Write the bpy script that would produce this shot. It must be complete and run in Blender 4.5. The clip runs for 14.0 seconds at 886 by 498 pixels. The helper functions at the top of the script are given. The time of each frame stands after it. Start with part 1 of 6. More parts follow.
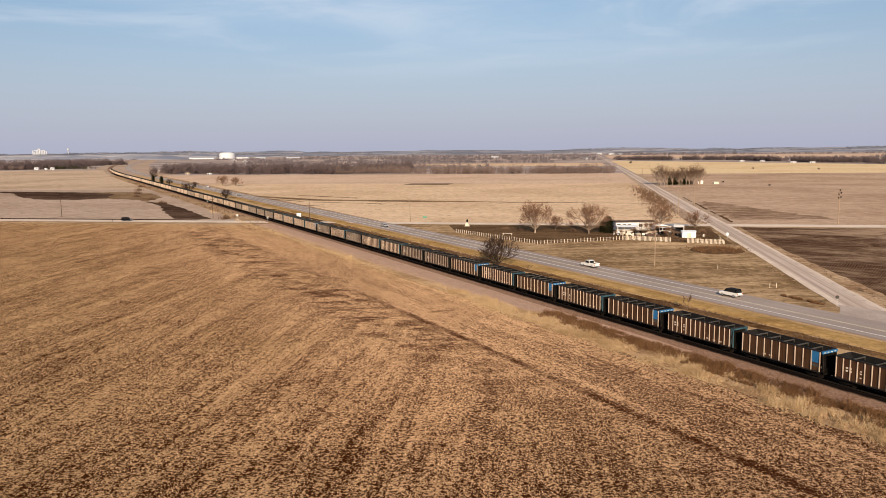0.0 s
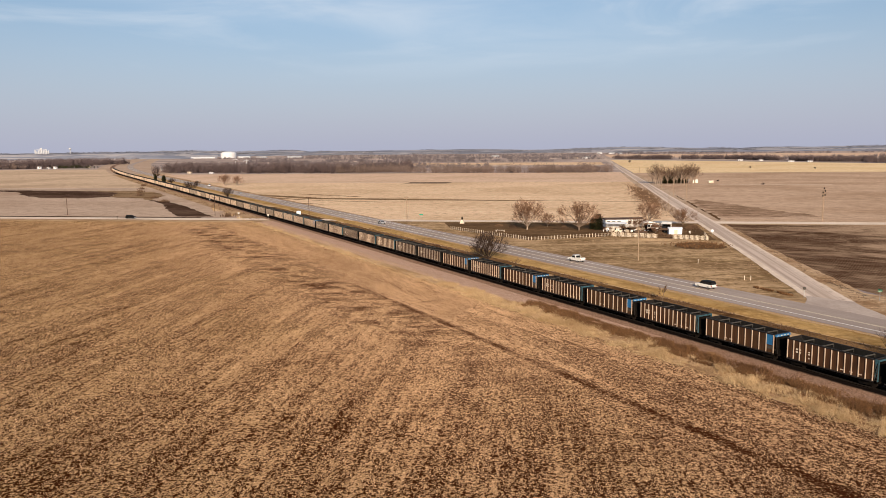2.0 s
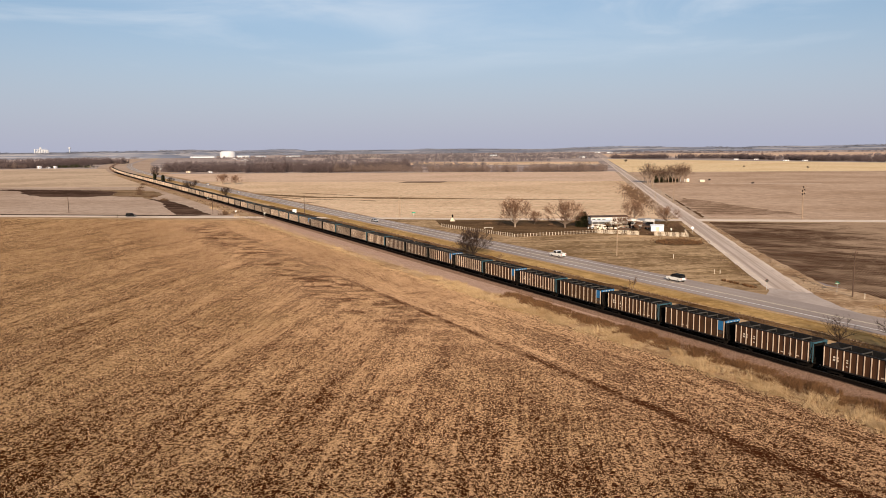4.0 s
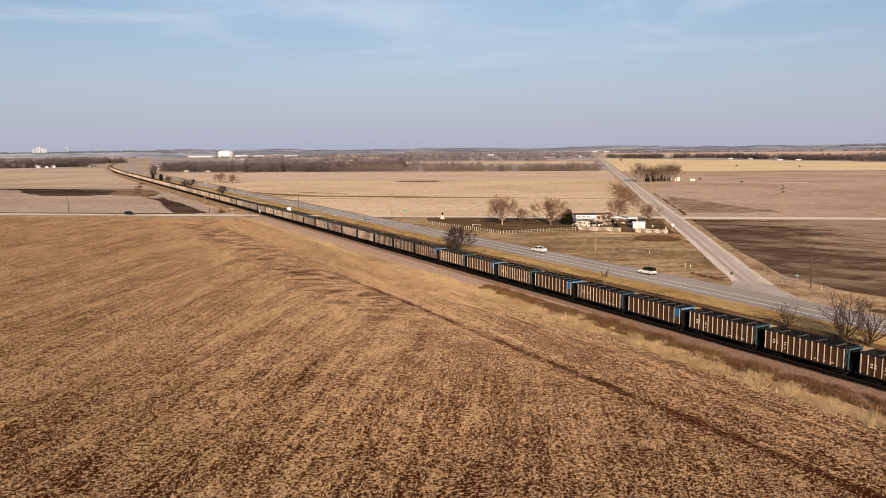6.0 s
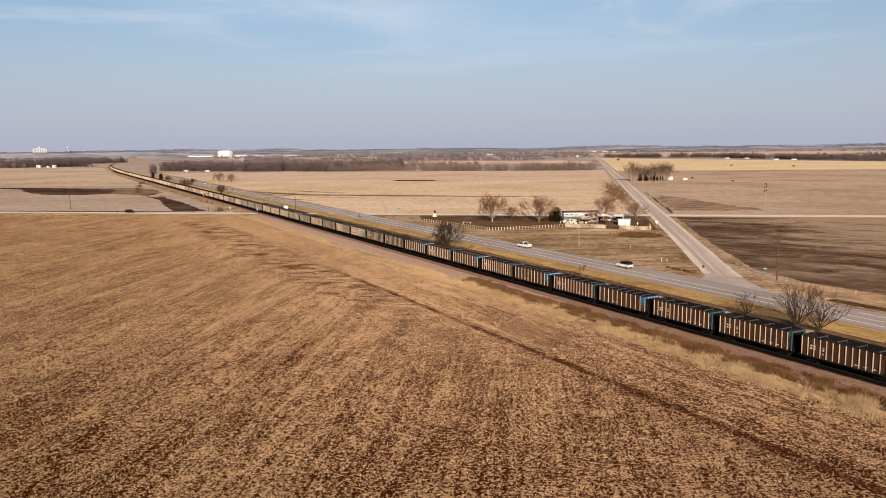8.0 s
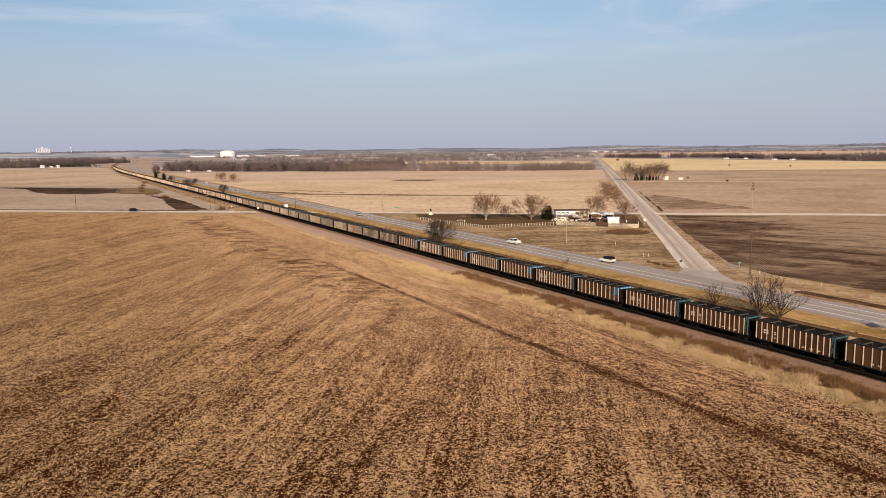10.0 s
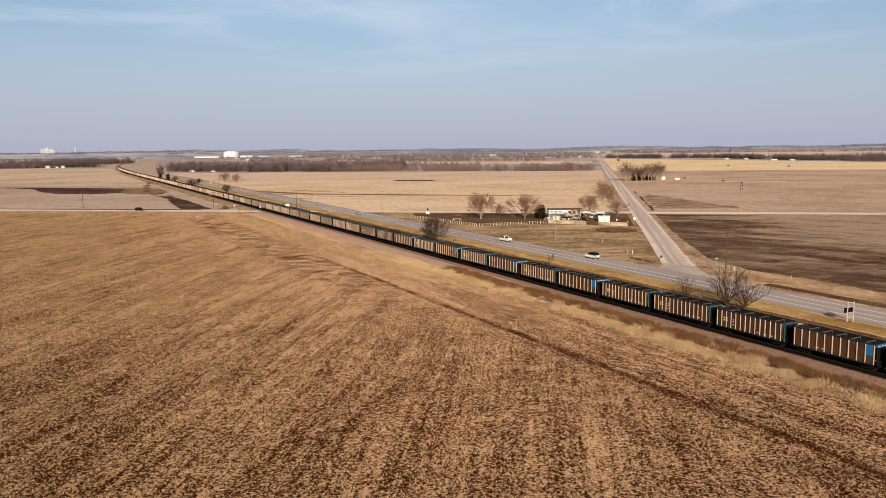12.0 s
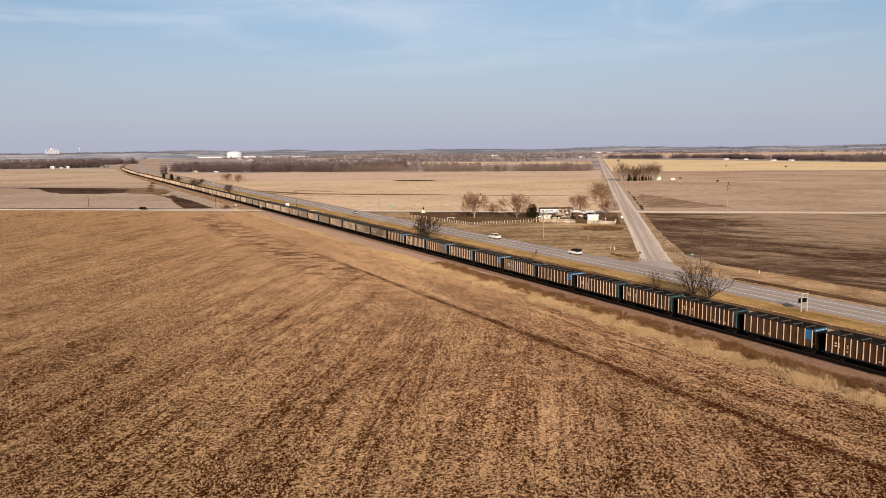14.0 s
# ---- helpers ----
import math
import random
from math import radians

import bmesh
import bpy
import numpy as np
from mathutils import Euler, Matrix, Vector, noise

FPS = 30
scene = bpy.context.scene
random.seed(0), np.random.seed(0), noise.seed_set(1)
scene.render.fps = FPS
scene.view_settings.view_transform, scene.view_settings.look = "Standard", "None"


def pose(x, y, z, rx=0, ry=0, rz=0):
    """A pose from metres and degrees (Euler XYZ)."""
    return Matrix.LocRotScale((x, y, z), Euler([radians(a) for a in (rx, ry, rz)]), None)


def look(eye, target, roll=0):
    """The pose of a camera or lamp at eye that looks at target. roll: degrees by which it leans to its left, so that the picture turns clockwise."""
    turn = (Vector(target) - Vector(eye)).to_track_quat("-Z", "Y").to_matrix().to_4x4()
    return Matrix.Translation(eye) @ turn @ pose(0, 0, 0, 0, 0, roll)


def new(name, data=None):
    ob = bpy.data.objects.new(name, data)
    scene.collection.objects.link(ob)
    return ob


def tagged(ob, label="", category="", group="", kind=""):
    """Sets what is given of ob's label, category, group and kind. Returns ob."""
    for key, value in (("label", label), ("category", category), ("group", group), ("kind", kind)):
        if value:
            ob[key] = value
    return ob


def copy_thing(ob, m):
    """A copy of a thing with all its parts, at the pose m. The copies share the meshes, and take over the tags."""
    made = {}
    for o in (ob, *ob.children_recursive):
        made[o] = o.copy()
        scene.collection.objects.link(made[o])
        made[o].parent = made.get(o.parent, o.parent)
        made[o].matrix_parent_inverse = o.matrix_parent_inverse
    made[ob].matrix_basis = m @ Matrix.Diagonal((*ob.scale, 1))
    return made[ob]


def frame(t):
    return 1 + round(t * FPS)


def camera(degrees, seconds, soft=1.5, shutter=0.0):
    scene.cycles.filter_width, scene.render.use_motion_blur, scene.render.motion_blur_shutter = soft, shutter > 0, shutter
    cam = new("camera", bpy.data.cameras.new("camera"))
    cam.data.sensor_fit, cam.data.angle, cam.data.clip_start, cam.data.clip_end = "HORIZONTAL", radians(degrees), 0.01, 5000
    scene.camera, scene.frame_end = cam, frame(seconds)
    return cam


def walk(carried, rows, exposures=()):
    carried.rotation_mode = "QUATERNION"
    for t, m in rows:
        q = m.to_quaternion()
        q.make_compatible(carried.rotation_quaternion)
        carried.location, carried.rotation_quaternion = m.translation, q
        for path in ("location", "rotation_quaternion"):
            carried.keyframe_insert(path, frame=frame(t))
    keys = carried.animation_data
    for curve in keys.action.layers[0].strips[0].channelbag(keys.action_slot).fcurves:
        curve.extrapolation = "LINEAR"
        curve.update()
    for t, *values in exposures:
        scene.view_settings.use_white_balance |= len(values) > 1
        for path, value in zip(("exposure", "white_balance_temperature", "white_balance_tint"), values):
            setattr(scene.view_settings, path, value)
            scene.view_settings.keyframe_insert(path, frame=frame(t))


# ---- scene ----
cam = camera(61.0, 14.0, soft=0.7)
# seconds, x, y, z, yaw, pitch, roll
ROWS = [
    (0, 0.84, 0.262, 32.835, 10.516, -7.613, 0.636),
    (0.5, 1.667, -1.829, 32.787, 10.549, -7.627, 0.639),
    (1, 2.66, -3.995, 32.792, 10.578, -7.641, 0.642),
    (1.5, 3.785, -6.212, 32.833, 10.599, -7.656, 0.645),
    (2, 5.013, -8.457, 32.894, 10.61, -7.67, 0.648),
    (2.5, 6.318, -10.714, 32.966, 10.612, -7.684, 0.651),
    (3, 7.679, -12.972, 33.037, 10.603, -7.698, 0.654),
    (3.5, 9.074, -15.221, 33.102, 10.586, -7.712, 0.657),
    (4.25, 11.196, -18.566, 33.178, 10.548, -7.732, 0.661),
    (5, 13.316, -21.874, 33.221, 10.504, -7.75, 0.666),
    (5.5, 14.711, -24.059, 33.232, 10.476, -7.76, 0.669),
    (6, 16.083, -26.234, 33.229, 10.452, -7.769, 0.672),
    (6.5, 17.43, -28.402, 33.215, 10.435, -7.777, 0.675),
    (7, 18.748, -30.57, 33.194, 10.427, -7.782, 0.678),
    (7.5, 20.039, -32.745, 33.168, 10.43, -7.786, 0.681),
    (8, 21.304, -34.933, 33.142, 10.445, -7.788, 0.684),
    (8.5, 22.548, -37.142, 33.12, 10.471, -7.787, 0.687),
    (9.25, 24.385, -40.506, 33.1, 10.531, -7.782, 0.691),
    (10, 26.213, -43.945, 33.107, 10.612, -7.773, 0.696),
    (10.5, 27.443, -46.285, 33.129, 10.672, -7.764, 0.699),
    (11, 28.695, -48.663, 33.166, 10.736, -7.755, 0.702),
    (11.5, 29.981, -51.076, 33.217, 10.799, -7.744, 0.705),
    (12, 31.315, -53.52, 33.279, 10.861, -7.734, 0.708),
    (12.5, 32.712, -55.985, 33.348, 10.92, -7.723, 0.711),
    (13, 34.187, -58.46, 33.417, 10.978, -7.715, 0.714),
    (13.5, 35.756, -60.93, 33.478, 11.037, -7.709, 0.717),
    (14, 37.435, -63.372, 33.518, 11.105, -7.706, 0.72),
]
walk(cam, [(t, pose(x, y, z, 90 + pitch, roll, yaw)) for t, x, y, z, yaw, pitch, roll in ROWS], [(0.0, 0.36), (14.0, 0.36)])

# ---- world, sun ----
SUN_HEADING, SUN_HEIGHT = 168.0, 20.0
world = bpy.data.worlds.new("sky")
scene.world = world
world.use_nodes = True
wn, wl = world.node_tree.nodes, world.node_tree.links
wn.clear()
w_out, w_bg = wn.new("ShaderNodeOutputWorld"), wn.new("ShaderNodeBackground")
sky = wn.new("ShaderNodeTexSky")
sky.sky_type, sky.sun_disc = "NISHITA", False
sky.sun_elevation, sky.sun_rotation = radians(SUN_HEIGHT), radians(SUN_HEADING)
sky.altitude, sky.air_density, sky.dust_density, sky.ozone_density = 300, 1.0, 0.7, 2.5
w_bg.inputs["Strength"].default_value = 0.077
# thin cirrus: stretched noise over the direction, faded out towards the horizon
w_co, w_sep = wn.new("ShaderNodeTexCoord"), wn.new("ShaderNodeSeparateXYZ")
wl.new(w_co.outputs["Generated"], w_sep.inputs[0])
w_map = wn.new("ShaderNodeMapping")
w_map.inputs["Scale"].default_value = (1.2, 1.0, 7.0)
w_map.inputs["Rotation"].default_value = (0.0, radians(10), 0.0)
wl.new(w_co.outputs["Generated"], w_map.inputs["Vector"])
w_noise = wn.new("ShaderNodeTexNoise")
w_noise.inputs["Scale"].default_value, w_noise.inputs["Detail"].default_value = 2.2, 6
w_noise.inputs["Roughness"].default_value, w_noise.inputs["Distortion"].default_value = 0.55, 0.5
wl.new(w_map.outputs[0], w_noise.inputs["Vector"])
w_ramp = wn.new("ShaderNodeMapRange")
w_ramp.interpolation_type = "SMOOTHSTEP"
w_ramp.inputs["From Min"].default_value, w_ramp.inputs["From Max"].default_value = 0.47, 0.70
wl.new(w_noise.outputs[0], w_ramp.inputs["Value"])
w_up = wn.new("ShaderNodeMapRange")
w_up.inputs["From Min"].default_value, w_up.inputs["From Max"].default_value = 0.08, 0.22
wl.new(w_sep.outputs["Z"], w_up.inputs["Value"])
w_mul = wn.new("ShaderNodeMath")
w_mul.operation = "MULTIPLY"
wl.new(w_ramp.outputs[0], w_mul.inputs[0])
wl.new(w_up.outputs[0], w_mul.inputs[1])
w_line = wn.new("ShaderNodeVectorMath")
w_line.operation = "DOT_PRODUCT"
w_line.inputs[1].default_value = (0.1155, 0.0, 1.0)
wl.new(w_co.outputs["Generated"], w_line.inputs[0])
w_band = wn.new("ShaderNodeMapRange")
w_band.interpolation_type = "SMOOTHSTEP"
w_band.inputs["From Min"].default_value, w_band.inputs["From Max"].default_value = 0.095, 0.135
wl.new(w_line.outputs["Value"], w_band.inputs["Value"])
w_band2 = wn.new("ShaderNodeMapRange")
w_band2.interpolation_type = "SMOOTHSTEP"
w_band2.inputs["From Min"].default_value, w_band2.inputs["From Max"].default_value = 0.30, 0.125
wl.new(w_line.outputs["Value"], w_band2.inputs["Value"])
w_soft = wn.new("ShaderNodeMapRange")
w_soft.interpolation_type = "SMOOTHSTEP"
w_soft.inputs["From Min"].default_value, w_soft.inputs["From Max"].default_value = 0.34, 0.66
w_soft.inputs["To Max"].default_value = 0.62
wl.new(w_noise.outputs[0], w_soft.inputs["Value"])
w_veil = wn.new("ShaderNodeMath")
w_veil.operation = "MULTIPLY"
wl.new(w_band.outputs[0], w_veil.inputs[0])
wl.new(w_band2.outputs[0], w_veil.inputs[1])
w_veil2 = wn.new("ShaderNodeMath")
w_veil2.operation = "MULTIPLY"
w_east = wn.new("ShaderNodeMapRange")
w_east.interpolation_type = "SMOOTHSTEP"
w_east.inputs["From Min"].default_value, w_east.inputs["From Max"].default_value = 0.30, -0.35
wl.new(w_sep.outputs["X"], w_east.inputs["Value"])
w_veil3 = wn.new("ShaderNodeMath")
w_veil3.operation = "MULTIPLY"
wl.new(w_veil.outputs[0], w_veil3.inputs[0])
wl.new(w_east.outputs[0], w_veil3.inputs[1])
wl.new(w_veil3.outputs[0], w_veil2.inputs[0])
wl.new(w_soft.outputs[0], w_veil2.inputs[1])
w_mul2 = wn.new("ShaderNodeMath")
w_mul2.operation = "MAXIMUM"
wl.new(w_mul.outputs[0], w_mul2.inputs[0])
wl.new(w_veil2.outputs[0], w_mul2.inputs[1])
# haze: the lowest few degrees turn lavender grey
w_low = wn.new("ShaderNodeMapRange")
w_low.interpolation_type = "SMOOTHSTEP"
w_low.inputs["From Min"].default_value, w_low.inputs["From Max"].default_value = -0.02, 0.24
w_low.inputs["To Min"].default_value, w_low.inputs["To Max"].default_value = 0.92, 0.0
wl.new(w_sep.outputs["Z"], w_low.inputs["Value"])
w_haze = wn.new("ShaderNodeMix")
w_haze.data_type = "RGBA"
w_haze.inputs["B"].default_value = (4.30, 4.50, 5.95, 1)
wl.new(w_low.outputs[0], w_haze.inputs["Factor"])
wl.new(sky.outputs[0], w_haze.inputs["A"])
w_mix = wn.new("ShaderNodeMix")
w_mix.data_type = "RGBA"
w_mix.inputs["B"].default_value = (7.2, 7.8, 8.6, 1)
wl.new(w_mul2.outputs[0], w_mix.inputs["Factor"])
wl.new(w_haze.outputs["Result"], w_mix.inputs["A"])
wl.new(w_mix.outputs["Result"], w_bg.inputs["Color"])
wl.new(w_bg.outputs[0], w_out.inputs[0])

sun = new("sun", bpy.data.lights.new("sun", "SUN"))
sun.data.energy, sun.data.angle, sun.data.color = 5.0, radians(0.6), (1.0, 0.79, 0.57)
_h, _e = radians(SUN_HEADING), radians(SUN_HEIGHT)
sun.matrix_world = look((0, 0, 200), (-200 * math.sin(_h) * math.cos(_e), -200 * math.cos(_h) * math.cos(_e), 200 - 200 * math.sin(_e)))

# ---- plan ----
# The railway and the highway run 38.5 degrees west of north. S counts along them, V across (to the north-east).
HEAD = radians(38.5)
UX, UY, NX, NY = -math.sin(HEAD), math.cos(HEAD), math.cos(HEAD), math.sin(HEAD)
RAIL_V, RAIL_Z, CAR_LENGTH = 95.2, 0.55, 15.45


def sv(s, v, z=0.0):
    return (s * UX + v * NX, s * UY + v * NY, z)


def course(s, v, z=0.0):
    """As sv(), but along the wide bend to the right that railway and highway take far away."""
    k = min(max(0.0, s - 1000.0), 1200.0)
    return sv(s, v + k * k / 16000.0 + 0.15 * max(0.0, s - 2200.0), z)


def strip(v0, v1, s0, s1, step=120.0):
    """The outline of a strip that follows that course."""
    n = max(2, int((s1 - s0) / step))
    ss = [s0 + (s1 - s0) * i / n for i in range(n + 1)]
    return [course(s, v0)[:2] for s in ss] + [course(s, v1)[:2] for s in reversed(ss)]


# ---- materials ----
class Nodes:
    """A node material in short calls."""

    def __init__(self, name, rough=0.8, metal=0.0, chalky=0.0):
        self.m = bpy.data.materials.new(name)
        self.m.use_nodes = True
        self.t = self.m.node_tree
        self.b = self.t.nodes["Principled BSDF"]
        self.b.inputs["Roughness"].default_value = rough
        self.b.inputs["Metallic"].default_value = metal
        self.b.inputs["Diffuse Roughness"].default_value = chalky
        self.b.inputs["Specular IOR Level"].default_value = 0.0 if rough > 0.88 else 0.15 if rough > 0.58 else 0.35
        self.co = self.t.nodes.new("ShaderNodeTexCoord").outputs["Object"]

    def put(self, socket, value):
        if hasattr(value, "is_output"):
            self.t.links.new(value, socket)
        elif isinstance(value, tuple) and len(value) == 3 and socket.type == "RGBA":
            socket.default_value = (*value, 1)
        else:
            socket.default_value = value

    def mapped(self, scale=(1, 1, 1), turn=0.0):
        n = self.t.nodes.new("ShaderNodeMapping")
        n.vector_type = "TEXTURE" if turn else "POINT"
        if turn:
            n.inputs["Rotation"].default_value = (0, 0, radians(turn))
            self.put(n.inputs["Vector"], self.co)
            k = self.t.nodes.new("ShaderNodeMapping")
            k.inputs["Scale"].default_value = scale
            self.put(k.inputs["Vector"], n.outputs[0])
            return k.outputs[0]
        n.inputs["Scale"].default_value = scale
        self.put(n.inputs["Vector"], self.co)
        return n.outputs[0]

    def noise(self, scale, detail=4, rough=0.55, vec=None, warp=0.0):
        n = self.t.nodes.new("ShaderNodeTexNoise")
        n.inputs["Scale"].default_value, n.inputs["Detail"].default_value = scale, detail
        n.inputs["Roughness"].default_value, n.inputs["Distortion"].default_value = rough, warp
        self.put(n.inputs["Vector"], vec or self.co)
        return n.outputs[0]

    def voronoi(self, scale, vec=None, out="Distance"):
        n = self.t.nodes.new("ShaderNodeTexVoronoi")
        n.inputs["Scale"].default_value = scale
        self.put(n.inputs["Vector"], vec or self.co)
        return n.outputs[out]

    def span(self, value, a, b, lo=0.0, hi=1.0, smooth=True):
        n = self.t.nodes.new("ShaderNodeMapRange")
        n.interpolation_type = "SMOOTHSTEP" if smooth else "LINEAR"
        self.put(n.inputs["Value"], value)
        n.inputs["From Min"].default_value, n.inputs["From Max"].default_value = a, b
        n.inputs["To Min"].default_value, n.inputs["To Max"].default_value = lo, hi
        return n.outputs[0]

    def op(self, kind, a, b=0.0):
        n = self.t.nodes.new("ShaderNodeMath")
        n.operation = kind
        self.put(n.inputs[0], a)
        self.put(n.inputs[1], b)
        return n.outputs[0]

    def mix(self, fac, a, b):
        n = self.t.nodes.new("ShaderNodeMix")
        n.data_type = "RGBA"
        self.put(n.inputs["Factor"], fac)
        self.put(n.inputs["A"], a)
        self.put(n.inputs["B"], b)
        return n.outputs["Result"]

    def along(self, x, y):
        """The coordinate along the level direction (x, y)."""
        n = self.t.nodes.new("ShaderNodeVectorMath")
        n.operation = "DOT_PRODUCT"
        self.put(n.inputs[0], self.co)
        n.inputs[1].default_value = (x, y, 0)
        return n.outputs["Value"]

    def each(self):
        return self.t.nodes.new("ShaderNodeObjectInfo").outputs["Random"]

    def island(self):
        return self.t.nodes.new("ShaderNodeNewGeometry").outputs["Random Per Island"]

    def bump(self, height, strength=0.4, distance=0.05):
        n = self.t.nodes.new("ShaderNodeBump")
        n.inputs["Strength"].default_value, n.inputs["Distance"].default_value = strength, distance
        self.put(n.inputs["Height"], height)
        self.put(self.b.inputs["Normal"], n.outputs[0])

    def done(self, color, rough=None):
        self.put(self.b.inputs["Base Color"], color)
        if rough is not None:
            self.put(self.b.inputs["Roughness"], rough)
        return self.m


def simple(name, a, b, scale=3.0, rough=0.8, metal=0.0, each=0.0, bump=0.0):
    """Two tones mixed by noise at two scales, with a tint of its own for each object."""
    k = Nodes(name, rough, metal)
    f = k.op("ADD", k.op("MULTIPLY", k.noise(scale, 5), 0.6), k.op("MULTIPLY", k.noise(scale * 0.17, 3), 0.4))
    c = k.mix(k.span(f, 0.36, 0.64), a, b)
    if each:
        c = k.mix(k.op("MULTIPLY", k.each(), each), c, tuple(v * 0.35 for v in a))
    if bump:
        k.bump(k.noise(scale * 4, 4), bump, 0.02)
    return k.done(c)


def field_stuff(name, a, b, c, streak=(0.012, 0.16, 1), turn=0.0, grain=1.2, far=0.02, patchy=1.0):
    """Ploughed or cut field: streaks along the rows, clods, and large tonal drifts."""
    k = Nodes(name, 0.95)
    rows = k.noise(1.0, 5, 0.6, k.mapped(streak, turn), 0.7)
    big = k.noise(far, 3, 0.5)
    fine = k.noise(1.0, 4, 0.65, k.mapped((streak[0] * 5, streak[1] * 5, 1), turn), 0.8)
    rows = k.op("ADD", k.op("MULTIPLY", rows, 0.62), k.op("MULTIPLY", fine, 0.38))
    col = k.mix(k.span(rows, 0.38, 0.62), a, b)
    col = k.mix(k.op("MULTIPLY", k.span(big, 0.42, 0.66), 0.75), col, c)
    patch = k.noise(grain * 0.28, 6, 0.72)
    col = k.mix(k.op("MULTIPLY", k.span(patch, 0.50, 0.66), 0.55 * patchy), col, tuple(v * 0.55 for v in a))
    col = k.mix(k.op("MULTIPLY", k.span(patch, 0.48, 0.34), 0.5 * patchy), col, tuple(min(0.85, v * 1.25) for v in b))
    clod = k.noise(grain, 5, 0.7)
    col = k.mix(k.op("MULTIPLY", k.span(clod, 0.5, 0.72), 0.4), col, tuple(v * 0.45 for v in a))
    k.bump(clod, 0.5, 0.15)
    return k.done(col)


STRAW, SOIL = (0.345, 0.214, 0.127), (0.027, 0.0085, 0.0036)


def stubble_material():
    """Cut corn: flecks of straw over dark soil, in rows; the headland beside the railway is worked along the rails."""
    k = Nodes("corn_stubble_ground", 0.95, chalky=1.0)
    v, s = k.along(NX, NY), k.along(UX, UY)
    wander = k.op("MULTIPLY", k.op("SUBTRACT", k.noise(0.035, 3), 0.5), 5.0)
    head = k.span(k.op("ADD", v, k.op("MULTIPLY", wander, 1.6)), 56.0, 63.0)

    def either(scale, detail, rough, warp):
        a = k.noise(1.0, detail, rough, k.mapped(scale, 4), warp)
        b = k.noise(1.0, detail, rough, k.mapped(scale, 38.5), warp)
        return k.op("ADD", k.op("MULTIPLY", a, k.op("SUBTRACT", 1.0, head)), k.op("MULTIPLY", b, head))

    fleck = k.op("ADD", k.op("MULTIPLY", k.noise(2.9, 3, 0.75), 0.85), k.op("MULTIPLY", k.noise(6.5, 3, 0.75), 0.55))
    fleck = k.op("SUBTRACT", fleck, 0.2)
    coarse = k.noise(1.0, 4, 0.75, k.mapped((1.9, 1.5, 1), 4), 0.4)
    broad = k.noise(0.22, 6, 0.8)
    tufty = either((0.85, 0.42, 1), 2, 0.6, 0.6)
    rows = either((1.3, 0.055, 1), 4, 0.7, 0.3)
    swath = either((0.16, 0.012, 1), 4, 0.6, 0.9)
    f = k.op("ADD", k.op("MULTIPLY", fleck, 0.62), k.op("MULTIPLY", coarse, 0.38))
    for tone, weight in ((broad, 0.19), (swath, 0.18), (rows, 0.22), (tufty, 0.11)):
        f = k.op("ADD", f, k.op("MULTIPLY", k.op("SUBTRACT", tone, 0.5), weight))
    # nearer ground darkened: steep-view shade between stalks put into the colour
    f = k.op("SUBTRACT", f, k.op("MULTIPLY", k.span(k.op("ADD", s, k.op("MULTIPLY", wander, 5.0)), 130, 40), 0.017))
    f = k.op("SUBTRACT", f, k.op("MULTIPLY", k.op("MULTIPLY", k.span(v, 24, -14), k.span(s, 110, 40)), 0.018))
    tint = k.mix(k.span(k.noise(4.2, 4, 0.75), 0.42, 0.56), (0.120, 0.068, 0.032), STRAW)
    tint = k.mix(k.op("MULTIPLY", k.span(k.noise(9.0, 3, 0.75), 0.50, 0.60), 0.8), tint, (0.58, 0.395, 0.255))
    col = k.mix(k.span(f, 0.476, 0.540), (0.024, 0.0066, 0.0022), tint)
    drift = k.noise(0.021, 3, 0.5)
    west = k.span(k.op("ADD", v, k.op("MULTIPLY", wander, 3.0)), 62, -8, 0.0, 0.36)
    col = k.mix(k.op("MAXIMUM", west, k.op("MULTIPLY", k.span(drift, 0.45, 0.65), 0.30)), col, k.mix(k.span(f, 0.470, 0.535), (0.024, 0.0085, 0.003), (0.225, 0.166, 0.076)))
    # paler trash over the headland, its brightness opposite the sun put into the colour
    pale = k.op("MULTIPLY", k.op("MULTIPLY", k.span(v, 26, 60), k.span(s, 0, 120)), k.span(fleck, 0.43, 0.60))
    col = k.mix(k.op("MULTIPLY", pale, 0.46), col, (0.52, 0.352, 0.225))
    # washed-out run beside the railway
    d = k.op("ABSOLUTE", k.op("SUBTRACT", k.op("ADD", v, k.op("MULTIPLY", wander, 0.5)), 63.4))
    frayed = k.op("MULTIPLY", k.noise(0.4, 6, 0.75), 2.2)
    run = k.span(k.op("SUBTRACT", d, frayed), -0.75, 0.15, 1.0, 0.0)
    run = k.op("MULTIPLY", run, k.span(s, 190, 110, 0.2, 1.0))
    run = k.op("MULTIPLY", run, k.span(k.noise(0.16, 5, 0.65), 0.39, 0.52, 0.45, 1.0))
    d2 = k.op("ABSOLUTE", k.op("SUBTRACT", k.op("ADD", v, k.op("MULTIPLY", wander, 0.3)), 75.0))
    thin = k.op("MULTIPLY", k.span(k.op("SUBTRACT", d2, k.op("MULTIPLY", k.noise(0.5, 5, 0.7), 0.8)), 0.25, -0.25), k.op("MULTIPLY", k.span(s, 150, 60), k.span(k.noise(0.12, 4), 0.46, 0.54)))
    run = k.op("MAXIMUM", run, thin)
    # bare spots, long ones along the headland and small ones at large
    side = k.op("MULTIPLY", k.span(k.op("ABSOLUTE", k.op("SUBTRACT", v, 56.0)), 10.0, 4.0), k.span(s, 345, 310))
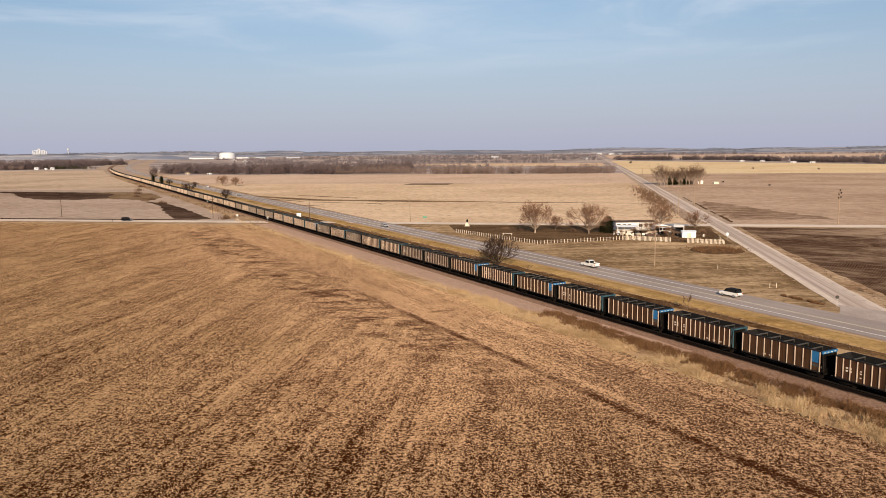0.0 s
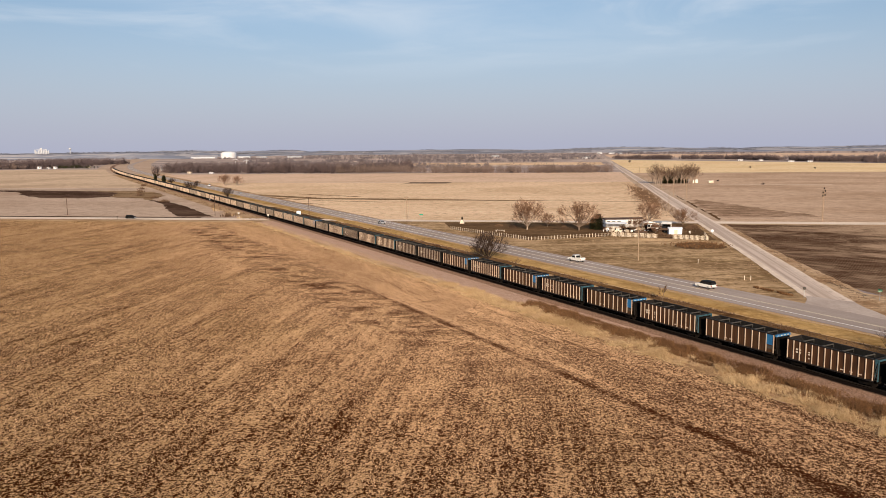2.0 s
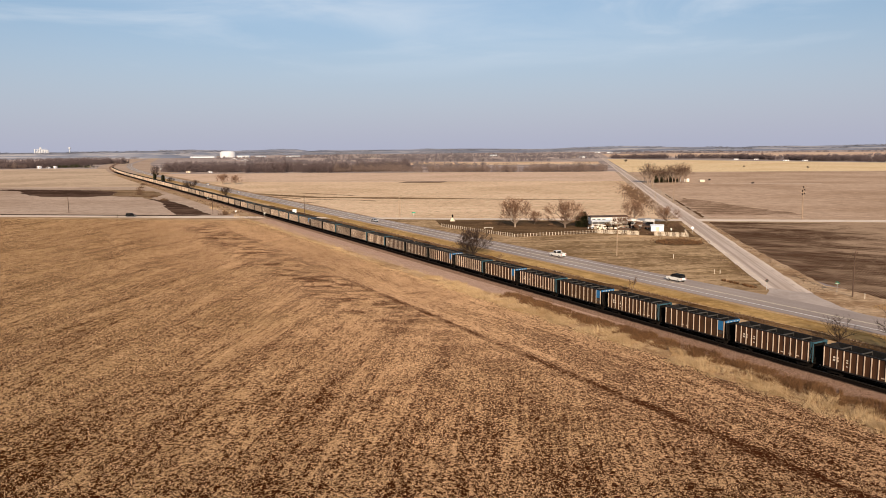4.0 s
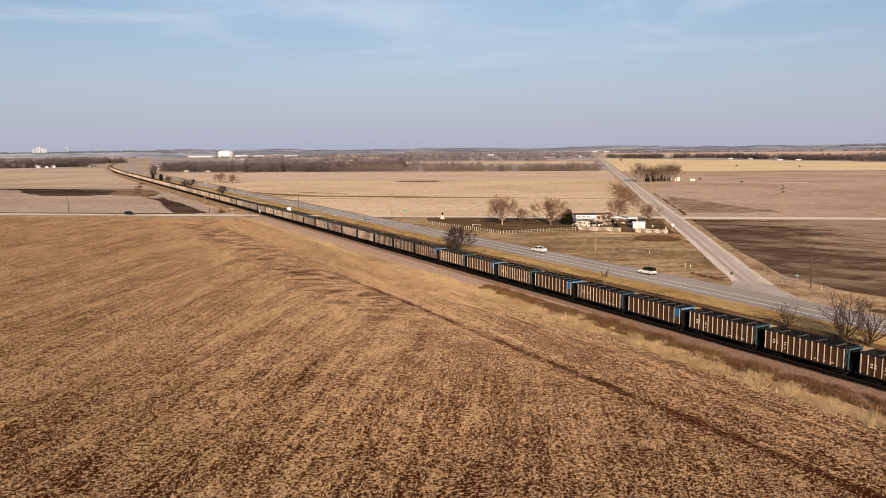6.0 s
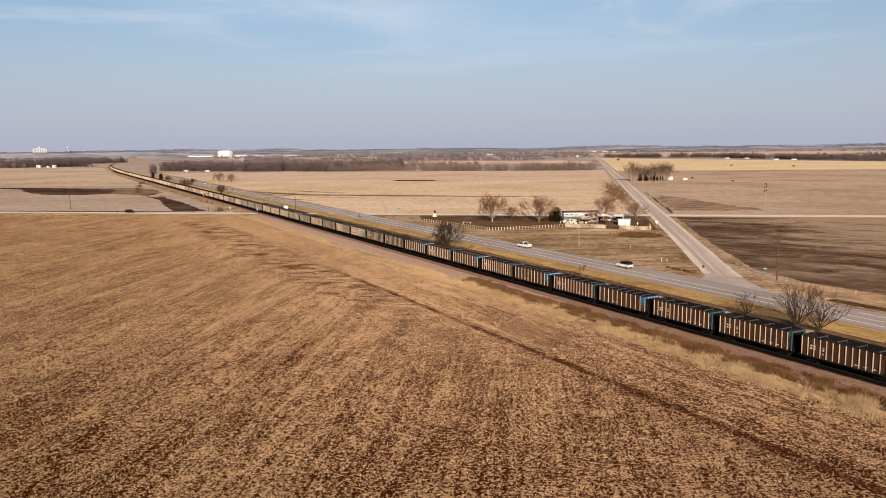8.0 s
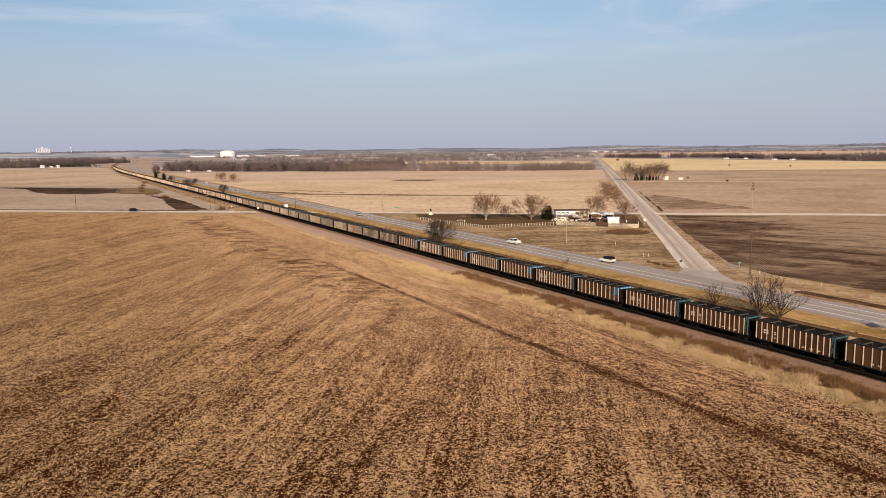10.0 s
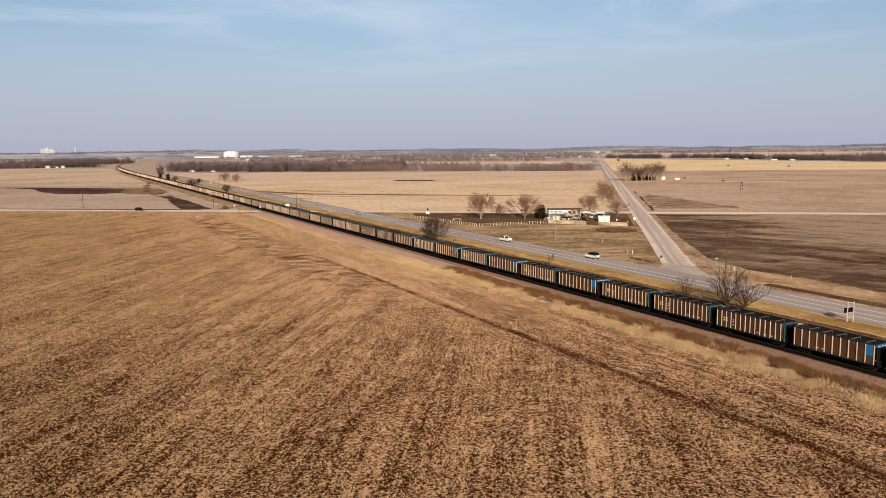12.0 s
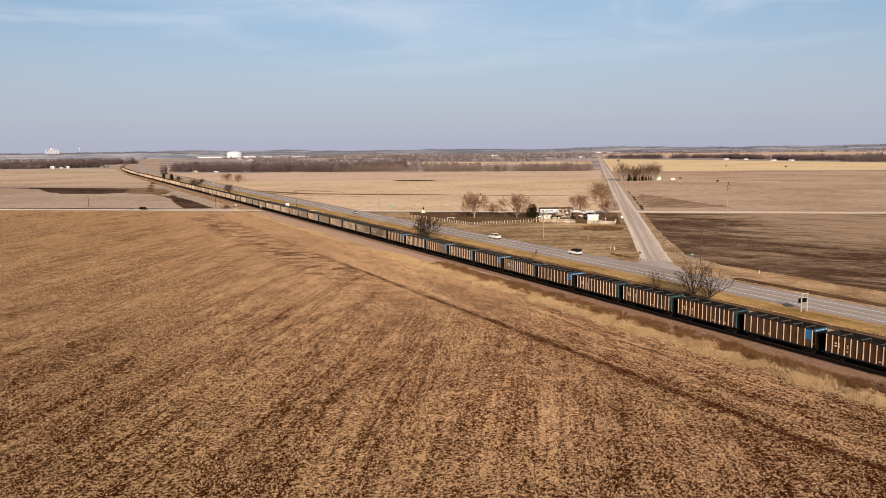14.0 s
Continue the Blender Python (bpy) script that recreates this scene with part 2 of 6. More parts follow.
    spots = k.span(k.noise(1.0, 6, 0.75, k.mapped((0.09, 0.22, 1)), 0.6), 0.485, 0.56, 0.0, 0.95)
    run = k.op("MAXIMUM", run, k.op("MULTIPLY", k.op("MULTIPLY", side, k.span(s, 60, 150, 0.45, 1.0)), spots))
    bare = k.noise(1.0, 6, 0.75, k.mapped((0.07, 0.17, 1)), 0.8)
    run = k.op("MAXIMUM", run, k.op("MULTIPLY", k.span(bare, 0.60, 0.68), 0.85))
    col = k.mix(k.op("MULTIPLY", run, k.span(fleck, 0.74, 0.46, 0.5, 1.0)), col, SOIL)
    k.bump(fleck, 0.8, 0.10)
    return k.done(col)


M_STUBBLE = stubble_material()


def blade_material(name, a, b, dark, chalky=0.0):
    k = Nodes(name, 0.8, chalky=chalky)
    c = k.mix(k.island(), a, b)
    c = k.mix(k.op("MULTIPLY", k.span(k.noise(0.12, 3), 0.45, 0.65), 0.5), c, dark)
    return k.done(c)


M_STALK = blade_material("dry_stalk", (0.55, 0.375, 0.228), (0.135, 0.078, 0.041), (0.235, 0.143, 0.076), 1.0)
M_GRASS = blade_material("dry_tall_grass", (0.77, 0.575, 0.345), (0.24, 0.146, 0.070), (0.32, 0.202, 0.097))
M_SIGN_LEG = simple("weathered_grey_paint", (0.46, 0.43, 0.39), (0.36, 0.33, 0.30), 2.0, 0.8)
M_WEED = blade_material("brown_weeds", (0.072, 0.032, 0.015), (0.27, 0.148, 0.068), (0.10, 0.048, 0.022))
M_SHORT = blade_material("mown_grass", (0.46, 0.29, 0.112), (0.31, 0.19, 0.070), (0.20, 0.115, 0.045))
M_VERGE = field_stuff("dry_verge", (0.40, 0.265, 0.15), (0.54, 0.375, 0.23), (0.29, 0.175, 0.095), (0.10, 0.02, 1), 38.5, 1.6, 0.06)
M_BANKSIDE = field_stuff("weedy_bank", (0.30, 0.18, 0.095), (0.50, 0.335, 0.195), (0.155, 0.082, 0.042), (0.12, 0.05, 1), 38.5, 2.0, 0.09, 1.3)
M_BANKSIDE_PALE = field_stuff("weedy_roadside", (0.40, 0.26, 0.15), (0.60, 0.425, 0.27), (0.26, 0.145, 0.075), (0.15, 0.06, 1), 38.5, 2.2, 0.10, 1.3)
M_ROW = field_stuff("mown_strip", (0.56, 0.38, 0.215), (0.48, 0.315, 0.17), (0.62, 0.44, 0.27), (0.25, 0.012, 1), 38.5, 2.0, 0.05)
M_LOT = field_stuff("lot_grass", (0.27, 0.172, 0.086), (0.54, 0.37, 0.215), (0.17, 0.100, 0.048), (0.03, 0.11, 1), 14, 1.6, 0.042, 1.35)
M_DITCH_DARK = field_stuff("dark_ditch_weeds", (0.095, 0.048, 0.026), (0.17, 0.095, 0.048), (0.07, 0.035, 0.02), (0.4, 0.03, 1), 38.5, 2.0, 0.07)
M_YARD = field_stuff("yard_grass", (0.125, 0.075, 0.042), (0.19, 0.12, 0.065), (0.10, 0.06, 0.034), (0.03, 0.12, 1), 0, 1.3, 0.05)
def plough_material():
    """Dark turned earth: wet and black by the gravel road with straight furrows, drier and paler away from it, streaked across."""
    k = Nodes("ploughed_earth_rows", 0.95)
    streak = k.noise(1.0, 8, 0.76, k.mapped((0.035, 0.085, 1), -24), 1.3)
    big = k.noise(0.018, 4, 0.6)
    mottle = k.noise(0.42, 8, 0.82, k.mapped((0.5, 1.0, 1), -12))
    far = k.op("ADD", k.along(1.0, 0.12), k.op("MULTIPLY", k.op("SUBTRACT", k.noise(0.022, 5, 0.65), 0.5), 70.0))
    wet = k.span(far, 170, 108)
    low = k.span(k.op("ADD", k.along(NX, NY), k.op("MULTIPLY", k.noise(0.03, 4), 24.0)), 186, 172)
    wet = k.op("MAXIMUM", wet, k.op("MULTIPLY", low, 0.45))
    f = k.op("ADD", k.op("MULTIPLY", streak, 0.45), k.op("ADD", k.op("MULTIPLY", big, 0.17), k.op("MULTIPLY", mottle, 0.38)))
    f = k.op("SUBTRACT", f, k.op("MULTIPLY", k.op("SUBTRACT", wet, 0.58), 0.085))
    c = k.mix(k.span(f, 0.435, 0.565), (0.078, 0.040, 0.023), (0.42, 0.288, 0.19))
    # furrows just under a metre apart
    wave = k.t.nodes.new("ShaderNodeTexWave")
    wave.wave_type, wave.bands_direction, wave.wave_profile = "BANDS", "X", "SIN"
    wave.inputs["Scale"].default_value, wave.inputs["Distortion"].default_value = 0.413, 1.4
    wave.inputs["Detail"].default_value, wave.inputs["Detail Scale"].default_value = 3.0, 0.25
    k.put(wave.inputs["Vector"], k.co)
    furrow = k.op("MULTIPLY", k.span(k.op("ADD", far, k.op("MULTIPLY", k.noise(0.06, 4), 30.0)), 138, 112), k.span(k.noise(0.05, 4), 0.38, 0.54))
    c = k.mix(k.op("MULTIPLY", k.op("MULTIPLY", k.span(wave.outputs[1], 0.45, 0.75), furrow), 0.62), c, (0.046, 0.021, 0.012))
    c = k.mix(k.op("MULTIPLY", k.op("MULTIPLY", k.span(wave.outputs[1], 0.38, 0.12), furrow), 0.36), c, (0.33, 0.215, 0.135))
    c = k.mix(k.op("MULTIPLY", k.span(mottle, 0.52, 0.60), 0.42), c, (0.080, 0.042, 0.025))
    c = k.mix(k.op("MULTIPLY", k.span(mottle, 0.47, 0.40), 0.35), c, (0.43, 0.30, 0.205))
    k.bump(k.noise(1.1, 5, 0.7), 0.5, 0.12)
    return k.done(c)


M_PLOUGH = plough_material()
def crushed_stone(name, a, b, c):
    """Coarse crushed stone with grit and weedy stains."""
    k = Nodes(name, 0.95)
    f = k.noise(3.6, 6, 0.8)
    col = k.mix(k.span(f, 0.42, 0.58), a, b)
    col = k.mix(k.op("MULTIPLY", k.span(k.noise(0.45, 5, 0.65), 0.48, 0.64), 0.6), col, c)
    k.bump(f, 0.9, 0.06)
    return k.done(col)


M_ACCESS = crushed_stone("bare_gravel_track", (0.19, 0.108, 0.068), (0.44, 0.285, 0.20), (0.25, 0.142, 0.085))
M_ACCESS_PALE = crushed_stone("pale_gravel_track", (0.36, 0.225, 0.158), (0.64, 0.45, 0.345), (0.44, 0.275, 0.185))
M_EAST = field_stuff("brown_field", (0.50, 0.345, 0.24), (0.59, 0.42, 0.30), (0.39, 0.255, 0.165), (0.008, 0.09, 1), 0, 0.6, 0.014)
M_EAST_DARK = field_stuff("worked_brown_field", (0.27, 0.17, 0.108), (0.48, 0.33, 0.23), (0.21, 0.13, 0.082), (0.02, 0.22, 1), -10, 0.6, 0.03, 1.3)
M_DARK_TAN = field_stuff("dark_grass_waterway", (0.20, 0.125, 0.07), (0.36, 0.24, 0.14), (0.15, 0.09, 0.05), (0.02, 0.15, 1), 0, 0.6, 0.03)
M_GOLD = field_stuff("golden_field", (0.80, 0.58, 0.335), (0.86, 0.645, 0.40), (0.74, 0.515, 0.28), (0.005, 0.06, 1), 0, 0.5, 0.01)
M_NORTH = field_stuff("tan_field", (0.72, 0.505, 0.325), (0.82, 0.59, 0.395), (0.60, 0.40, 0.245), (0.006, 0.085, 1), 2, 0.8, 0.012, 1.3)
M_NORTH_FAR = field_stuff("mauve_field", (0.66, 0.465, 0.335), (0.73, 0.525, 0.38), (0.59, 0.405, 0.28), (0.006, 0.075, 1), 0, 0.6, 0.012)
M_WEST = field_stuff("grey_field", (0.47, 0.345, 0.26), (0.54, 0.405, 0.31), (0.40, 0.28, 0.20), (0.008, 0.05, 1), 0, 0.6, 0.012)
M_WEST_TAN = field_stuff("tan_west_field", (0.58, 0.425, 0.295), (0.66, 0.49, 0.345), (0.44, 0.315, 0.21), (0.004, 0.05, 1), 8, 0.5, 0.010)
M_BLACK = field_stuff("black_earth", (0.055, 0.030, 0.021), (0.15, 0.095, 0.066), (0.048, 0.026, 0.018), (0.012, 0.11, 1), 0, 0.5, 0.02)
def ballast_material():
    """Pinkish crushed stone, blackened between and beside the rails by coal and by the train's underside shade put into
    the colour.
    """
    k = Nodes("ballast_stone", 0.95)
    f = k.noise(4.0, 6, 0.78)
    c = k.mix(k.span(f, 0.40, 0.60), (0.155, 0.086, 0.057), (0.385, 0.245, 0.172))
    c = k.mix(k.op("MULTIPLY", k.span(k.noise(0.5, 3), 0.4, 0.65), 0.4), c, (0.30, 0.20, 0.15))
    v = k.op("ADD", k.along(NX, NY), k.op("MULTIPLY", k.noise(0.8, 4), 0.5))
    # black band: coal grime plus the shade under the train, put into the colour
    coal_shade = k.op("MULTIPLY", k.span(v, 92.9, 93.5), k.span(v, 98.4, 97.4))
    c = k.mix(k.op("MULTIPLY", coal_shade, 0.98), c, (0.006, 0.005, 0.005))
    k.bump(f, 0.9, 0.06)
    return k.done(c)


M_BALLAST = ballast_material()
def gravel_material():
    """Pale gravel road running north: grey packed middle with wheel tracks, loose pale stone at the sides, brown grit."""
    k = Nodes("gravel_road", 0.95)
    track = k.noise(1.0, 5, 0.6, k.mapped((0.85, 0.006, 1)), 0.25)
    patch = k.noise(1.0, 6, 0.7, k.mapped((0.25, 0.035, 1)), 0.6)
    c = k.mix(k.span(track, 0.40, 0.60), (0.44, 0.345, 0.285), (0.66, 0.535, 0.45))
    c = k.mix(k.op("MULTIPLY", k.span(patch, 0.44, 0.62), 0.5), c, (0.50, 0.385, 0.305))
    off = k.op("ABSOLUTE", k.op("SUBTRACT", k.along(1, 0), 56.3))
    loose = k.op("MULTIPLY", k.span(k.op("ADD", off, k.op("MULTIPLY", k.op("SUBTRACT", k.noise(0.22, 6, 0.7), 0.5), 4.0)), 2.3, 3.2), 0.75)
    c = k.mix(loose, c, (0.79, 0.655, 0.555))
    c = k.mix(k.op("MULTIPLY", k.span(k.noise(2.2, 6, 0.75), 0.52, 0.66), 0.35), c, (0.34, 0.25, 0.19))
    k.bump(k.noise(3.0, 5, 0.7), 0.5, 0.05)
    return k.done(c)


M_GRAVEL = gravel_material()
M_GRAVEL_X = field_stuff("gravel_road_cross", (0.74, 0.605, 0.49), (0.84, 0.71, 0.59), (0.68, 0.545, 0.43), (0.012, 0.55, 1), 0, 2.5, 0.06, 0.2)
M_ASPHALT = field_stuff("worn_asphalt", (0.385, 0.315, 0.28), (0.45, 0.375, 0.335), (0.33, 0.27, 0.24), (0.7, 0.008, 1), 38.5, 3.0, 0.03, 0.12)
M_PAINT = simple("road_paint", (0.84, 0.82, 0.78), (0.74, 0.72, 0.68), 2.0, 0.7)
M_YELLOW = simple("yellow_road_paint", (0.80, 0.71, 0.52), (0.70, 0.61, 0.44), 2.0, 0.7)


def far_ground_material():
    """Quilt of distant fields: cells of about a quarter mile in several earth and straw tones, greyed by haze put into
    the colour.
    """
    k = Nodes("hazed_far_land", 0.95)
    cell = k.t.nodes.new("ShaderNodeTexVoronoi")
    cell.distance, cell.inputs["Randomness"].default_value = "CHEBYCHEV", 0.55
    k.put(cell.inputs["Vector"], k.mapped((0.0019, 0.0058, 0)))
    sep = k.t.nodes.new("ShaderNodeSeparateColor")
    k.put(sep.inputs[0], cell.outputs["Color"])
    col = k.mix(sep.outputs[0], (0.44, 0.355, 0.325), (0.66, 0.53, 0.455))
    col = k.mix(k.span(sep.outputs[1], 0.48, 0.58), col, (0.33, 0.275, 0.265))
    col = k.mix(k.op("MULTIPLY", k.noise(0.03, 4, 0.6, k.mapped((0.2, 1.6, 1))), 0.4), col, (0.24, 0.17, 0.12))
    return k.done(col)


M_FAR = far_ground_material()

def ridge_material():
    """Far hill slopes: long thin bands of stubble fields, woods and ploughland, with the blue of haze put into the
    colour.
    """
    k = Nodes("hazed_hills", 0.95)
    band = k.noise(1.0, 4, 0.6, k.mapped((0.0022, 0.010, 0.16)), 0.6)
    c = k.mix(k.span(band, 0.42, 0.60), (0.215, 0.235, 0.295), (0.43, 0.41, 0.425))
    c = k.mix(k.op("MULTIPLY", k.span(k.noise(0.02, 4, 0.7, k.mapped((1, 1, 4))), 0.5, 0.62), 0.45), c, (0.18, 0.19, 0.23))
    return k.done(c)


M_RIDGE = ridge_material()
# hill trees carry the same painted haze blue as the slopes
M_RIDGE_WOODS = blade_material("hazed_hill_woods", (0.235, 0.24, 0.275), (0.18, 0.186, 0.22), (0.20, 0.206, 0.24))
M_APRON = field_stuff("paved_gravelly_mouth", (0.46, 0.375, 0.325), (0.54, 0.45, 0.395), (0.42, 0.34, 0.295), (0.3, 0.1, 1), 20, 2.5, 0.08, 0.3)
M_TWIG_DARK = blade_material("dark_bare_twigs", (0.075, 0.048, 0.036), (0.042, 0.028, 0.022), (0.055, 0.036, 0.028))
M_DARK_BARK = simple("dark_bark", (0.060, 0.042, 0.033), (0.035, 0.025, 0.020), 2.0, 0.95)
M_BARK = simple("bark", (0.20, 0.150, 0.115), (0.135, 0.10, 0.078), 2.0, 0.95)
M_TWIG = blade_material("bare_twigs", (0.17, 0.105, 0.070), (0.085, 0.052, 0.036), (0.11, 0.068, 0.047))
M_TWIG_RED = blade_material("reddish_bare_twigs", (0.27, 0.150, 0.090), (0.145, 0.080, 0.050), (0.19, 0.105, 0.066))
M_PALE_BARK = simple("pale_bark", (0.42, 0.33, 0.26), (0.26, 0.20, 0.155), 1.5, 0.95)
M_WOODS = blade_material("bare_woods", (0.165, 0.122, 0.120), (0.085, 0.066, 0.070), (0.108, 0.083, 0.087))
M_WOODS_PALE = blade_material("pale_bare_woods", (0.29, 0.215, 0.185), (0.13, 0.098, 0.090), (0.17, 0.128, 0.115))
# twig colour shifted to grey-lavender to stand in for distance haze
M_FAR_WOODS = blade_material("hazed_bare_woods", (0.215, 0.182, 0.190), (0.135, 0.116, 0.128), (0.16, 0.138, 0.148))
M_NEEDLE = blade_material("cedar_needles", (0.028, 0.036, 0.016), (0.065, 0.062, 0.026), (0.03, 0.034, 0.018))
M_WHITE = simple("white_paint", (0.80, 0.78, 0.74), (0.68, 0.66, 0.62), 1.2, 0.6)
M_CREAM = simple("weathered_white_wood", (0.74, 0.66, 0.55), (0.58, 0.49, 0.38), 2.0, 0.85)
M_STEEL_WHITE = simple("white_metal_sheet", (0.74, 0.78, 0.84), (0.66, 0.70, 0.76), 0.4, 0.45)
# far-off whites, both dulled to grey-blue: haze put into the base colour
M_HAZED_WHITE = simple("hazed_white_concrete", (0.50, 0.52, 0.55), (0.40, 0.42, 0.46), 0.1, 0.8)
M_FAR_WHITE = simple("hazed_white_sheet", (0.64, 0.66, 0.70), (0.55, 0.57, 0.61), 0.3, 0.6)
M_MARGIN = field_stuff("pale_road_margin", (0.46, 0.335, 0.24), (0.58, 0.435, 0.32), (0.36, 0.25, 0.165), (0.2, 0.02, 1), 0, 0.9, 0.03)
M_ROOF = simple("dark_shingles", (0.075, 0.055, 0.05), (0.12, 0.09, 0.08), 2.0, 0.9)
M_POLE = simple("weathered_pole", (0.36, 0.27, 0.19), (0.24, 0.175, 0.125), 1.5, 0.9)
M_POLE_DARK = simple("creosoted_pole", (0.11, 0.075, 0.055), (0.075, 0.05, 0.04), 1.5, 0.9)
M_GALV = simple("galvanised_steel", (0.46, 0.46, 0.46), (0.34, 0.34, 0.34), 3.0, 0.45, 0.7)
M_BLACK_IRON = simple("dirty_black_iron", (0.006, 0.0055, 0.005), (0.012, 0.010, 0.009), 2.0, 0.92, 0.0)
M_RAIL = simple("rail_steel", (0.020, 0.014, 0.011), (0.013, 0.010, 0.008), 2.0, 0.7, 0.2)
M_TIE = simple("tie_wood", (0.014, 0.011, 0.009), (0.009, 0.007, 0.006), 3.0, 0.95)
M_CERAMIC = simple("insulator_brown", (0.10, 0.05, 0.03), (0.06, 0.03, 0.02), 4.0, 0.3)
M_TYRE = simple("tyre_rubber", (0.022, 0.021, 0.02), (0.035, 0.033, 0.03), 5.0, 0.85)
M_GREEN_SIGN = simple("green_sign_face", (0.02, 0.22, 0.12), (0.03, 0.26, 0.15), 3.0, 0.5)
M_RED_SIGN = simple("red_sign_face", (0.45, 0.03, 0.03), (0.38, 0.03, 0.03), 3.0, 0.5)
M_BROWN_BUSH = blade_material("brown_bush", (0.13, 0.08, 0.05), (0.19, 0.12, 0.075), (0.10, 0.06, 0.04))


def glass_material(name, tint=(0.012, 0.012, 0.013)):
    k = Nodes(name, 0.08)
    k.b.inputs["Specular IOR Level"].default_value = 0.12
    return k.done(k.mix(k.noise(1.5, 2), tint, tuple(v * 1.8 for v in tint)))


M_GLASS = glass_material("window_glass")


def car_side(name, a, b, stain):
    """Painted or bare hopper side: weathering runs down the sheet, with soot drifts of each car's own."""
    k = Nodes(name, 0.62, 0.1)
    runs = k.noise(1.0, 5, 0.6, k.mapped((3.0, 3.0, 0.35)))
    big = k.noise(0.5, 4, 0.6)
    c = k.mix(k.span(runs, 0.35, 0.68), a, b)
    c = k.mix(k.op("MULTIPLY", k.span(big, 0.45, 0.7), 0.6), c, stain)
    c = k.mix(k.op("MULTIPLY", k.each(), 0.35), c, stain)
    k.bump(k.noise(1.2, 3), 0.25, 0.05)
    return k.done(c)


M_RUST = car_side("rust_brown_side", (0.092, 0.046, 0.022), (0.062, 0.030, 0.015), (0.030, 0.016, 0.009))
M_BROWN = car_side("dark_brown_side", (0.080, 0.038, 0.019), (0.052, 0.024, 0.013), (0.024, 0.013, 0.008))
M_RIB = car_side("pale_rib", (0.66, 0.535, 0.43), (0.45, 0.35, 0.265), (0.20, 0.145, 0.105))
M_RIB_GREY = car_side("sooty_rib", (0.40, 0.34, 0.285), (0.27, 0.22, 0.175), (0.12, 0.09, 0.07))
M_CHORD = car_side("sooty_chord", (0.026, 0.022, 0.021), (0.016, 0.014, 0.013), (0.010, 0.009, 0.009))
M_BLUE = car_side("blue_panel", (0.030, 0.17, 0.38), (0.025, 0.14, 0.33), (0.02, 0.09, 0.20))
M_TEAL = car_side("pale_teal_paint", (0.055, 0.135, 0.17), (0.035, 0.09, 0.12), (0.016, 0.034, 0.044))
M_COAL = car_side("coal_stained_inside", (0.012, 0.0115, 0.0115), (0.022, 0.021, 0.021), (0.009, 0.009, 0.009))
M_BRACE = car_side("pale_grey_brace", (0.085, 0.080, 0.074), (0.055, 0.052, 0.047), (0.03, 0.027, 0.024))
M_MARK = simple("white_marking", (0.66, 0.58, 0.48), (0.42, 0.36, 0.29), 4.0, 0.8)


def car_paint(name, color, rough=0.25):
    k = Nodes(name, rough)
    k.b.inputs["Coat Weight"].default_value = 0.25 if rough < 0.5 else 0.0
    k.b.inputs["Specular IOR Level"].default_value = 0.3 if rough < 0.5 else 0.05
    return k.done(k.mix(k.noise(1.5, 3), color, tuple(v * 0.85 for v in color)))


M_CAR_WHITE = car_paint("white_car_paint", (0.78, 0.77, 0.74))
M_CAR_DARK = car_paint("black_car_paint", (0.006, 0.006, 0.006), 0.6)
M_CAR_SILVER = car_paint("silver_car_paint", (0.34, 0.34, 0.35))
M_CAR_TAN = car_paint("tan_car_paint", (0.40, 0.33, 0.24))
M_LAMP_RED = simple("tail_lamp_red", (0.35, 0.02, 0.02), (0.28, 0.02, 0.02), 6.0, 0.3)


# ---- mesh helpers ----
class Shape:
    """Collects boxes, tubes and sheets into one mesh."""

    def __init__(self):
        self.v, self.f = [], []

    def face(self, *pts):
        n = len(self.v)
        self.v.extend(pts)
        self.f.append(tuple(range(n, n + len(pts))))
        return self

    def box(self, x0, x1, y0, y1, z0, z1, m=None):
        n = len(self.v)
        pts = [(x, y, z) for z in (z0, z1) for x, y in ((x0, y0), (x1, y0), (x1, y1), (x0, y1))]
        self.v.extend([tuple(m @ Vector(p)) for p in pts] if m else pts)
        for q in ((3, 2, 1, 0), (4, 5, 6, 7), (0, 1, 5, 4), (1, 2, 6, 5), (2, 3, 7, 6), (3, 0, 4, 7)):
            self.f.append(tuple(n + i for i in q))
        return self

    def tube(self, p, q, r0, r1, sides=6, caps=True):
        p, q = Vector(p), Vector(q)
        d = (q - p).normalized()
        a = d.orthogonal().normalized()
        b = d.cross(a)
        n = len(self.v)
        for c, r in ((p, r0), (q, r1)):
            for i in range(sides):
                w = 2 * math.pi * i / sides
                self.v.append(tuple(c + r * (math.cos(w) * a + math.sin(w) * b)))
        for i in range(sides):
            j = (i + 1) % sides
            self.f.append((n + i, n + j, n + sides + j, n + sides + i))
        if caps:
            self.f.append(tuple(n + sides - 1 - i for i in range(sides)))
            self.f.append(tuple(n + sides + i for i in range(sides)))
        return self

    def prism(self, outline, y0, y1, m=None):
        """An outline in x and z, drawn out from y0 to y1."""
        n, k = len(self.v), len(outline)
        pts = [(x, y, z) for y in (y0, y1) for x, z in outline]
        self.v.extend([tuple(m @ Vector(p)) for p in pts] if m else pts)
        self.f.append(tuple(n + i for i in range(k)))
        self.f.append(tuple(n + 2 * k - 1 - i for i in range(k)))
        for i in range(k):
            j = (i + 1) % k
            self.f.append((n + j, n + i, n + k + i, n + k + j))
        return self

    def mesh(self, name, material, smooth=False):
        me = bpy.data.meshes.new(name)
        me.from_pydata(self.v, [], self.f)
        me.materials.append(material)
        bm = bmesh.new()
        bm.from_mesh(me)
        bmesh.ops.recalc_face_normals(bm, faces=bm.faces)
        bm.to_mesh(me)
        bm.free()
        if smooth:
            me.polygons.foreach_set("use_smooth", [True] * len(me.polygons))
        return me


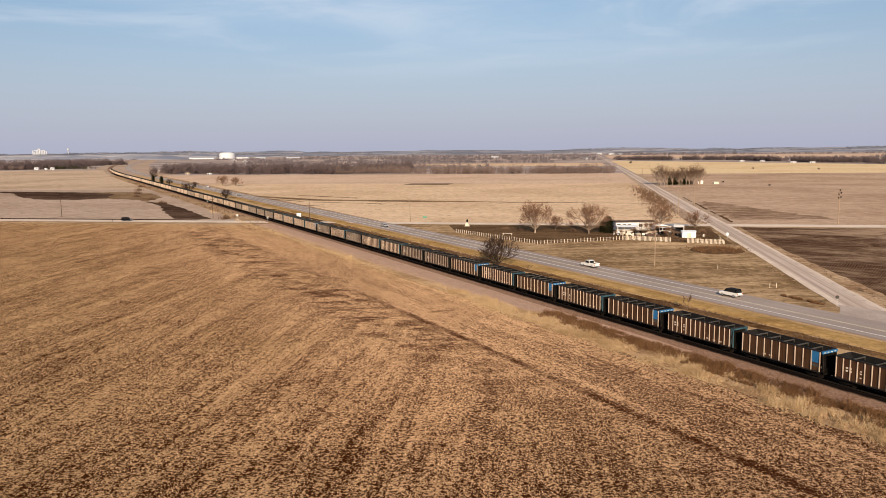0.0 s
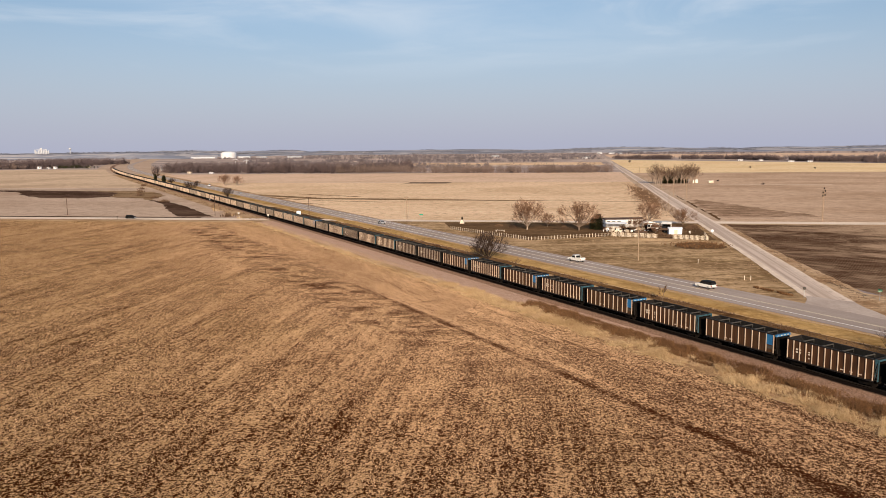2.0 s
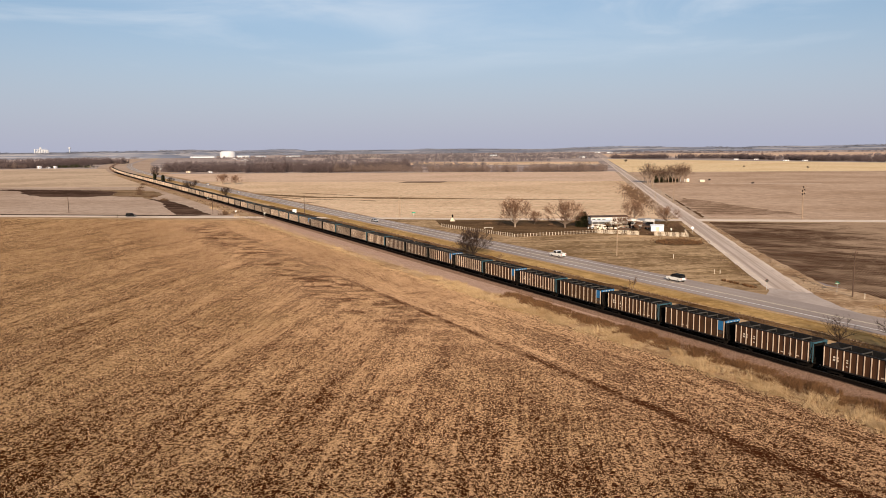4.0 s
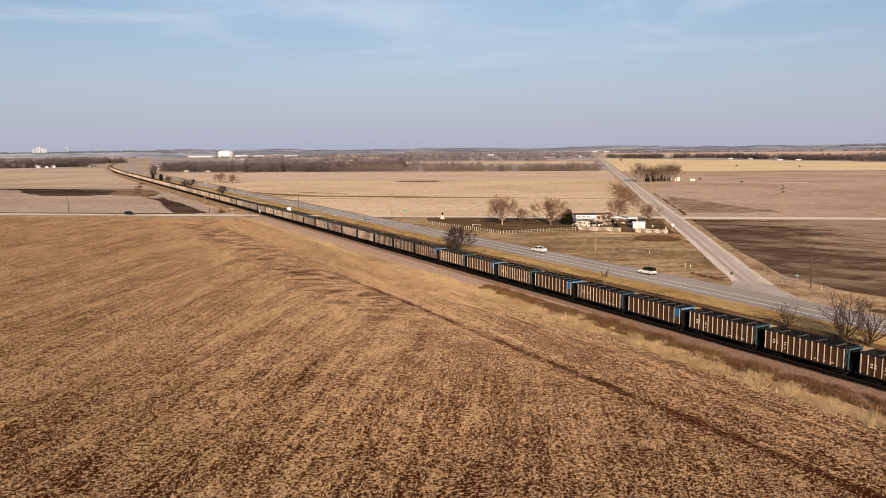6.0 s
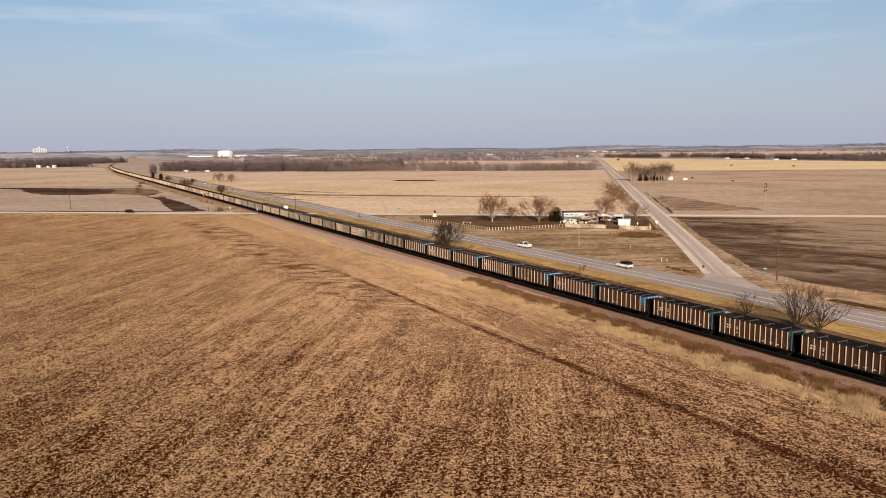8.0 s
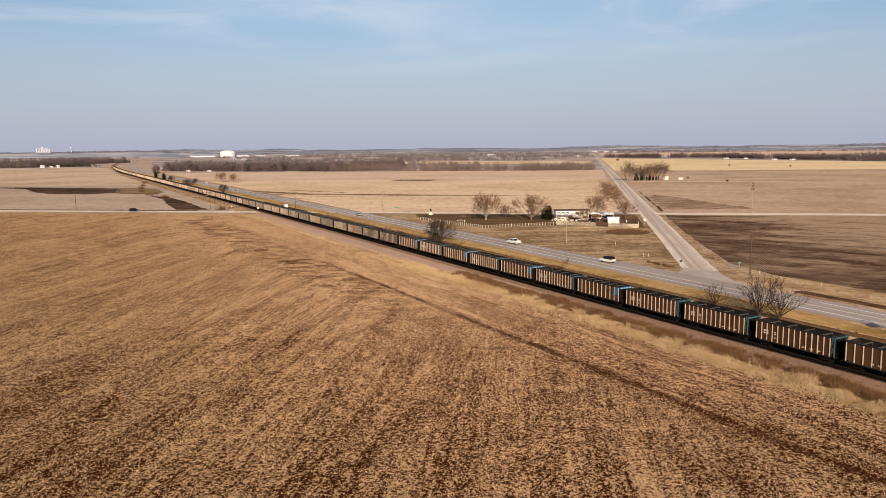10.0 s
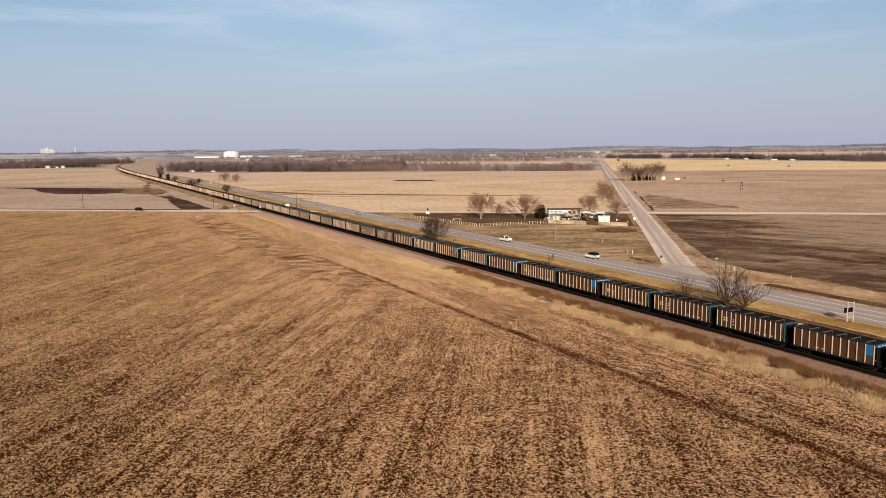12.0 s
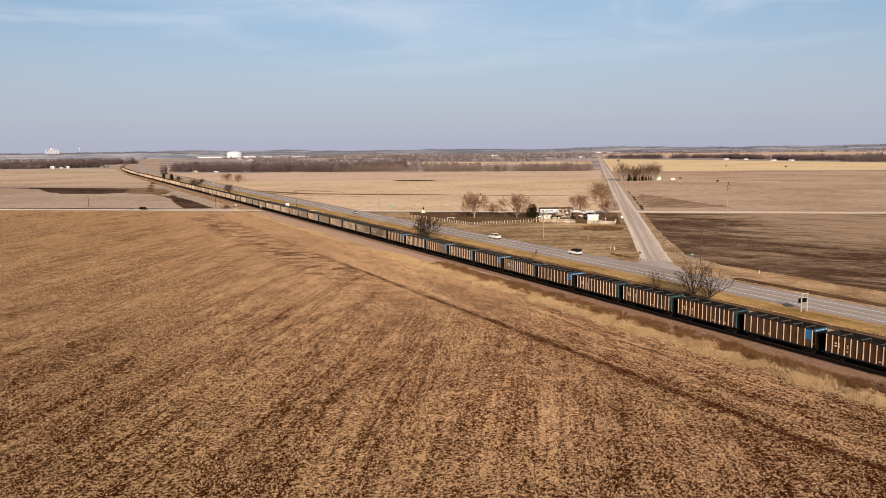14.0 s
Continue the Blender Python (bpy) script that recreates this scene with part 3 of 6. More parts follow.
def part(name, shape, material, parent=None, label="", smooth=False):
    ob = new(name, shape.mesh(name, material, smooth) if isinstance(shape, Shape) else shape)
    if parent:
        ob.parent = parent
    return tagged(ob, label)


def thing(name, label, category, group="", m=None):
    ob = tagged(new(name), label, category, group)
    if m:
        ob.matrix_basis = m
    return ob


def raw_mesh(name, verts, faces, material):
    """A mesh straight from arrays, for stuff of very many faces."""
    me = bpy.data.meshes.new(name)
    k = faces.shape[1]
    me.vertices.add(len(verts))
    me.vertices.foreach_set("co", np.ascontiguousarray(verts, dtype=np.float32).ravel())
    me.loops.add(faces.size)
    me.loops.foreach_set("vertex_index", np.ascontiguousarray(faces, dtype=np.int32).ravel())
    me.polygons.add(len(faces))
    me.polygons.foreach_set("loop_start", np.arange(0, faces.size, k, dtype=np.int32))
    me.update(calc_edges=True)
    me.materials.append(material)
    return me


def sheet(name, outline, z, material, label, category):
    s = Shape()
    s.face(*[(x, y, z) for x, y in outline])
    ob = part(name, s, material)
    return tagged(ob, label, category, kind="structure")


def ragged(outline, step, amp, seed=0):
    """The outline with uneven edges."""
    out = []
    for (x0, y0), (x1, y1) in zip(outline, outline[1:] + outline[:1]):
        d = math.hypot(x1 - x0, y1 - y0)
        n = max(1, int(d / step))
        for i in range(n):
            f = i / n
            k = amp * (noise.noise(Vector((x0 + (x1 - x0) * f, y0 + (y1 - y0) * f, seed)) * (0.9 / step)) + 0.6 * noise.noise(Vector((i * 1.7, x0, seed))))
            out.append((x0 + (x1 - x0) * f + k * (y1 - y0) / d, y0 + (y1 - y0) * f - k * (x1 - x0) / d))
    return out


# ---- the land ----
def ring(r, k=96):
    return [(r * math.cos(2 * math.pi * i / k), r * math.sin(2 * math.pi * i / k)) for i in range(k)]


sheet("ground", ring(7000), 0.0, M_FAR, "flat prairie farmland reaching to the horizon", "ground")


def corner(v, y):
    """Where the line of that V meets the line of that northing."""
    s = (y - v * NY) / UY
    return sv(s, v)[:2]


def corner_x(v, x):
    s = (x - v * NX) / UX
    return sv(s, v)[:2]


S_TOP = (312 - 81 * NY) / UY
edge = [sv(S_TOP - 2.0 * i, 81.0 + (1.1 * noise.noise(Vector((i * 0.31, 2, 7))) + 0.7 * noise.noise(Vector((i * 1.3, 5, 1)))) * min(1, i / 8))[:2] for i in range(340)]
sheet("field_stubble", [(-1400, 312)] + edge + [(400, -700), (-1400, -700)], 0.07, M_STUBBLE,
      "harvested corn field with straw-coloured stubble and bare dark soil", "field")
sheet("field_rail_slope", [sv(-300, 87.2)[:2], sv(330, 87.2)[:2], sv(330, 91.4)[:2], sv(-300, 91.4)[:2]], 0.05, M_ACCESS, "bare pinkish gravelly foot of the ballast bank", "verge")
sheet("field_verge_west", [corner(80.5, 312), (-1400, 312), (-1400, 321.7), corner(91.5, 321.7), sv(112, 91.5)[:2], sv(96, 86)[:2], sv(104, 80.5)[:2]], 0.03, M_VERGE,
      "verge of dry tan grass between railway and field", "verge")
sheet("field_verge_south", [sv(104, 80.5)[:2], sv(96, 86)[:2], sv(112, 91.5)[:2], sv(-500, 91.5)[:2], sv(-500, 80.5)[:2]], 0.03, M_BANKSIDE,
      "weedy brown and tan bank between railway and field", "verge")
sheet("field_strip", strip(97, 124, -500, 1150), 0.03, M_ROW,
      "strip of mown tan grass between railway and highway", "verge")
sheet("field_verge_east", strip(135, 157, -500, 1150), 0.035, M_BANKSIDE_PALE,
      "roadside strip of dry mown grass", "verge")
sheet("field_lot", [corner_x(136, 53), (53, 321.7), corner(136, 321.7)], 0.05, M_LOT,
      "triangular lot of dull brown-green winter grass", "field")
sheet("field_yard", [(-48, 291), (-14.3, 257), (14.8, 272), (50, 263), (50, 318), (-56, 318)], 0.09, M_YARD,
      "yard of dark dormant grass inside the white fence", "yard")
sheet("field_ploughed", ragged([(62.8, 321), (1500, 321), (1500, -700), sv(-700, 155)[:2], sv(40, 154)[:2], (73.5, 155), (68.5, 166), (65, 180), (63.2, 200)], 4.0, 0.8, 4), 0.05, M_PLOUGH,
      "ploughed field of dark brown earth in rows", "field")
sheet("field_brown", [(60, 330), (1800, 330), (1800, 651), (60, 651)], 0.05, M_EAST, "bare brown field", "field")
sheet("field_brown_far", [(62, 651.2), (1800, 651.2), (1800, 930), (64, 930)], 0.05, M_EAST, "bare brown field behind the grove", "field")
sheet("field_golden", [(63, 932), (1800, 932), (1800, 1330), (500, 1300), (63, 1830)], 0.06, M_GOLD, "pale golden stubble field", "field")
sheet("field_tan", [corner(137, 329), (52.6, 329), (52.6, 700), corner(143, 700)], 0.05, M_NORTH, "cut tan hay field", "field")
sheet("field_far_tan", [(75, 2150), (980, 1850), (1500, 2350), (1100, 2780), (75, 2930)], 0.06, M_NORTH_FAR, "pale tan stubble field beyond the tree belt", "field")
sheet("field_far_pale", [(-420, 1400), (38, 1330), (38, 1560), (-420, 1640)], 0.06, M_NORTH, "pale tan stubble strip between far woods", "field")
sheet("field_mauve", [corner(143, 702), (49, 702), (49, 960), corner(143, 960)], 0.05, M_NORTH_FAR, "greyish tan stubble field before the woods", "field")
sheet("field_dark_strip", [(-163, 680), (-121, 678), (-119, 698), (-160, 700)], 0.09, M_BLACK, "narrow strip of black ploughed earth", "field")
sheet("field_grey", [(-1400, 334), corner(84, 334), corner(84, 600), (-1400, 590)], 0.05, M_WEST, "grey-tan stubble field", "field")
sheet("field_black", ragged([(-510, 561), (-460, 543), (-425, 508), (-383, 474), (-349, 469), (-334, 484), (-352, 520), (-372, 545), (-415, 560), (-470, 570), (-900, 585), (-900, 575)], 5.0, 4.0, 3), 0.09, M_BLACK,
      "patch of black ploughed earth", "field")
sheet("field_damp_rim", ragged([(-420, 556), (-372, 541), (-345, 505), (-330, 482), (-300, 470), (-285, 455), (-300, 500), (-330, 540), (-362, 562)], 5.0, 3.5, 8), 0.075, M_DARK_TAN,
      "damp brown rim of the black earth", "field")
sheet("field_black_rail", ragged([(-285, 455), (-262, 441), (-226, 400), (-190, 354), (-177, 339), (-197, 338), (-223, 374), (-252, 418)], 4.0, 1.6, 5), 0.09, M_BLACK,
      "wedge of black earth beside the railway", "field")
sheet("field_tan_west", [(-1600, 602)] + [course(k, 84)[:2] for k in (704, 900, 1100, 1300, 1520)] + [(-1600, 1250)], 0.05, M_WEST_TAN, "tan cut field", "field")
sheet("field_verge_rail", strip(83, 92, 335, 1150), 0.07, M_VERGE, "dry grass along the railway bank", "verge")

sheet("field_corridor", strip(70, 175, 1150, 4300), 0.02, M_WEST, "grey-tan rough ground along the distant railway and highway", "verge")

# ---- roads ----
sheet("road_highway", strip(123.6, 136, -700, 4600), 0.10, M_ASPHALT,
      "two-lane highway of worn grey asphalt with paved shoulders", "road")
sheet("road_gravel_north", ragged([(52.2, 150), (60.4, 146), (60.4, 700), (60.2, 1000), (58.8, 4800), (54, 4800), (52.4, 1000), (52.2, 700)], 4.5, 0.45, 6), 0.08, M_GRAVEL,
      "straight pale gravel road", "road")
sheet("road_apron", ragged([corner_x(135.8, 50), (51.9, 160), (52.6, 164), (55, 162.5), (58, 160), (60.5, 158.5), (60.9, 152), (61.9, 144), (63.2, 139.5), corner_x(135.8, 65.2)], 2.5, 0.35, 2), 0.115, M_APRON,
      "gravel-strewn mouth of the side road", "road")
sheet("road_gravel_east", [(56, 321), (2500, 321), (2500, 331), (56, 331)], 0.075, M_GRAVEL_X, "pale gravel cross road", "road")
sheet("road_gravel_west", [(-2500, 321.5), corner(91, 321.5), corner(91, 330.8), (-2500, 330.8)], 0.075, M_GRAVEL_X, "pale gravel cross road", "road")
sheet("road_gravel_middle", [corner(99, 323), corner(125, 323), corner(125, 330), corner(99, 330)], 0.075, M_GRAVEL_X, "gravel road between rails and highway", "road")
sheet("road_gravel_yard", [corner(135, 321.5), (57, 321.5), (57, 329.5), corner(135, 329.5)], 0.075, M_GRAVEL_X, "gravel road behind the farmyard", "road")
sheet("road_drive", [(58, 642), (200, 640), (200, 643.5), (58, 646)], 0.08, M_GRAVEL_X, "farm drive", "road")
# flat dark sheet: ditch earth, with the ditch's shade put into its colour
sheet("field_road_ditch", [(-2500, 331.2), (-181, 331.2), (-181, 335.4), (-2500, 335.4)], 0.085, M_BLACK, "dark strip of ditch earth and painted shade along the gravel road", "ditch")
sheet("field_road_ditch_south", ragged([(61, 317.5), (900, 316), (900, 321.2), (61, 321.2)], 6.0, 0.8, 3), 0.085, M_VERGE, "dry grass edge of the gravel cross road", "verge")
for y0, y1, wd in ((338, 372, 1.6), (376, 398, 1.0), (405, 452, 1.5), (462, 505, 0.8)):
    sheet("field_ditch_north", ragged([(63.2, y0), (63.2 + wd, y0 + 3), (63.4 + wd, y1), (63.5, y1)], 2.2, 0.9, y0), 0.10, M_DITCH_DARK, "dark weedy ditch along the gravel road", "ditch")
sheet("field_dark_rows", ragged([(66, 352), (112, 356), (98, 392), (84, 440), (70, 470), (66, 440)], 4.0, 5.0, 7), 0.075, M_EAST_DARK, "darker worked corner of the brown field", "field")
sheet("field_ditch_tan", ragged([(-236, 507), (-172, 466), (-110, 458), (-43, 454), (49, 447), (49, 450), (-43, 459), (-105, 470), (-170, 478), (-232, 516)], 7.0, 1.6, 3), 0.085, M_DARK_TAN, "shallow dark waterway across the hay field", "ditch")
for x0, y0, x1, y1, wd in ((-222, 486, -178, 458, 3.0), (-205, 520, -150, 490, 2.5), (-168, 452, -120, 440, 2.0), (-190, 440, -150, 420, 1.6)):
    sheet("field_wash", ragged([(x0, y0), (x1, y1), (x1 + 3, y1 + wd), (x0 + 3, y0 + wd)], 5.0, 1.4, x0), 0.08, M_DARK_TAN, "small eroded wash in the hay field", "ditch")
sheet("road_track_access", [sv(85, 89.5)[:2], sv(130, 85.2)[:2], sv(200, 83.8)[:2], sv(335, 83.5)[:2], sv(345, 91.4)[:2], sv(85, 91.4)[:2]], 0.06, M_ACCESS_PALE, "bare pinkish gravel strip beside the railway", "track")
for xe, we in ((52.1, 1.5), (59.7, 0.7)):
    sheet("road_gravel_edge", ragged([(xe, 166), (xe + we, 170), (xe + we, 320), (xe, 320)], 6.0, 0.6, xe), 0.122, M_GRAVEL_X, "pale loose gravel thrown to the road edge", "road")
sheet("field_road_margin", [(45.5, 333.5), (66, 333.5), (64.5, 930), (48.5, 930)], 0.065, M_MARGIN, "pale trodden margin of the gravel road", "verge")
# packed earth shoulders of the gravel road
sheet("field_road_edge_west", [(49.5, 205), (52.6, 180), (52.6, 321), (48.5, 321)], 0.07, M_LOT, "dry grass edge of the gravel road", "verge")
sheet("field_road_edge_east", ragged([(60, 160), (66.5, 158), (63.4, 240), (62.8, 321), (60, 321)], 2.5, 0.7, 2), 0.07, M_BANKSIDE_PALE, "dry grass edge of the gravel road", "verge")


def painted(v, w, s0, s1, name, material, gap=None):
    s = Shape()
    if gap:
        k = s0
        while k < s1:
            a, b, c, d = sv(k, v - w), sv(k + gap[0], v - w), sv(k + gap[0], v + w), sv(k, v + w)
            s.face(*[(p[0], p[1], 0.118) for p in (a, b, c, d)])
            k += gap[1]
    else:
        s.face(*[(p[0], p[1], 0.118) for p in strip(v - w, v + w, s0, s1)])
    return tagged(part(name, s, material), "painted line on the highway", "road marking", kind="structure")


painted(126.2, 0.17, -600, 1900, "trim_edge_line", M_PAINT)
painted(133.4, 0.16, -600, 48, "trim_edge_line", M_PAINT)
painted(133.4, 0.16, 112, 1900, "trim_edge_line", M_PAINT)
painted(129.97, 0.10, -600, 1900, "trim_centre_line", M_YELLOW)
painted(129.53, 0.10, -600, 1900, "trim_centre_line", M_YELLOW)


# ---- ditch between rails and highway, and low banks ----
def bank(name, v0, v1, s0, s1, top, material, label, step=2.5, rows=7, rough=0.12):
    """A long low swell of earth, uneven along its length."""
    vs = np.linspace(v0, v1, rows)
    ss = np.arange(s0, s1, step)
    grid = []
    for s in ss:
        for i, v in enumerate(vs):
            h = math.sin(math.pi * i / (rows - 1))
            z = 0.02 + top * h * (0.7 + 0.6 * noise.noise(Vector((s * 0.05, v * 0.3, 3)))) + (rough * h * noise.noise(Vector((s * 0.4, v * 0.8, 8))))
            w = 0.6 * noise.noise(Vector((s * 0.07, v, 1)))
            grid.append(sv(s, v + w, z))
    f = np.array([(a * rows + b, a * rows + b + 1, (a + 1) * rows + b + 1, (a + 1) * rows + b) for a in range(len(ss) - 1) for b in range(rows - 1)])
    ob = new(name, raw_mesh(name, np.array(grid), f, material))
    return tagged(ob, label, "verge", kind="structure")


M_BANK = field_stuff("golden_bank_grass", (0.40, 0.245, 0.090), (0.54, 0.35, 0.15), (0.27, 0.155, 0.055), (0.35, 0.03, 1), 38.5, 1.6, 0.06)
bank("trim_ditch_bank", 116.5, 122.5, -300, 900, 0.35, M_BANK, "grassy highway bank")
M_DITCH = field_stuff("ditch_grass", (0.10, 0.050, 0.024), (0.30, 0.175, 0.078), (0.07, 0.034, 0.016), (0.4, 0.02, 1), 38.5, 2.0, 0.07)
sheet("field_ditch", ragged([sv(-300, 113.2)[:2], sv(420, 112.4)[:2], sv(420, 115.4)[:2], sv(-300, 116.6)[:2]], 3.0, 0.7, 9), 0.06, M_DITCH, "ditch of rust-brown weeds along the highway", "ditch")
bank("trim_ditch_east", 138.4, 142.0, -150, 60, 0.20, M_DITCH_DARK, "ditch of rust-brown weeds beside the road", 1.5, 6, 0.10)


# ---- railway ----
def ballast_bed():
    rows = [(91.0, 0.03), (92.7, 0.24), (93.3, 0.34), (97.1, 0.34), (98.0, 0.22), (99.8, 0.04)]
    ss = list(np.arange(-260, 2300, 2.5))
    grid = []
    for s in ss:
        for i, (v, z) in enumerate(rows):
            out = 0.35 * noise.noise(Vector((s * 0.21, v, 4))) if i in (0, 5) else 0.05 * noise.noise(Vector((s * 0.9, v, 2)))
            p = rail_at(s)
            n = rail_normal(s)
            k = v + out - RAIL_V
            grid.append((p[0] + k * n[0], p[1] + k * n[1], z + (0.06 * noise.noise(Vector((s * 0.7, v * 2, 6))) if 0 < i < 5 else 0)))
    r = len(rows)
    f = np.array([(a * r + b, a * r + b + 1, (a + 1) * r + b + 1, (a + 1) * r + b) for a in range(len(ss) - 1) for b in range(r - 1)])
    return tagged(new("track_bed", raw_mesh("track_bed", np.array(grid), f, M_BALLAST)), "ballast bank of pinkish crushed stone", "track bed", kind="structure")


def rail_angle(s):
    return HEAD - math.atan(min(max(0.0, s - 1000.0), 1200.0) / 8000.0)


def rail_at(s):
    """The track's centre: straight, then the wide bend far away."""
    return course(s, RAIL_V)


def rail_normal(s):
    a = rail_angle(s)
    return (math.cos(a), math.sin(a))


ballast_bed()
for side in (-0.7525, 0.7525):
    r = Shape()
    for s in range(-260, 2300, 20):
        p, q, n0, n1 = rail_at(s), rail_at(s + 20), rail_normal(s), rail_normal(s + 20)
        a = [(p[0] + (side + k) * n0[0], p[1] + (side + k) * n0[1]) for k in (-0.037, 0.037)]
        b = [(q[0] + (side + k) * n1[0], q[1] + (side + k) * n1[1]) for k in (-0.037, 0.037)]
        for z in (RAIL_Z,):
            r.face((*a[0], z), (*b[0], z), (*b[1], z), (*a[1], z))
        for i in (0, 1):
            r.face((*a[i], RAIL_Z - 0.18), (*b[i], RAIL_Z - 0.18), (*b[i], RAIL_Z), (*a[i], RAIL_Z))
    tagged(part("track_rail", r, M_RAIL), "long steel rail on wooden ties", "rail", kind="structure")

track = tagged(new("track_ties"), "row of dark wooden railway ties under the train", "railway ties", kind="structure")
tie_mesh = Shape().box(-0.115, 0.115, -1.3, 1.3, RAIL_Z - 0.36, RAIL_Z - 0.17).mesh("tie", M_TIE)
for i in range(290):
    t_ob = new("tie", tie_mesh)
    t_ob.parent = track
    p = sv(-55 + 0.56 * i, RAIL_V)
    t_ob.matrix_basis = pose(p[0], p[1], 0, 0, 0, 128.5 + 0.6 * math.sin(i * 12.9))


# ---- the coal train ----
HALF, FLOOR_Z, TOP_Z, WIDE = 7.05, 1.08, 4.05, 1.58


def hopper_shell(x0, x1, sgn):
    """One side sheet, cut up a little at its ends."""
    s = Shape()
    y0, y1 = sorted((sgn * WIDE, sgn * (WIDE - 0.05)))
    s.prism([(x0, FLOOR_Z + 0.25), (x0 + 1.5, FLOOR_Z), (x1 - 1.5, FLOOR_Z), (x1, FLOOR_Z + 0.25), (x1, TOP_Z), (x0, TOP_Z)], y0, y1)
    return s


def hopper_inside(x0, x1):
    s = Shape()
    w = WIDE - 0.055
    for a, b in ((x0 + 0.05, x0 + 2.6), (x1 - 0.05, x1 - 2.6)):
        s.face((a, -w, TOP_Z - 0.25), (a, w, TOP_Z - 0.25), (b, w, FLOOR_Z - 0.1), (b, -w, FLOOR_Z - 0.1))
        c = 0.06 if b > a else -0.06
        s.face((a - c, -w, TOP_Z - 0.3), (a - c, w, TOP_Z - 0.3), (b - c, w, FLOOR_Z - 0.15), (b - c, -w, FLOOR_Z - 0.15))
    inner = [x0 + 2.6, x0 + 3.9, -0.65, 0.65, x1 - 3.9, x1 - 2.6]
    for i, (a, b) in enumerate(zip(inner, inner[1:])):
        za, zb = (FLOOR_Z - 0.1 if i % 2 == 0 else FLOOR_Z + 0.45), (FLOOR_Z + 0.45 if i % 2 == 0 else FLOOR_Z - 0.1)
        s.face((a, -w, za), (a, w, za), (b, w, zb), (b, -w, zb))
    return s


def truck(parent, x):
    t = Shape()
    for sgn in (1, -1):
        y0, y1 = sorted((sgn * 0.98, sgn * 1.14))
        t.prism([(x - 1.15, 0.42), (x - 1.15, 0.62), (x - 0.4, 0.80), (x + 0.4, 0.80), (x + 1.15, 0.62), (x + 1.15, 0.42), (x + 0.7, 0.40), (x + 0.3, 0.26), (x - 0.3, 0.26), (x - 0.7, 0.40)], y0, y1)
    t.box(x - 0.2, x + 0.2, -1.0, 1.0, 0.45, 0.78)
    tr = part("truck", t, M_BLACK_IRON, parent, "black cast truck")
    for dx in (-0.89, 0.89):
        w = Shape()
        w.tube((x + dx, -0.72, 0.457), (x + dx, 0.72, 0.457), 0.08, 0.08, 8)
        for sgn in (1, -1):
            w.tube((x + dx, sgn * 0.68, 0.457), (x + dx, sgn * 0.81, 0.457), 0.457, 0.457, 14)
        part("wheelset", w, M_RAIL, tr)


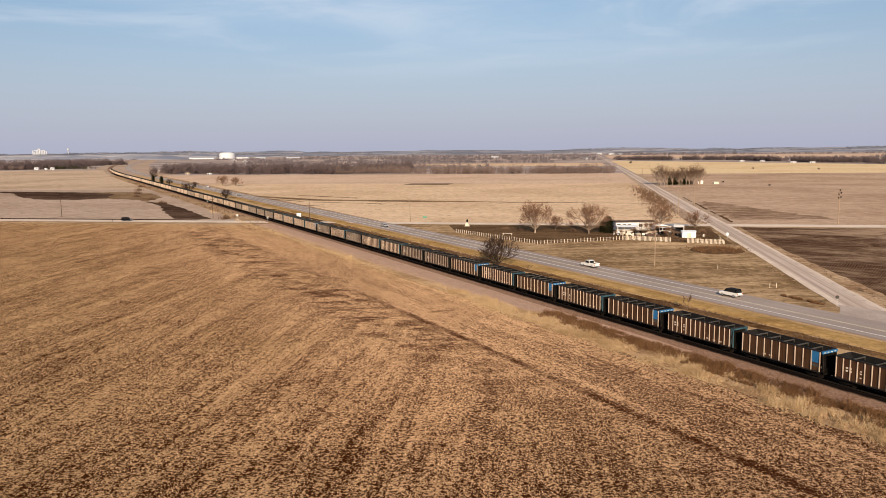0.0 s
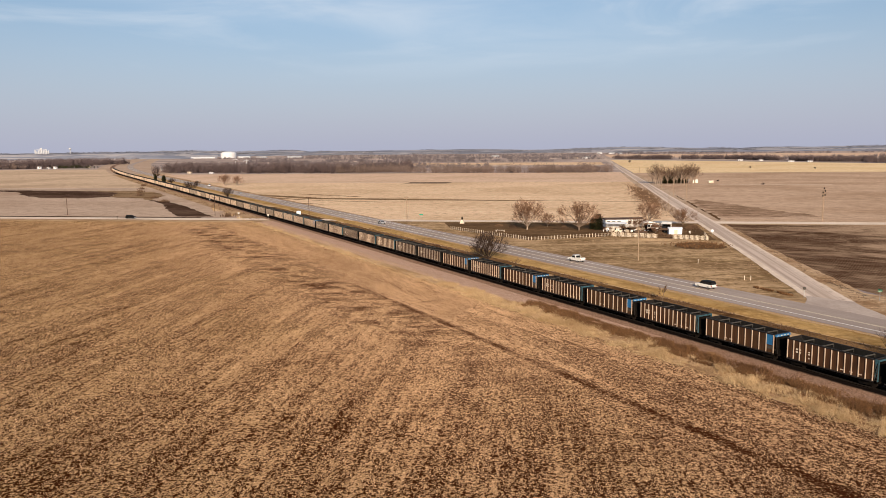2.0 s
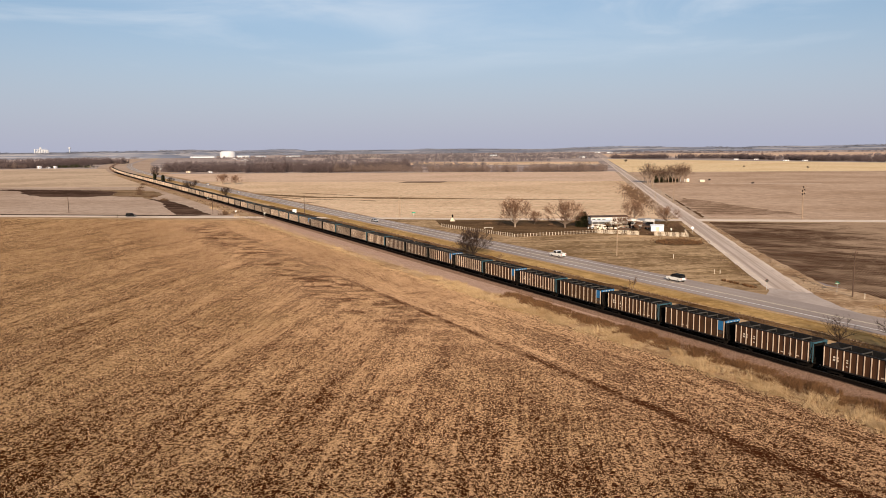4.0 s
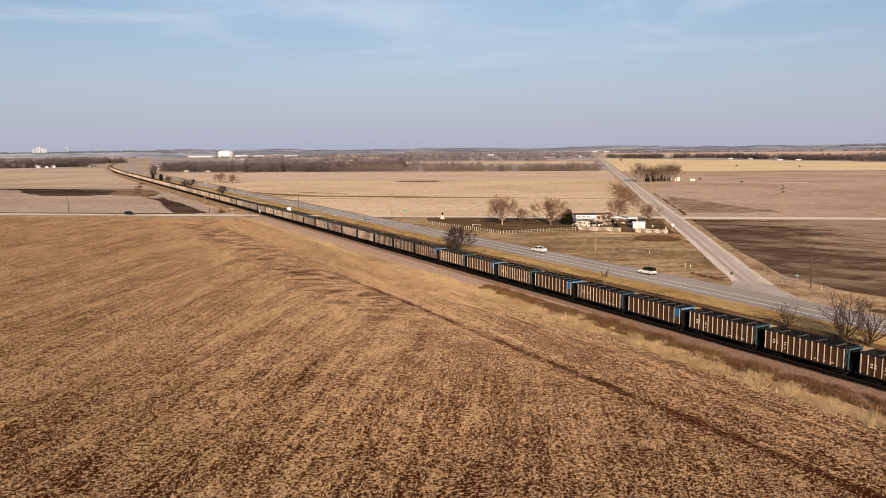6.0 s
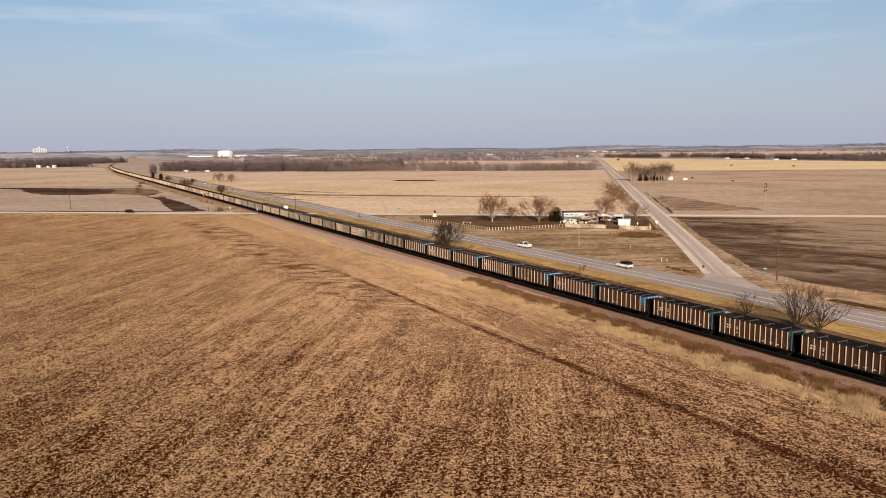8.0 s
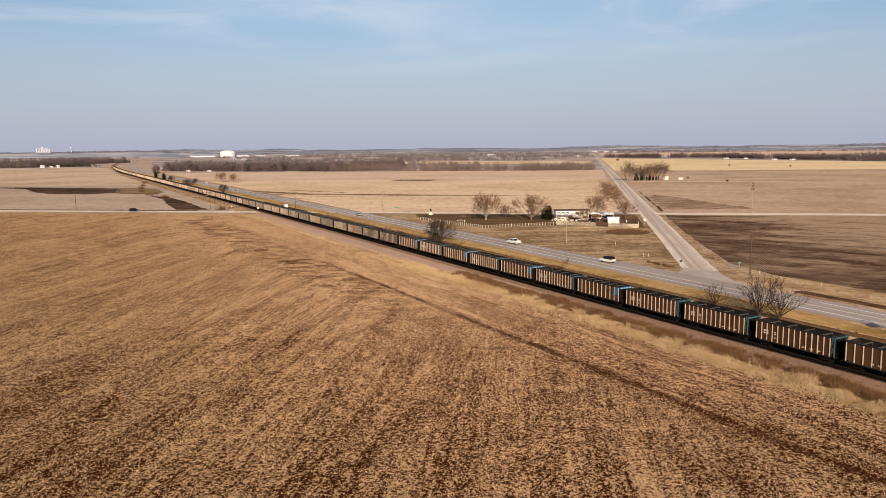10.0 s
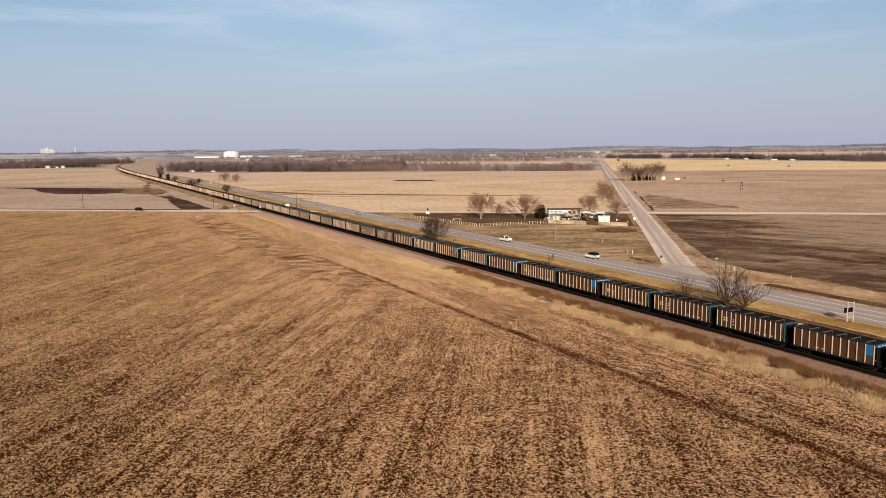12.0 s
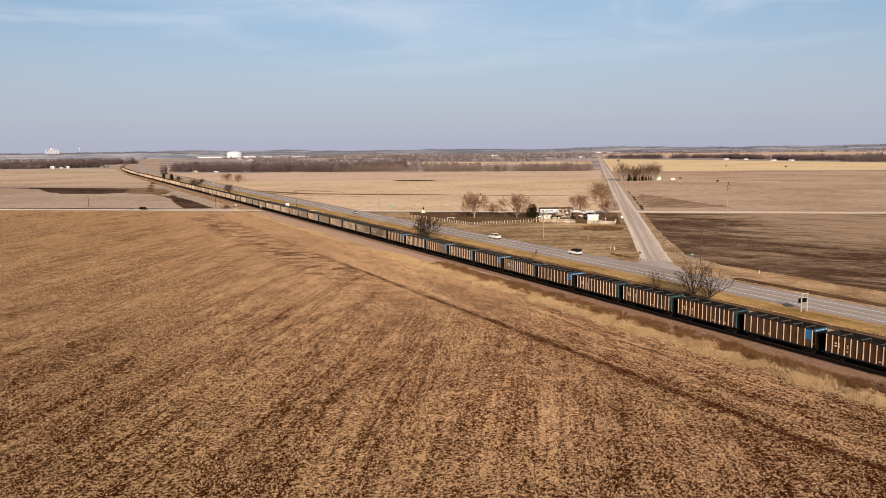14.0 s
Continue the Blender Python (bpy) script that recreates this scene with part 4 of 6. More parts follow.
def hopper_car(kind, detail=True):
    """An empty open-top coal hopper. The origin lies on the rails under its middle; +y is the side towards the field."""
    old = kind == "blue"
    frame_paint = M_CHORD if kind == "dark" else M_TEAL
    label = ("empty rust-brown coal hopper car with pale ribs and blue placard" if old
             else "empty dark brown coal hopper car with pale ribs and white markings")
    car = thing("coal_hopper_car", label, "railway car", "cars of the coal train")
    x0, x1 = (-6.55, 6.6) if old else (-6.5, 6.65)
    for sgn in (1, -1):
        part("side_sheet", hopper_shell(x0, x1, sgn), M_RUST if old else M_BROWN, car)
    part("hopper_floor", hopper_inside(x0, x1), M_COAL, car, "coal-stained sloping inside")
    for sgn in (1, -1):
        y0, y1 = sorted((sgn * (WIDE - 0.054), sgn * (WIDE - 0.062)))
        part("side_lining", Shape().box(x0 + 0.1, x1 - 0.1, y0, y1, FLOOR_Z + 0.1, TOP_Z - 0.11), M_COAL, car, "coal-blackened inner side")
    count = 11 if old else 14
    rib = Shape().prism([(-0.05, FLOOR_Z + 0.1), (0.05, FLOOR_Z + 0.1), (0.05, TOP_Z - 0.1), (-0.05, TOP_Z - 0.1)], 0, 0.12)
    rib_mesh = rib.mesh("rib", M_RIB_GREY if kind == "dark" else M_RIB)
    for sgn in (1, -1):
        for i in range(count):
            r = new("rib", rib_mesh)
            r.parent = car
            x = x0 + 0.1 + (x1 - x0 - 0.2) * i / (count - 1)
            r.matrix_basis = pose(x, sgn * (WIDE + 0.001), 0, 0, 0, 0 if sgn > 0 else 180)
            if not detail and sgn < 0:
                bpy.data.objects.remove(r)
    chord = Shape()
    for sgn in (1, -1):
        y0, y1 = sorted((sgn * (WIDE - 0.09), sgn * (WIDE + 0.10)))
        chord.box(x0 - 0.05, x1 + 0.05, y0, y1, TOP_Z - 0.1, TOP_Z + 0.08)
        chord.box(x0, x1, y0, y1, FLOOR_Z - 0.10, FLOOR_Z + 0.08)
    for x in (x0, x1):
        chord.box(x - 0.09, x + 0.09, -WIDE, WIDE, TOP_Z - 0.30, TOP_Z + 0.06)
    part("chord", chord, M_CHORD, car, "sooty top and bottom chords")
    under = Shape()
    under.box(-HALF, HALF, -0.2, 0.2, 0.85, 1.12)
    for x in (-HALF, HALF):
        under.box(x - 0.12, x + 0.12, -1.35, 1.35, 0.86, 1.14)
    for x in (-HALF + 0.7, HALF - 0.7):
        under.box(x - 0.7, x + 0.7, -1.3, 1.3, 1.06, 1.12)
    part("underframe", under, M_BLACK_IRON, car)
    chutes = (-3.4, 0.0, 3.4)
    for x in chutes:
        h = Shape()
        top, low = [(-1.25, -1.45), (1.25, -1.45), (1.25, 1.45), (-1.25, 1.45)], [(-0.35, -0.9), (0.35, -0.9), (0.35, 0.9), (-0.35, 0.9)]
        for i in range(4):
            j = (i + 1) % 4
            h.face((x + top[i][0], top[i][1], FLOOR_Z - 0.02), (x + top[j][0], top[j][1], FLOOR_Z - 0.02), (x + low[j][0], low[j][1], 0.35), (x + low[i][0], low[i][1], 0.35))
        h.face(*[(x + a, b, 0.35) for a, b in low])
        part("discharge_chute", h, M_BLACK_IRON, car)
        if not detail:
            break
    for x in (-5.25, 5.25):
        truck(car, x)
    if not detail:
        return car
    for x in (-HALF - 0.28, HALF + 0.28):
        c = Shape().box(x - 0.26, x + 0.26, -0.12, 0.12, 0.72, 0.98)
        c.box(x - 0.08, x + 0.08, -0.2, 0.2, 0.70, 1.0)
        part("coupler", c, M_BLACK_IRON, car)
    # added black panels close the view through the shaded gap between cars
    for x in (-6.72, 6.78):
        part("end_shade_panel", Shape().box(x - 0.04, x + 0.04, -1.46, 1.46, 1.121, TOP_Z - 0.35), M_BLACK_IRON, car, "black end panel standing in for the shade between cars")
    # brake gear as plain black boxes, which also fill the shaded gap
    for x in (-6.94, 6.98):
        b = Shape().box(x - 0.14, x + 0.14, -0.9, 0.9, 1.125, 1.75)
        b.tube((x, -0.5, 1.75), (x, -0.5, 2.5), 0.05, 0.05, 6)
        part("brake_gear", b, M_BLACK_IRON, car)
    for i in range(5 if old else 4):
        x = -4.6 + i * (9.2 / (4 if old else 3))
        b = Shape()
        b.box(x - 0.06, x + 0.06, -WIDE + 0.06, WIDE - 0.06, TOP_Z - 0.22, TOP_Z - 0.06)
        b.prism([(x - 0.05, TOP_Z - 0.2), (x + 0.05, TOP_Z - 0.2), (x + 0.05, TOP_Z - 0.6), (x - 0.05, TOP_Z - 0.6)], -WIDE + 0.06, -WIDE + 0.12)
        part("cross_brace", b, M_BRACE, car, "dull grey cross brace inside the hopper")
    if old:
        for sgn in (1, -1):
            y0, y1 = sorted((sgn * (WIDE + 0.01), sgn * (WIDE + 0.045)))
            part("placard", Shape().box(x0 + 0.28, x0 + 1.38, y0, y1, 2.35, TOP_Z - 0.12), M_BLUE, car, "bright blue placard")
            part("data_panel", Shape().box(x0 + 0.35, x0 + 1.2, y0, y1, 1.75, 2.15), M_BRACE, car, "pale panel of worn markings")
        part("end_beam", Shape().box(x0 - 0.30, x0 - 0.1, -WIDE, WIDE, TOP_Z - 0.34, TOP_Z + 0.0), M_BLUE, car, "blue end beam with white blocks")
        for i in range(4):
            y = -1.2 + 0.72 * i
            part("end_marking", Shape().box(x0 - 0.315, x0 - 0.301, y, y + 0.36, TOP_Z - 0.24, TOP_Z - 0.12), M_MARK, car)
        # end posts take the dark chord colour to deepen the shaded end
        for x in (-HALF, HALF):
            for sgn in (1, -1):
                p = Shape().tube((x * 0.985, sgn * (WIDE - 0.25), 1.12), (x * 0.955, sgn * (WIDE - 0.1), TOP_Z - 0.3), 0.05, 0.05, 4)
                part("end_post", p, M_CHORD, car)
        for i in range(2):
            x = 1.2 + 1.1 * i
            part("marking", Shape().box(x, x + 0.55, WIDE + 0.01, WIDE + 0.03, 1.5, 1.68), M_RIB, car)
    else:
        f = Shape()
        for sgn in (1, -1):
            y = sgn * (WIDE - 0.08)
            f.box(-HALF - 0.06, -HALF + 0.06, y - 0.06, y + 0.06, 1.12, TOP_Z)
            f.tube((-6.62, y, 1.5), (-HALF, y, TOP_Z - 0.2), 0.06, 0.06, 4)
            f.box(-HALF, -6.55, y - 0.05, y + 0.05, TOP_Z - 0.12, TOP_Z + 0.04)
            f.face((-6.58, y + sgn * 0.04, TOP_Z - 0.12), (-7.0, y + sgn * 0.04, TOP_Z - 0.12), (-6.58, y + sgn * 0.04, 2.6))
        f.box(-HALF - 0.06, -HALF + 0.06, -WIDE, WIDE, TOP_Z - 0.2, TOP_Z + 0.02)
        part("end_frame", f, frame_paint, car, "sooty end frame" if kind == "dark" else "pale teal end frame")
        rungs = Shape()
        for z in (1.3, 1.7, 2.1, 2.5, 2.9, 3.3):
            rungs.box(-7.0, -6.62, WIDE - 0.01, WIDE + 0.03, z, z + 0.04)
        for x in (-7.0, -6.62):
            rungs.box(x - 0.025, x + 0.025, WIDE - 0.01, WIDE + 0.03, 1.15, 3.5)
        part("ladder", rungs, M_BRACE, car)
        for sgn in (1, -1):
            for j, z in enumerate((2.62, 2.22)):
                for i, dx in enumerate((0.0, 0.5)):
                    x = sgn * (4.35 if sgn > 0 else 5.0) + dx
                    y0, y1 = sorted((sgn * (WIDE + 0.005), sgn * (WIDE + 0.03)))
                    part("marking", Shape().box(x, x + 0.34, y0, y1, z, z + 0.24), M_MARK, car, "white stencilled block")
            y0, y1 = sorted((sgn * (WIDE + 0.005), sgn * (WIDE + 0.03)))
            for z in (1.75, 2.3, 2.62):
                part("marking", Shape().box(2.95, 3.2, y0, y1, z, z + 0.16), M_MARK, car)
        for i in range(3):
            x = -4.9 + 1.3 * i
            part("marking", Shape().box(x, x + 0.5, WIDE + 0.01, WIDE + 0.03, 1.45, 1.62), M_RIB, car)
    return car


PHASE = 9.0    # the middle of car 0 along the track
near_kinds = {-3: "plain", -2: "plain", -1: "plain", 0: "blue", 1: "plain", 2: "plain", 3: "plain", 4: "blue", 5: "plain", 6: "blue", 7: "plain", 8: "blue", 9: "plain"}
protos = {}
rng = random.Random(5)
for i in range(-5, 93):
    s = PHASE + CAR_LENGTH * i
    kind = near_kinds.get(i) or rng.choice(("dark", "plain", "blue", "plain", "dark"))
    detail = i < 26
    p, ang = rail_at(s), math.degrees(rail_angle(s))
    m = pose(p[0], p[1], RAIL_Z, 0, 0, 90 + ang)
    if (kind, detail) in protos:
        copy_thing(protos[kind, detail], m)
    else:
        protos[kind, detail] = hopper_car(kind, detail)
        protos[kind, detail].matrix_basis = m


# ---- trees ----
def grow(seed, height, spread=1.0, stem=0.3, levels=5, low=0.14, twigs=3, limbs=6, lift=0.10):
    """A bare tree: a short trunk, spreading limbs that fork again and again, and fine twigs at the ends."""
    r = random.Random(seed)
    wood, fine = Shape(), Shape()

    def sliver(p, q, w):
        a = r.uniform(0, 2 * math.pi)
        o = Vector((math.cos(a), math.sin(a), 0)) * w
        fine.face(tuple(p - o), tuple(p + o), tuple(q + o * 0.4), tuple(q - o * 0.4))

    def branch(p, d, length, rad, level):
        bends = 3 if level < 4 else 2
        for b in range(bends):
            d = (d + Vector((r.gauss(0, 0.11), r.gauss(0, 0.11), r.gauss(lift * 0.6, 0.06)))).normalized()
            q = p + d * (length / bends)
            r2 = rad * 0.82
            if level <= 2:
                wood.tube(p, q, rad, r2, 5 if level < 2 else 4, False)
            elif level < levels:
                fine.tube(p, q, max(rad, 0.030), max(r2, 0.024), 3, False)
            else:
                sliver(p, q, max(rad, 0.026))
                for _ in range(2):
                    sliver(p, p + (d + Vector((r.gauss(0, 0.6), r.gauss(0, 0.6), r.gauss(0.1, 0.5)))) * length * r.uniform(0.3, 0.6), 0.020)
            p, rad = q, r2
            if level < levels and r.random() < 0.85:
                fork(p, d, length * r.uniform(0.42, 0.66), rad * 0.55, level + 1, r.uniform(0.45, 0.95))
        if level < levels:
            for _ in range(twigs - 1):
                fork(p, d, length * r.uniform(0.5, 0.72), rad * 0.7, level + 1, r.uniform(0.2, 0.55))

    def fork(p, d, length, rad, level, angle):
        side = d.orthogonal().normalized()
        side.rotate(Matrix.Rotation(r.uniform(0, 2 * math.pi), 3, d))
        e = d * math.cos(angle * spread) + side * math.sin(angle * spread)
        e.z = max(e.z, -0.02) + lift
        branch(p, e.normalized(), length, rad, level)

    top = Vector((0, 0, height * low))
    wood.tube((0, 0, -0.15), top * 0.5, stem * 1.25, stem, 7, False)
    wood.tube(top * 0.5, top, stem, stem * 0.9, 7, False)
    turn = r.uniform(0, 6.28)
    for i in range(limbs):
        a = turn + i * 2.4 + r.gauss(0, 0.2)
        tilt = spread * (0.18 + 0.72 * ((i + 0.5) / limbs))
        d = Vector((math.cos(a) * math.sin(tilt), math.sin(a) * math.sin(tilt), math.cos(tilt)))
        branch(top * r.uniform(0.75, 1.0), d, height * r.uniform(0.36, 0.46), stem * r.uniform(0.45, 0.62), 1)
    k = height / max(v[2] for v in fine.v)
    wood.v = [(x * k, y * k, z * k) for x, y, z in wood.v]
    fine.v = [(x * k, y * k, z * k) for x, y, z in fine.v]
    return wood, fine


def tree_kind(seed, height, label, category="tree", bark=M_BARK, twig=M_TWIG, **how):
    wood, fine = grow(seed, height, **how)
    return (raw(wood, "trunk", bark), raw(fine, "crown", twig), label, category)


def raw(shape, name, material):
    quads = np.array([f for f in shape.f if len(f) == 4])
    return raw_mesh(name, np.array(shape.v), quads, material)


def plant(kind, x, y, scale=1.0, turn=0.0, name="bare_tree", group="", label="", z=0.0):
    t = thing(name, label or kind[2], kind[3], group, pose(x, y, z, 0, 0, turn) @ Matrix.Scale(scale, 4))
    t.matrix_basis = pose(x, y, z, 0, 0, turn)
    t.scale = (scale, scale, scale)
    for nm, me in (("trunk", kind[0]), ("crown", kind[1])):
        o = new(nm, me)
        o.parent = t
    return t


ROUND = tree_kind(3, 7.0, "bare round-crowned tree beside the highway", low=0.07, spread=1.3, stem=0.17, levels=4, limbs=12, lift=0.07, twigs=4, bark=M_DARK_BARK, twig=M_TWIG_DARK)
TALL = tree_kind(11, 11.5, "large bare spreading tree in the farmyard", low=0.13, spread=1.2, stem=0.30, levels=5, limbs=11, bark=M_PALE_BARK, twig=M_TWIG_RED, lift=0.08, twigs=3)
WIDE_TREE = tree_kind(21, 11.0, "bare tree with a dense round crown", low=0.12, spread=1.3, stem=0.28, levels=5, limbs=10, twigs=3, twig=M_TWIG_RED, lift=0.05)
GROVE = tree_kind(23, 17.0, "tall bare tree of the grove", low=0.24, spread=0.95, stem=0.30, levels=3, limbs=10, twigs=4, bark=M_PALE_BARK, lift=0.07)
BROAD = tree_kind(34, 8.0, "bare dark tree with many rising limbs by the highway", low=0.06, spread=1.1, stem=0.22, levels=4, limbs=9, twigs=2, bark=M_DARK_BARK, twig=M_TWIG_DARK, lift=0.07)
SLIM = tree_kind(45, 16.0, "tall slim bare tree of the grove", low=0.28, spread=0.8, stem=0.32, levels=3, limbs=8, bark=M_PALE_BARK, twigs=4, lift=0.14)
SAPLING = tree_kind(52, 3.8, "thin bare sapling in the roadside grass", low=0.25, spread=0.7, stem=0.045, levels=3, limbs=4, lift=0.2)

plant(ROUND, -22.5, 208.0, 1.35, 30)
plant(TALL, -17.2, 290.5, 1.2, 10, group="farmyard trees")
plant(WIDE_TREE, -9.9, 303.0, 0.62, 80, group="farmyard trees", label="small bare tree in the farmyard")
plant(WIDE_TREE, 3.1, 290.3, 1.18, 150, group="farmyard trees")
plant(TALL, 31.6, 316.0, 0.95, 200, group="farmyard trees", label="tall bare tree behind the white house")
plant(TALL, 25.5, 290.5, 0.55, 130, group="farmyard trees", label="small bare tree before the white house")
plant(WIDE_TREE, 31.5, 283.0, 0.4, 40, group="farmyard trees", label="small bare tree inside the fence")
plant(WIDE_TREE, 45.0, 313.0, 0.72, 300, group="farmyard trees", label="bare tree beside the gravel road")
plant(BROAD, 52.7, 115.2, 0.62, 100, group="trees by the highway", label="small bare tree beside the highway")
plant(BROAD, 59.6, 106.4, 1.10, 20, group="trees by the highway")
plant(BROAD, 62.6, 104.2, 1.02, 140, group="trees by the highway")
plant(SAPLING, 21.5, 153.7, 1.05, 0, name="sapling")
plant(SAPLING, -13, 196.5, 0.7, 70, name="sapling")
for x, y, k, kind in ((-311.7, 558.6, 1.25, ROUND), (-331.6, 657.4, 1.0, TALL), (-318.3, 656.9, 0.9, WIDE_TREE), (-242.5, 485.3, 1.05, ROUND),
                      (-350, 640, 0.8, ROUND), (-405, 690, 0.9, ROUND), (-520, 850, 1.2, ROUND)):
    plant(kind, x, y, k, x * 7 % 360, group="trees along the highway", label="bare tree beside the distant highway")
rng = random.Random(8)
for i in range(30):
    x, y = 63 + 36 * (i + rng.random()) / 30, 661 + rng.uniform(-9, 12)
    clump = 0.78 + 0.34 * noise.noise(Vector((x * 0.16, 3, 1)))
    if i % 2:
        plant(GROVE, x, y, rng.uniform(0.95, 1.3) * clump, rng.uniform(0, 360), group="trees of the grove", label="tall bare tree of the grove")
    else:
        plant(SLIM, x, y, rng.uniform(1.0, 1.45) * clump, rng.uniform(0, 360), group="trees of the grove")
for x, y, k in ((230, 1100, 0.4), (300, 1050, 0.4), (90, 1500, 0.8), (147, 640, 0.3), (122, 700, 0.3)):
    plant(ROUND, x, y, k, x, label="lone bare tree in the fields")


def cedar(seed, h, w):
    """A conifer: whorls of drooping needle sprays round a stem."""
    r = random.Random(seed)
    stem, leaf = Shape(), Shape()
    stem.tube((0, 0, -0.1), (0, 0, h * 0.96), 0.16, 0.02, 6)
    for _ in range(2600):
        z = h * (0.04 + 0.94 * r.random() ** 1.25)
        lump = 0.8 + 0.55 * noise.noise(Vector((z * 0.55, 1.3 * math.cos(0.1 * seed), 3.0)))
        reach = w * lump * (1 - z / h) ** 0.45 * min(1.0, 0.55 + z / h) * r.uniform(0.3, 1.08)
        a = r.uniform(0, 2 * math.pi)
        c = Vector((math.cos(a) * reach, math.sin(a) * reach, z))
        side = Vector((-math.sin(a), math.cos(a), 0)) * r.uniform(0.14, 0.32)
        out = Vector((math.cos(a), math.sin(a), r.uniform(-0.5, 0.5))) * r.uniform(0.25, 0.5)
        leaf.face(tuple(c - side), tuple(c + side), tuple(c + out + side * 0.3), tuple(c + out - side * 0.3 + Vector((0, 0, 0.12))))
    return stem.mesh("trunk", M_BARK), raw(leaf, "crown", M_NEEDLE), "dark green cedar tree", "tree"


CEDAR = cedar(4, 6.4, 2.7)
plant(CEDAR, 10.6, 293.2, 1.0, 0, "cedar_tree", "farmyard trees", "dark green cedar beside the white house")
plant(CEDAR, 8.4, 295.0, 0.72, 90, "cedar_tree", "farmyard trees", "dark green cedar beside the white house")
plant(CEDAR, -474.5, 774.5, 1.05, 40, "cedar_tree", "", "dark cedar along the distant railway")
plant(CEDAR, -430.7, 718.6, 1.15, 80, "cedar_tree", "", "dark cedar along the distant railway")
for i, x in enumerate((72, 76, 79, 82, 85, 88, 91)):
    plant(CEDAR, x, 664 + (i * 37) % 9, 1.15 + 0.12 * (i % 3), i * 70, "cedar_tree", "trees of the grove", "dark cedar under the tall bare trees")


# ---- shrubs and woods ----
def spray(points, height, spread, count, material, name, width=0.05, seed=1, stem=0.0):
    """Many thin upright blades or sticks: count at each point, fanning outwards."""
    g = np.random.default_rng(seed)
    base = np.repeat(np.asarray(points, float), count, axis=0)
    n = len(base)
    h = np.repeat(np.asarray(height, float) * np.ones(len(points)), count) * g.uniform(0.55, 1.1, n)
    a = g.uniform(0, 2 * math.pi, n)
    lean = spread * g.uniform(0.1, 1.0, n) * h
    tip = base + np.stack([np.cos(a) * lean, np.sin(a) * lean, h], 1)
    b = a + g.uniform(0, math.pi, n)
    w = width * g.uniform(0.6, 1.5, n)
    off = np.stack([np.cos(b) * w, np.sin(b) * w, np.zeros(n)], 1)
    start = base + np.stack([np.cos(a) * stem, np.sin(a) * stem, np.zeros(n)], 1)
    verts = np.stack([start - off, start + off, tip], 1).reshape(-1, 3)
    return raw_mesh(name, verts, np.arange(3 * n).reshape(-1, 3), material)


def bush(x, y, h, w, label, seed, name="bush"):
    g = np.random.default_rng(seed)
    pts = np.stack([g.normal(0, w * 0.3, 50), g.normal(0, w * 0.3, 50), np.zeros(50)], 1)
    ob = tagged(new(name, spray(pts, h * np.exp(-np.hypot(pts[:, 0], pts[:, 1]) / w), 0.5, 14, M_BROWN_BUSH, name, 0.045, seed)), label, "bush")
    ob.location = (x, y, 0)
    return ob


bush(-169.7, 339.0, 3.2, 4.0, "brown leafless bush at the railway crossing", 3)
for i, (x, y, h) in enumerate(((-290, 470, 3), (-320, 500, 3), (-345, 540, 3.5), (-372, 585, 3), (-262, 437, 2.6), (-405, 640, 3))):
    bush(x, y, h, 5.0, "brown leafless bush on the railway bank", 20 + i)
for i, (x, y, h) in enumerate(((20, 296, 2.4), (30, 300, 2.2), (-3, 297, 1.5), (48, 300, 2.6), (26, 281, 1.6), (33, 277, 1.4), (-24, 300, 1.5), (-30, 304, 1.2), (45, 296, 2.2), (35, 270, 1.5), (15, 290, 2.0))):
    bush(x, y, h, 2.6, "bare brown bush in the farmyard", 40 + i)


gb = np.random.default_rng(66)
rb = gb.uniform(335, 900, 900)
bank_brush = np.array([sv(s, v) for s, v in zip(rb, gb.uniform(83, 90.5, 900))])
bank_brush = bank_brush[np.array([noise.noise(Vector((p[0] * 0.06, p[1] * 0.06, 14))) for p in bank_brush]) > 0.0]
tagged(new("bank_brush", spray(bank_brush, 1.0, 0.8, 8, M_BROWN_BUSH, "bank_brush", 0.05, 64)), "low brown brush on the railway bank", "brush", kind="stuff")
yard_brush = np.stack([gb.uniform(14, 50, 420), gb.uniform(268, 312, 420), np.full(420, 0.05)], 1)
yard_brush = yard_brush[np.array([noise.noise(Vector((p[0] * 0.22, p[1] * 0.22, 24))) for p in yard_brush]) > 0.02]
tagged(new("yard_brush", spray(yard_brush, 0.9, 0.9, 9, M_BROWN_BUSH, "yard_brush", 0.04, 63)), "dead brown weeds and brush round the house", "brush", kind="stuff")
road_tufts = np.concatenate([np.stack([gb.uniform(60.6, 65.5, 1300), gb.uniform(158, 320, 1300), np.full(1300, 0.06)], 1), np.stack([gb.uniform(49.2, 52.0, 700), gb.uniform(178, 320, 700), np.full(700, 0.06)], 1)])
road_tufts = road_tufts[np.array([noise.noise(Vector((p[0] * 0.4, p[1] * 0.2, 34))) for p in road_tufts]) > 0.02]
tagged(new("road_tufts", spray(road_tufts, 0.28, 0.9, 5, M_BROWN_BUSH, "road_tufts", 0.04, 62)), "tufts of brown grass along the gravel road", "grass", kind="stuff")
brush = np.stack([gb.normal(44, 3.6, 4200), gb.normal(500, 55, 4200), np.full(4200, 0.05)], 1)
brush = brush[(brush[:, 0] < 51) & (brush[:, 1] > 345)]
brush = brush[np.array([noise.noise(Vector((p[0] * 0.3, p[1] * 0.12, 4))) for p in brush]) > -0.18]
tagged(new("roadside_brush", spray(brush, 1.5, 0.7, 7, M_BROWN_BUSH, "roadside_brush", 0.03, 67)), "brown brush along the gravel road", "brush", kind="stuff")
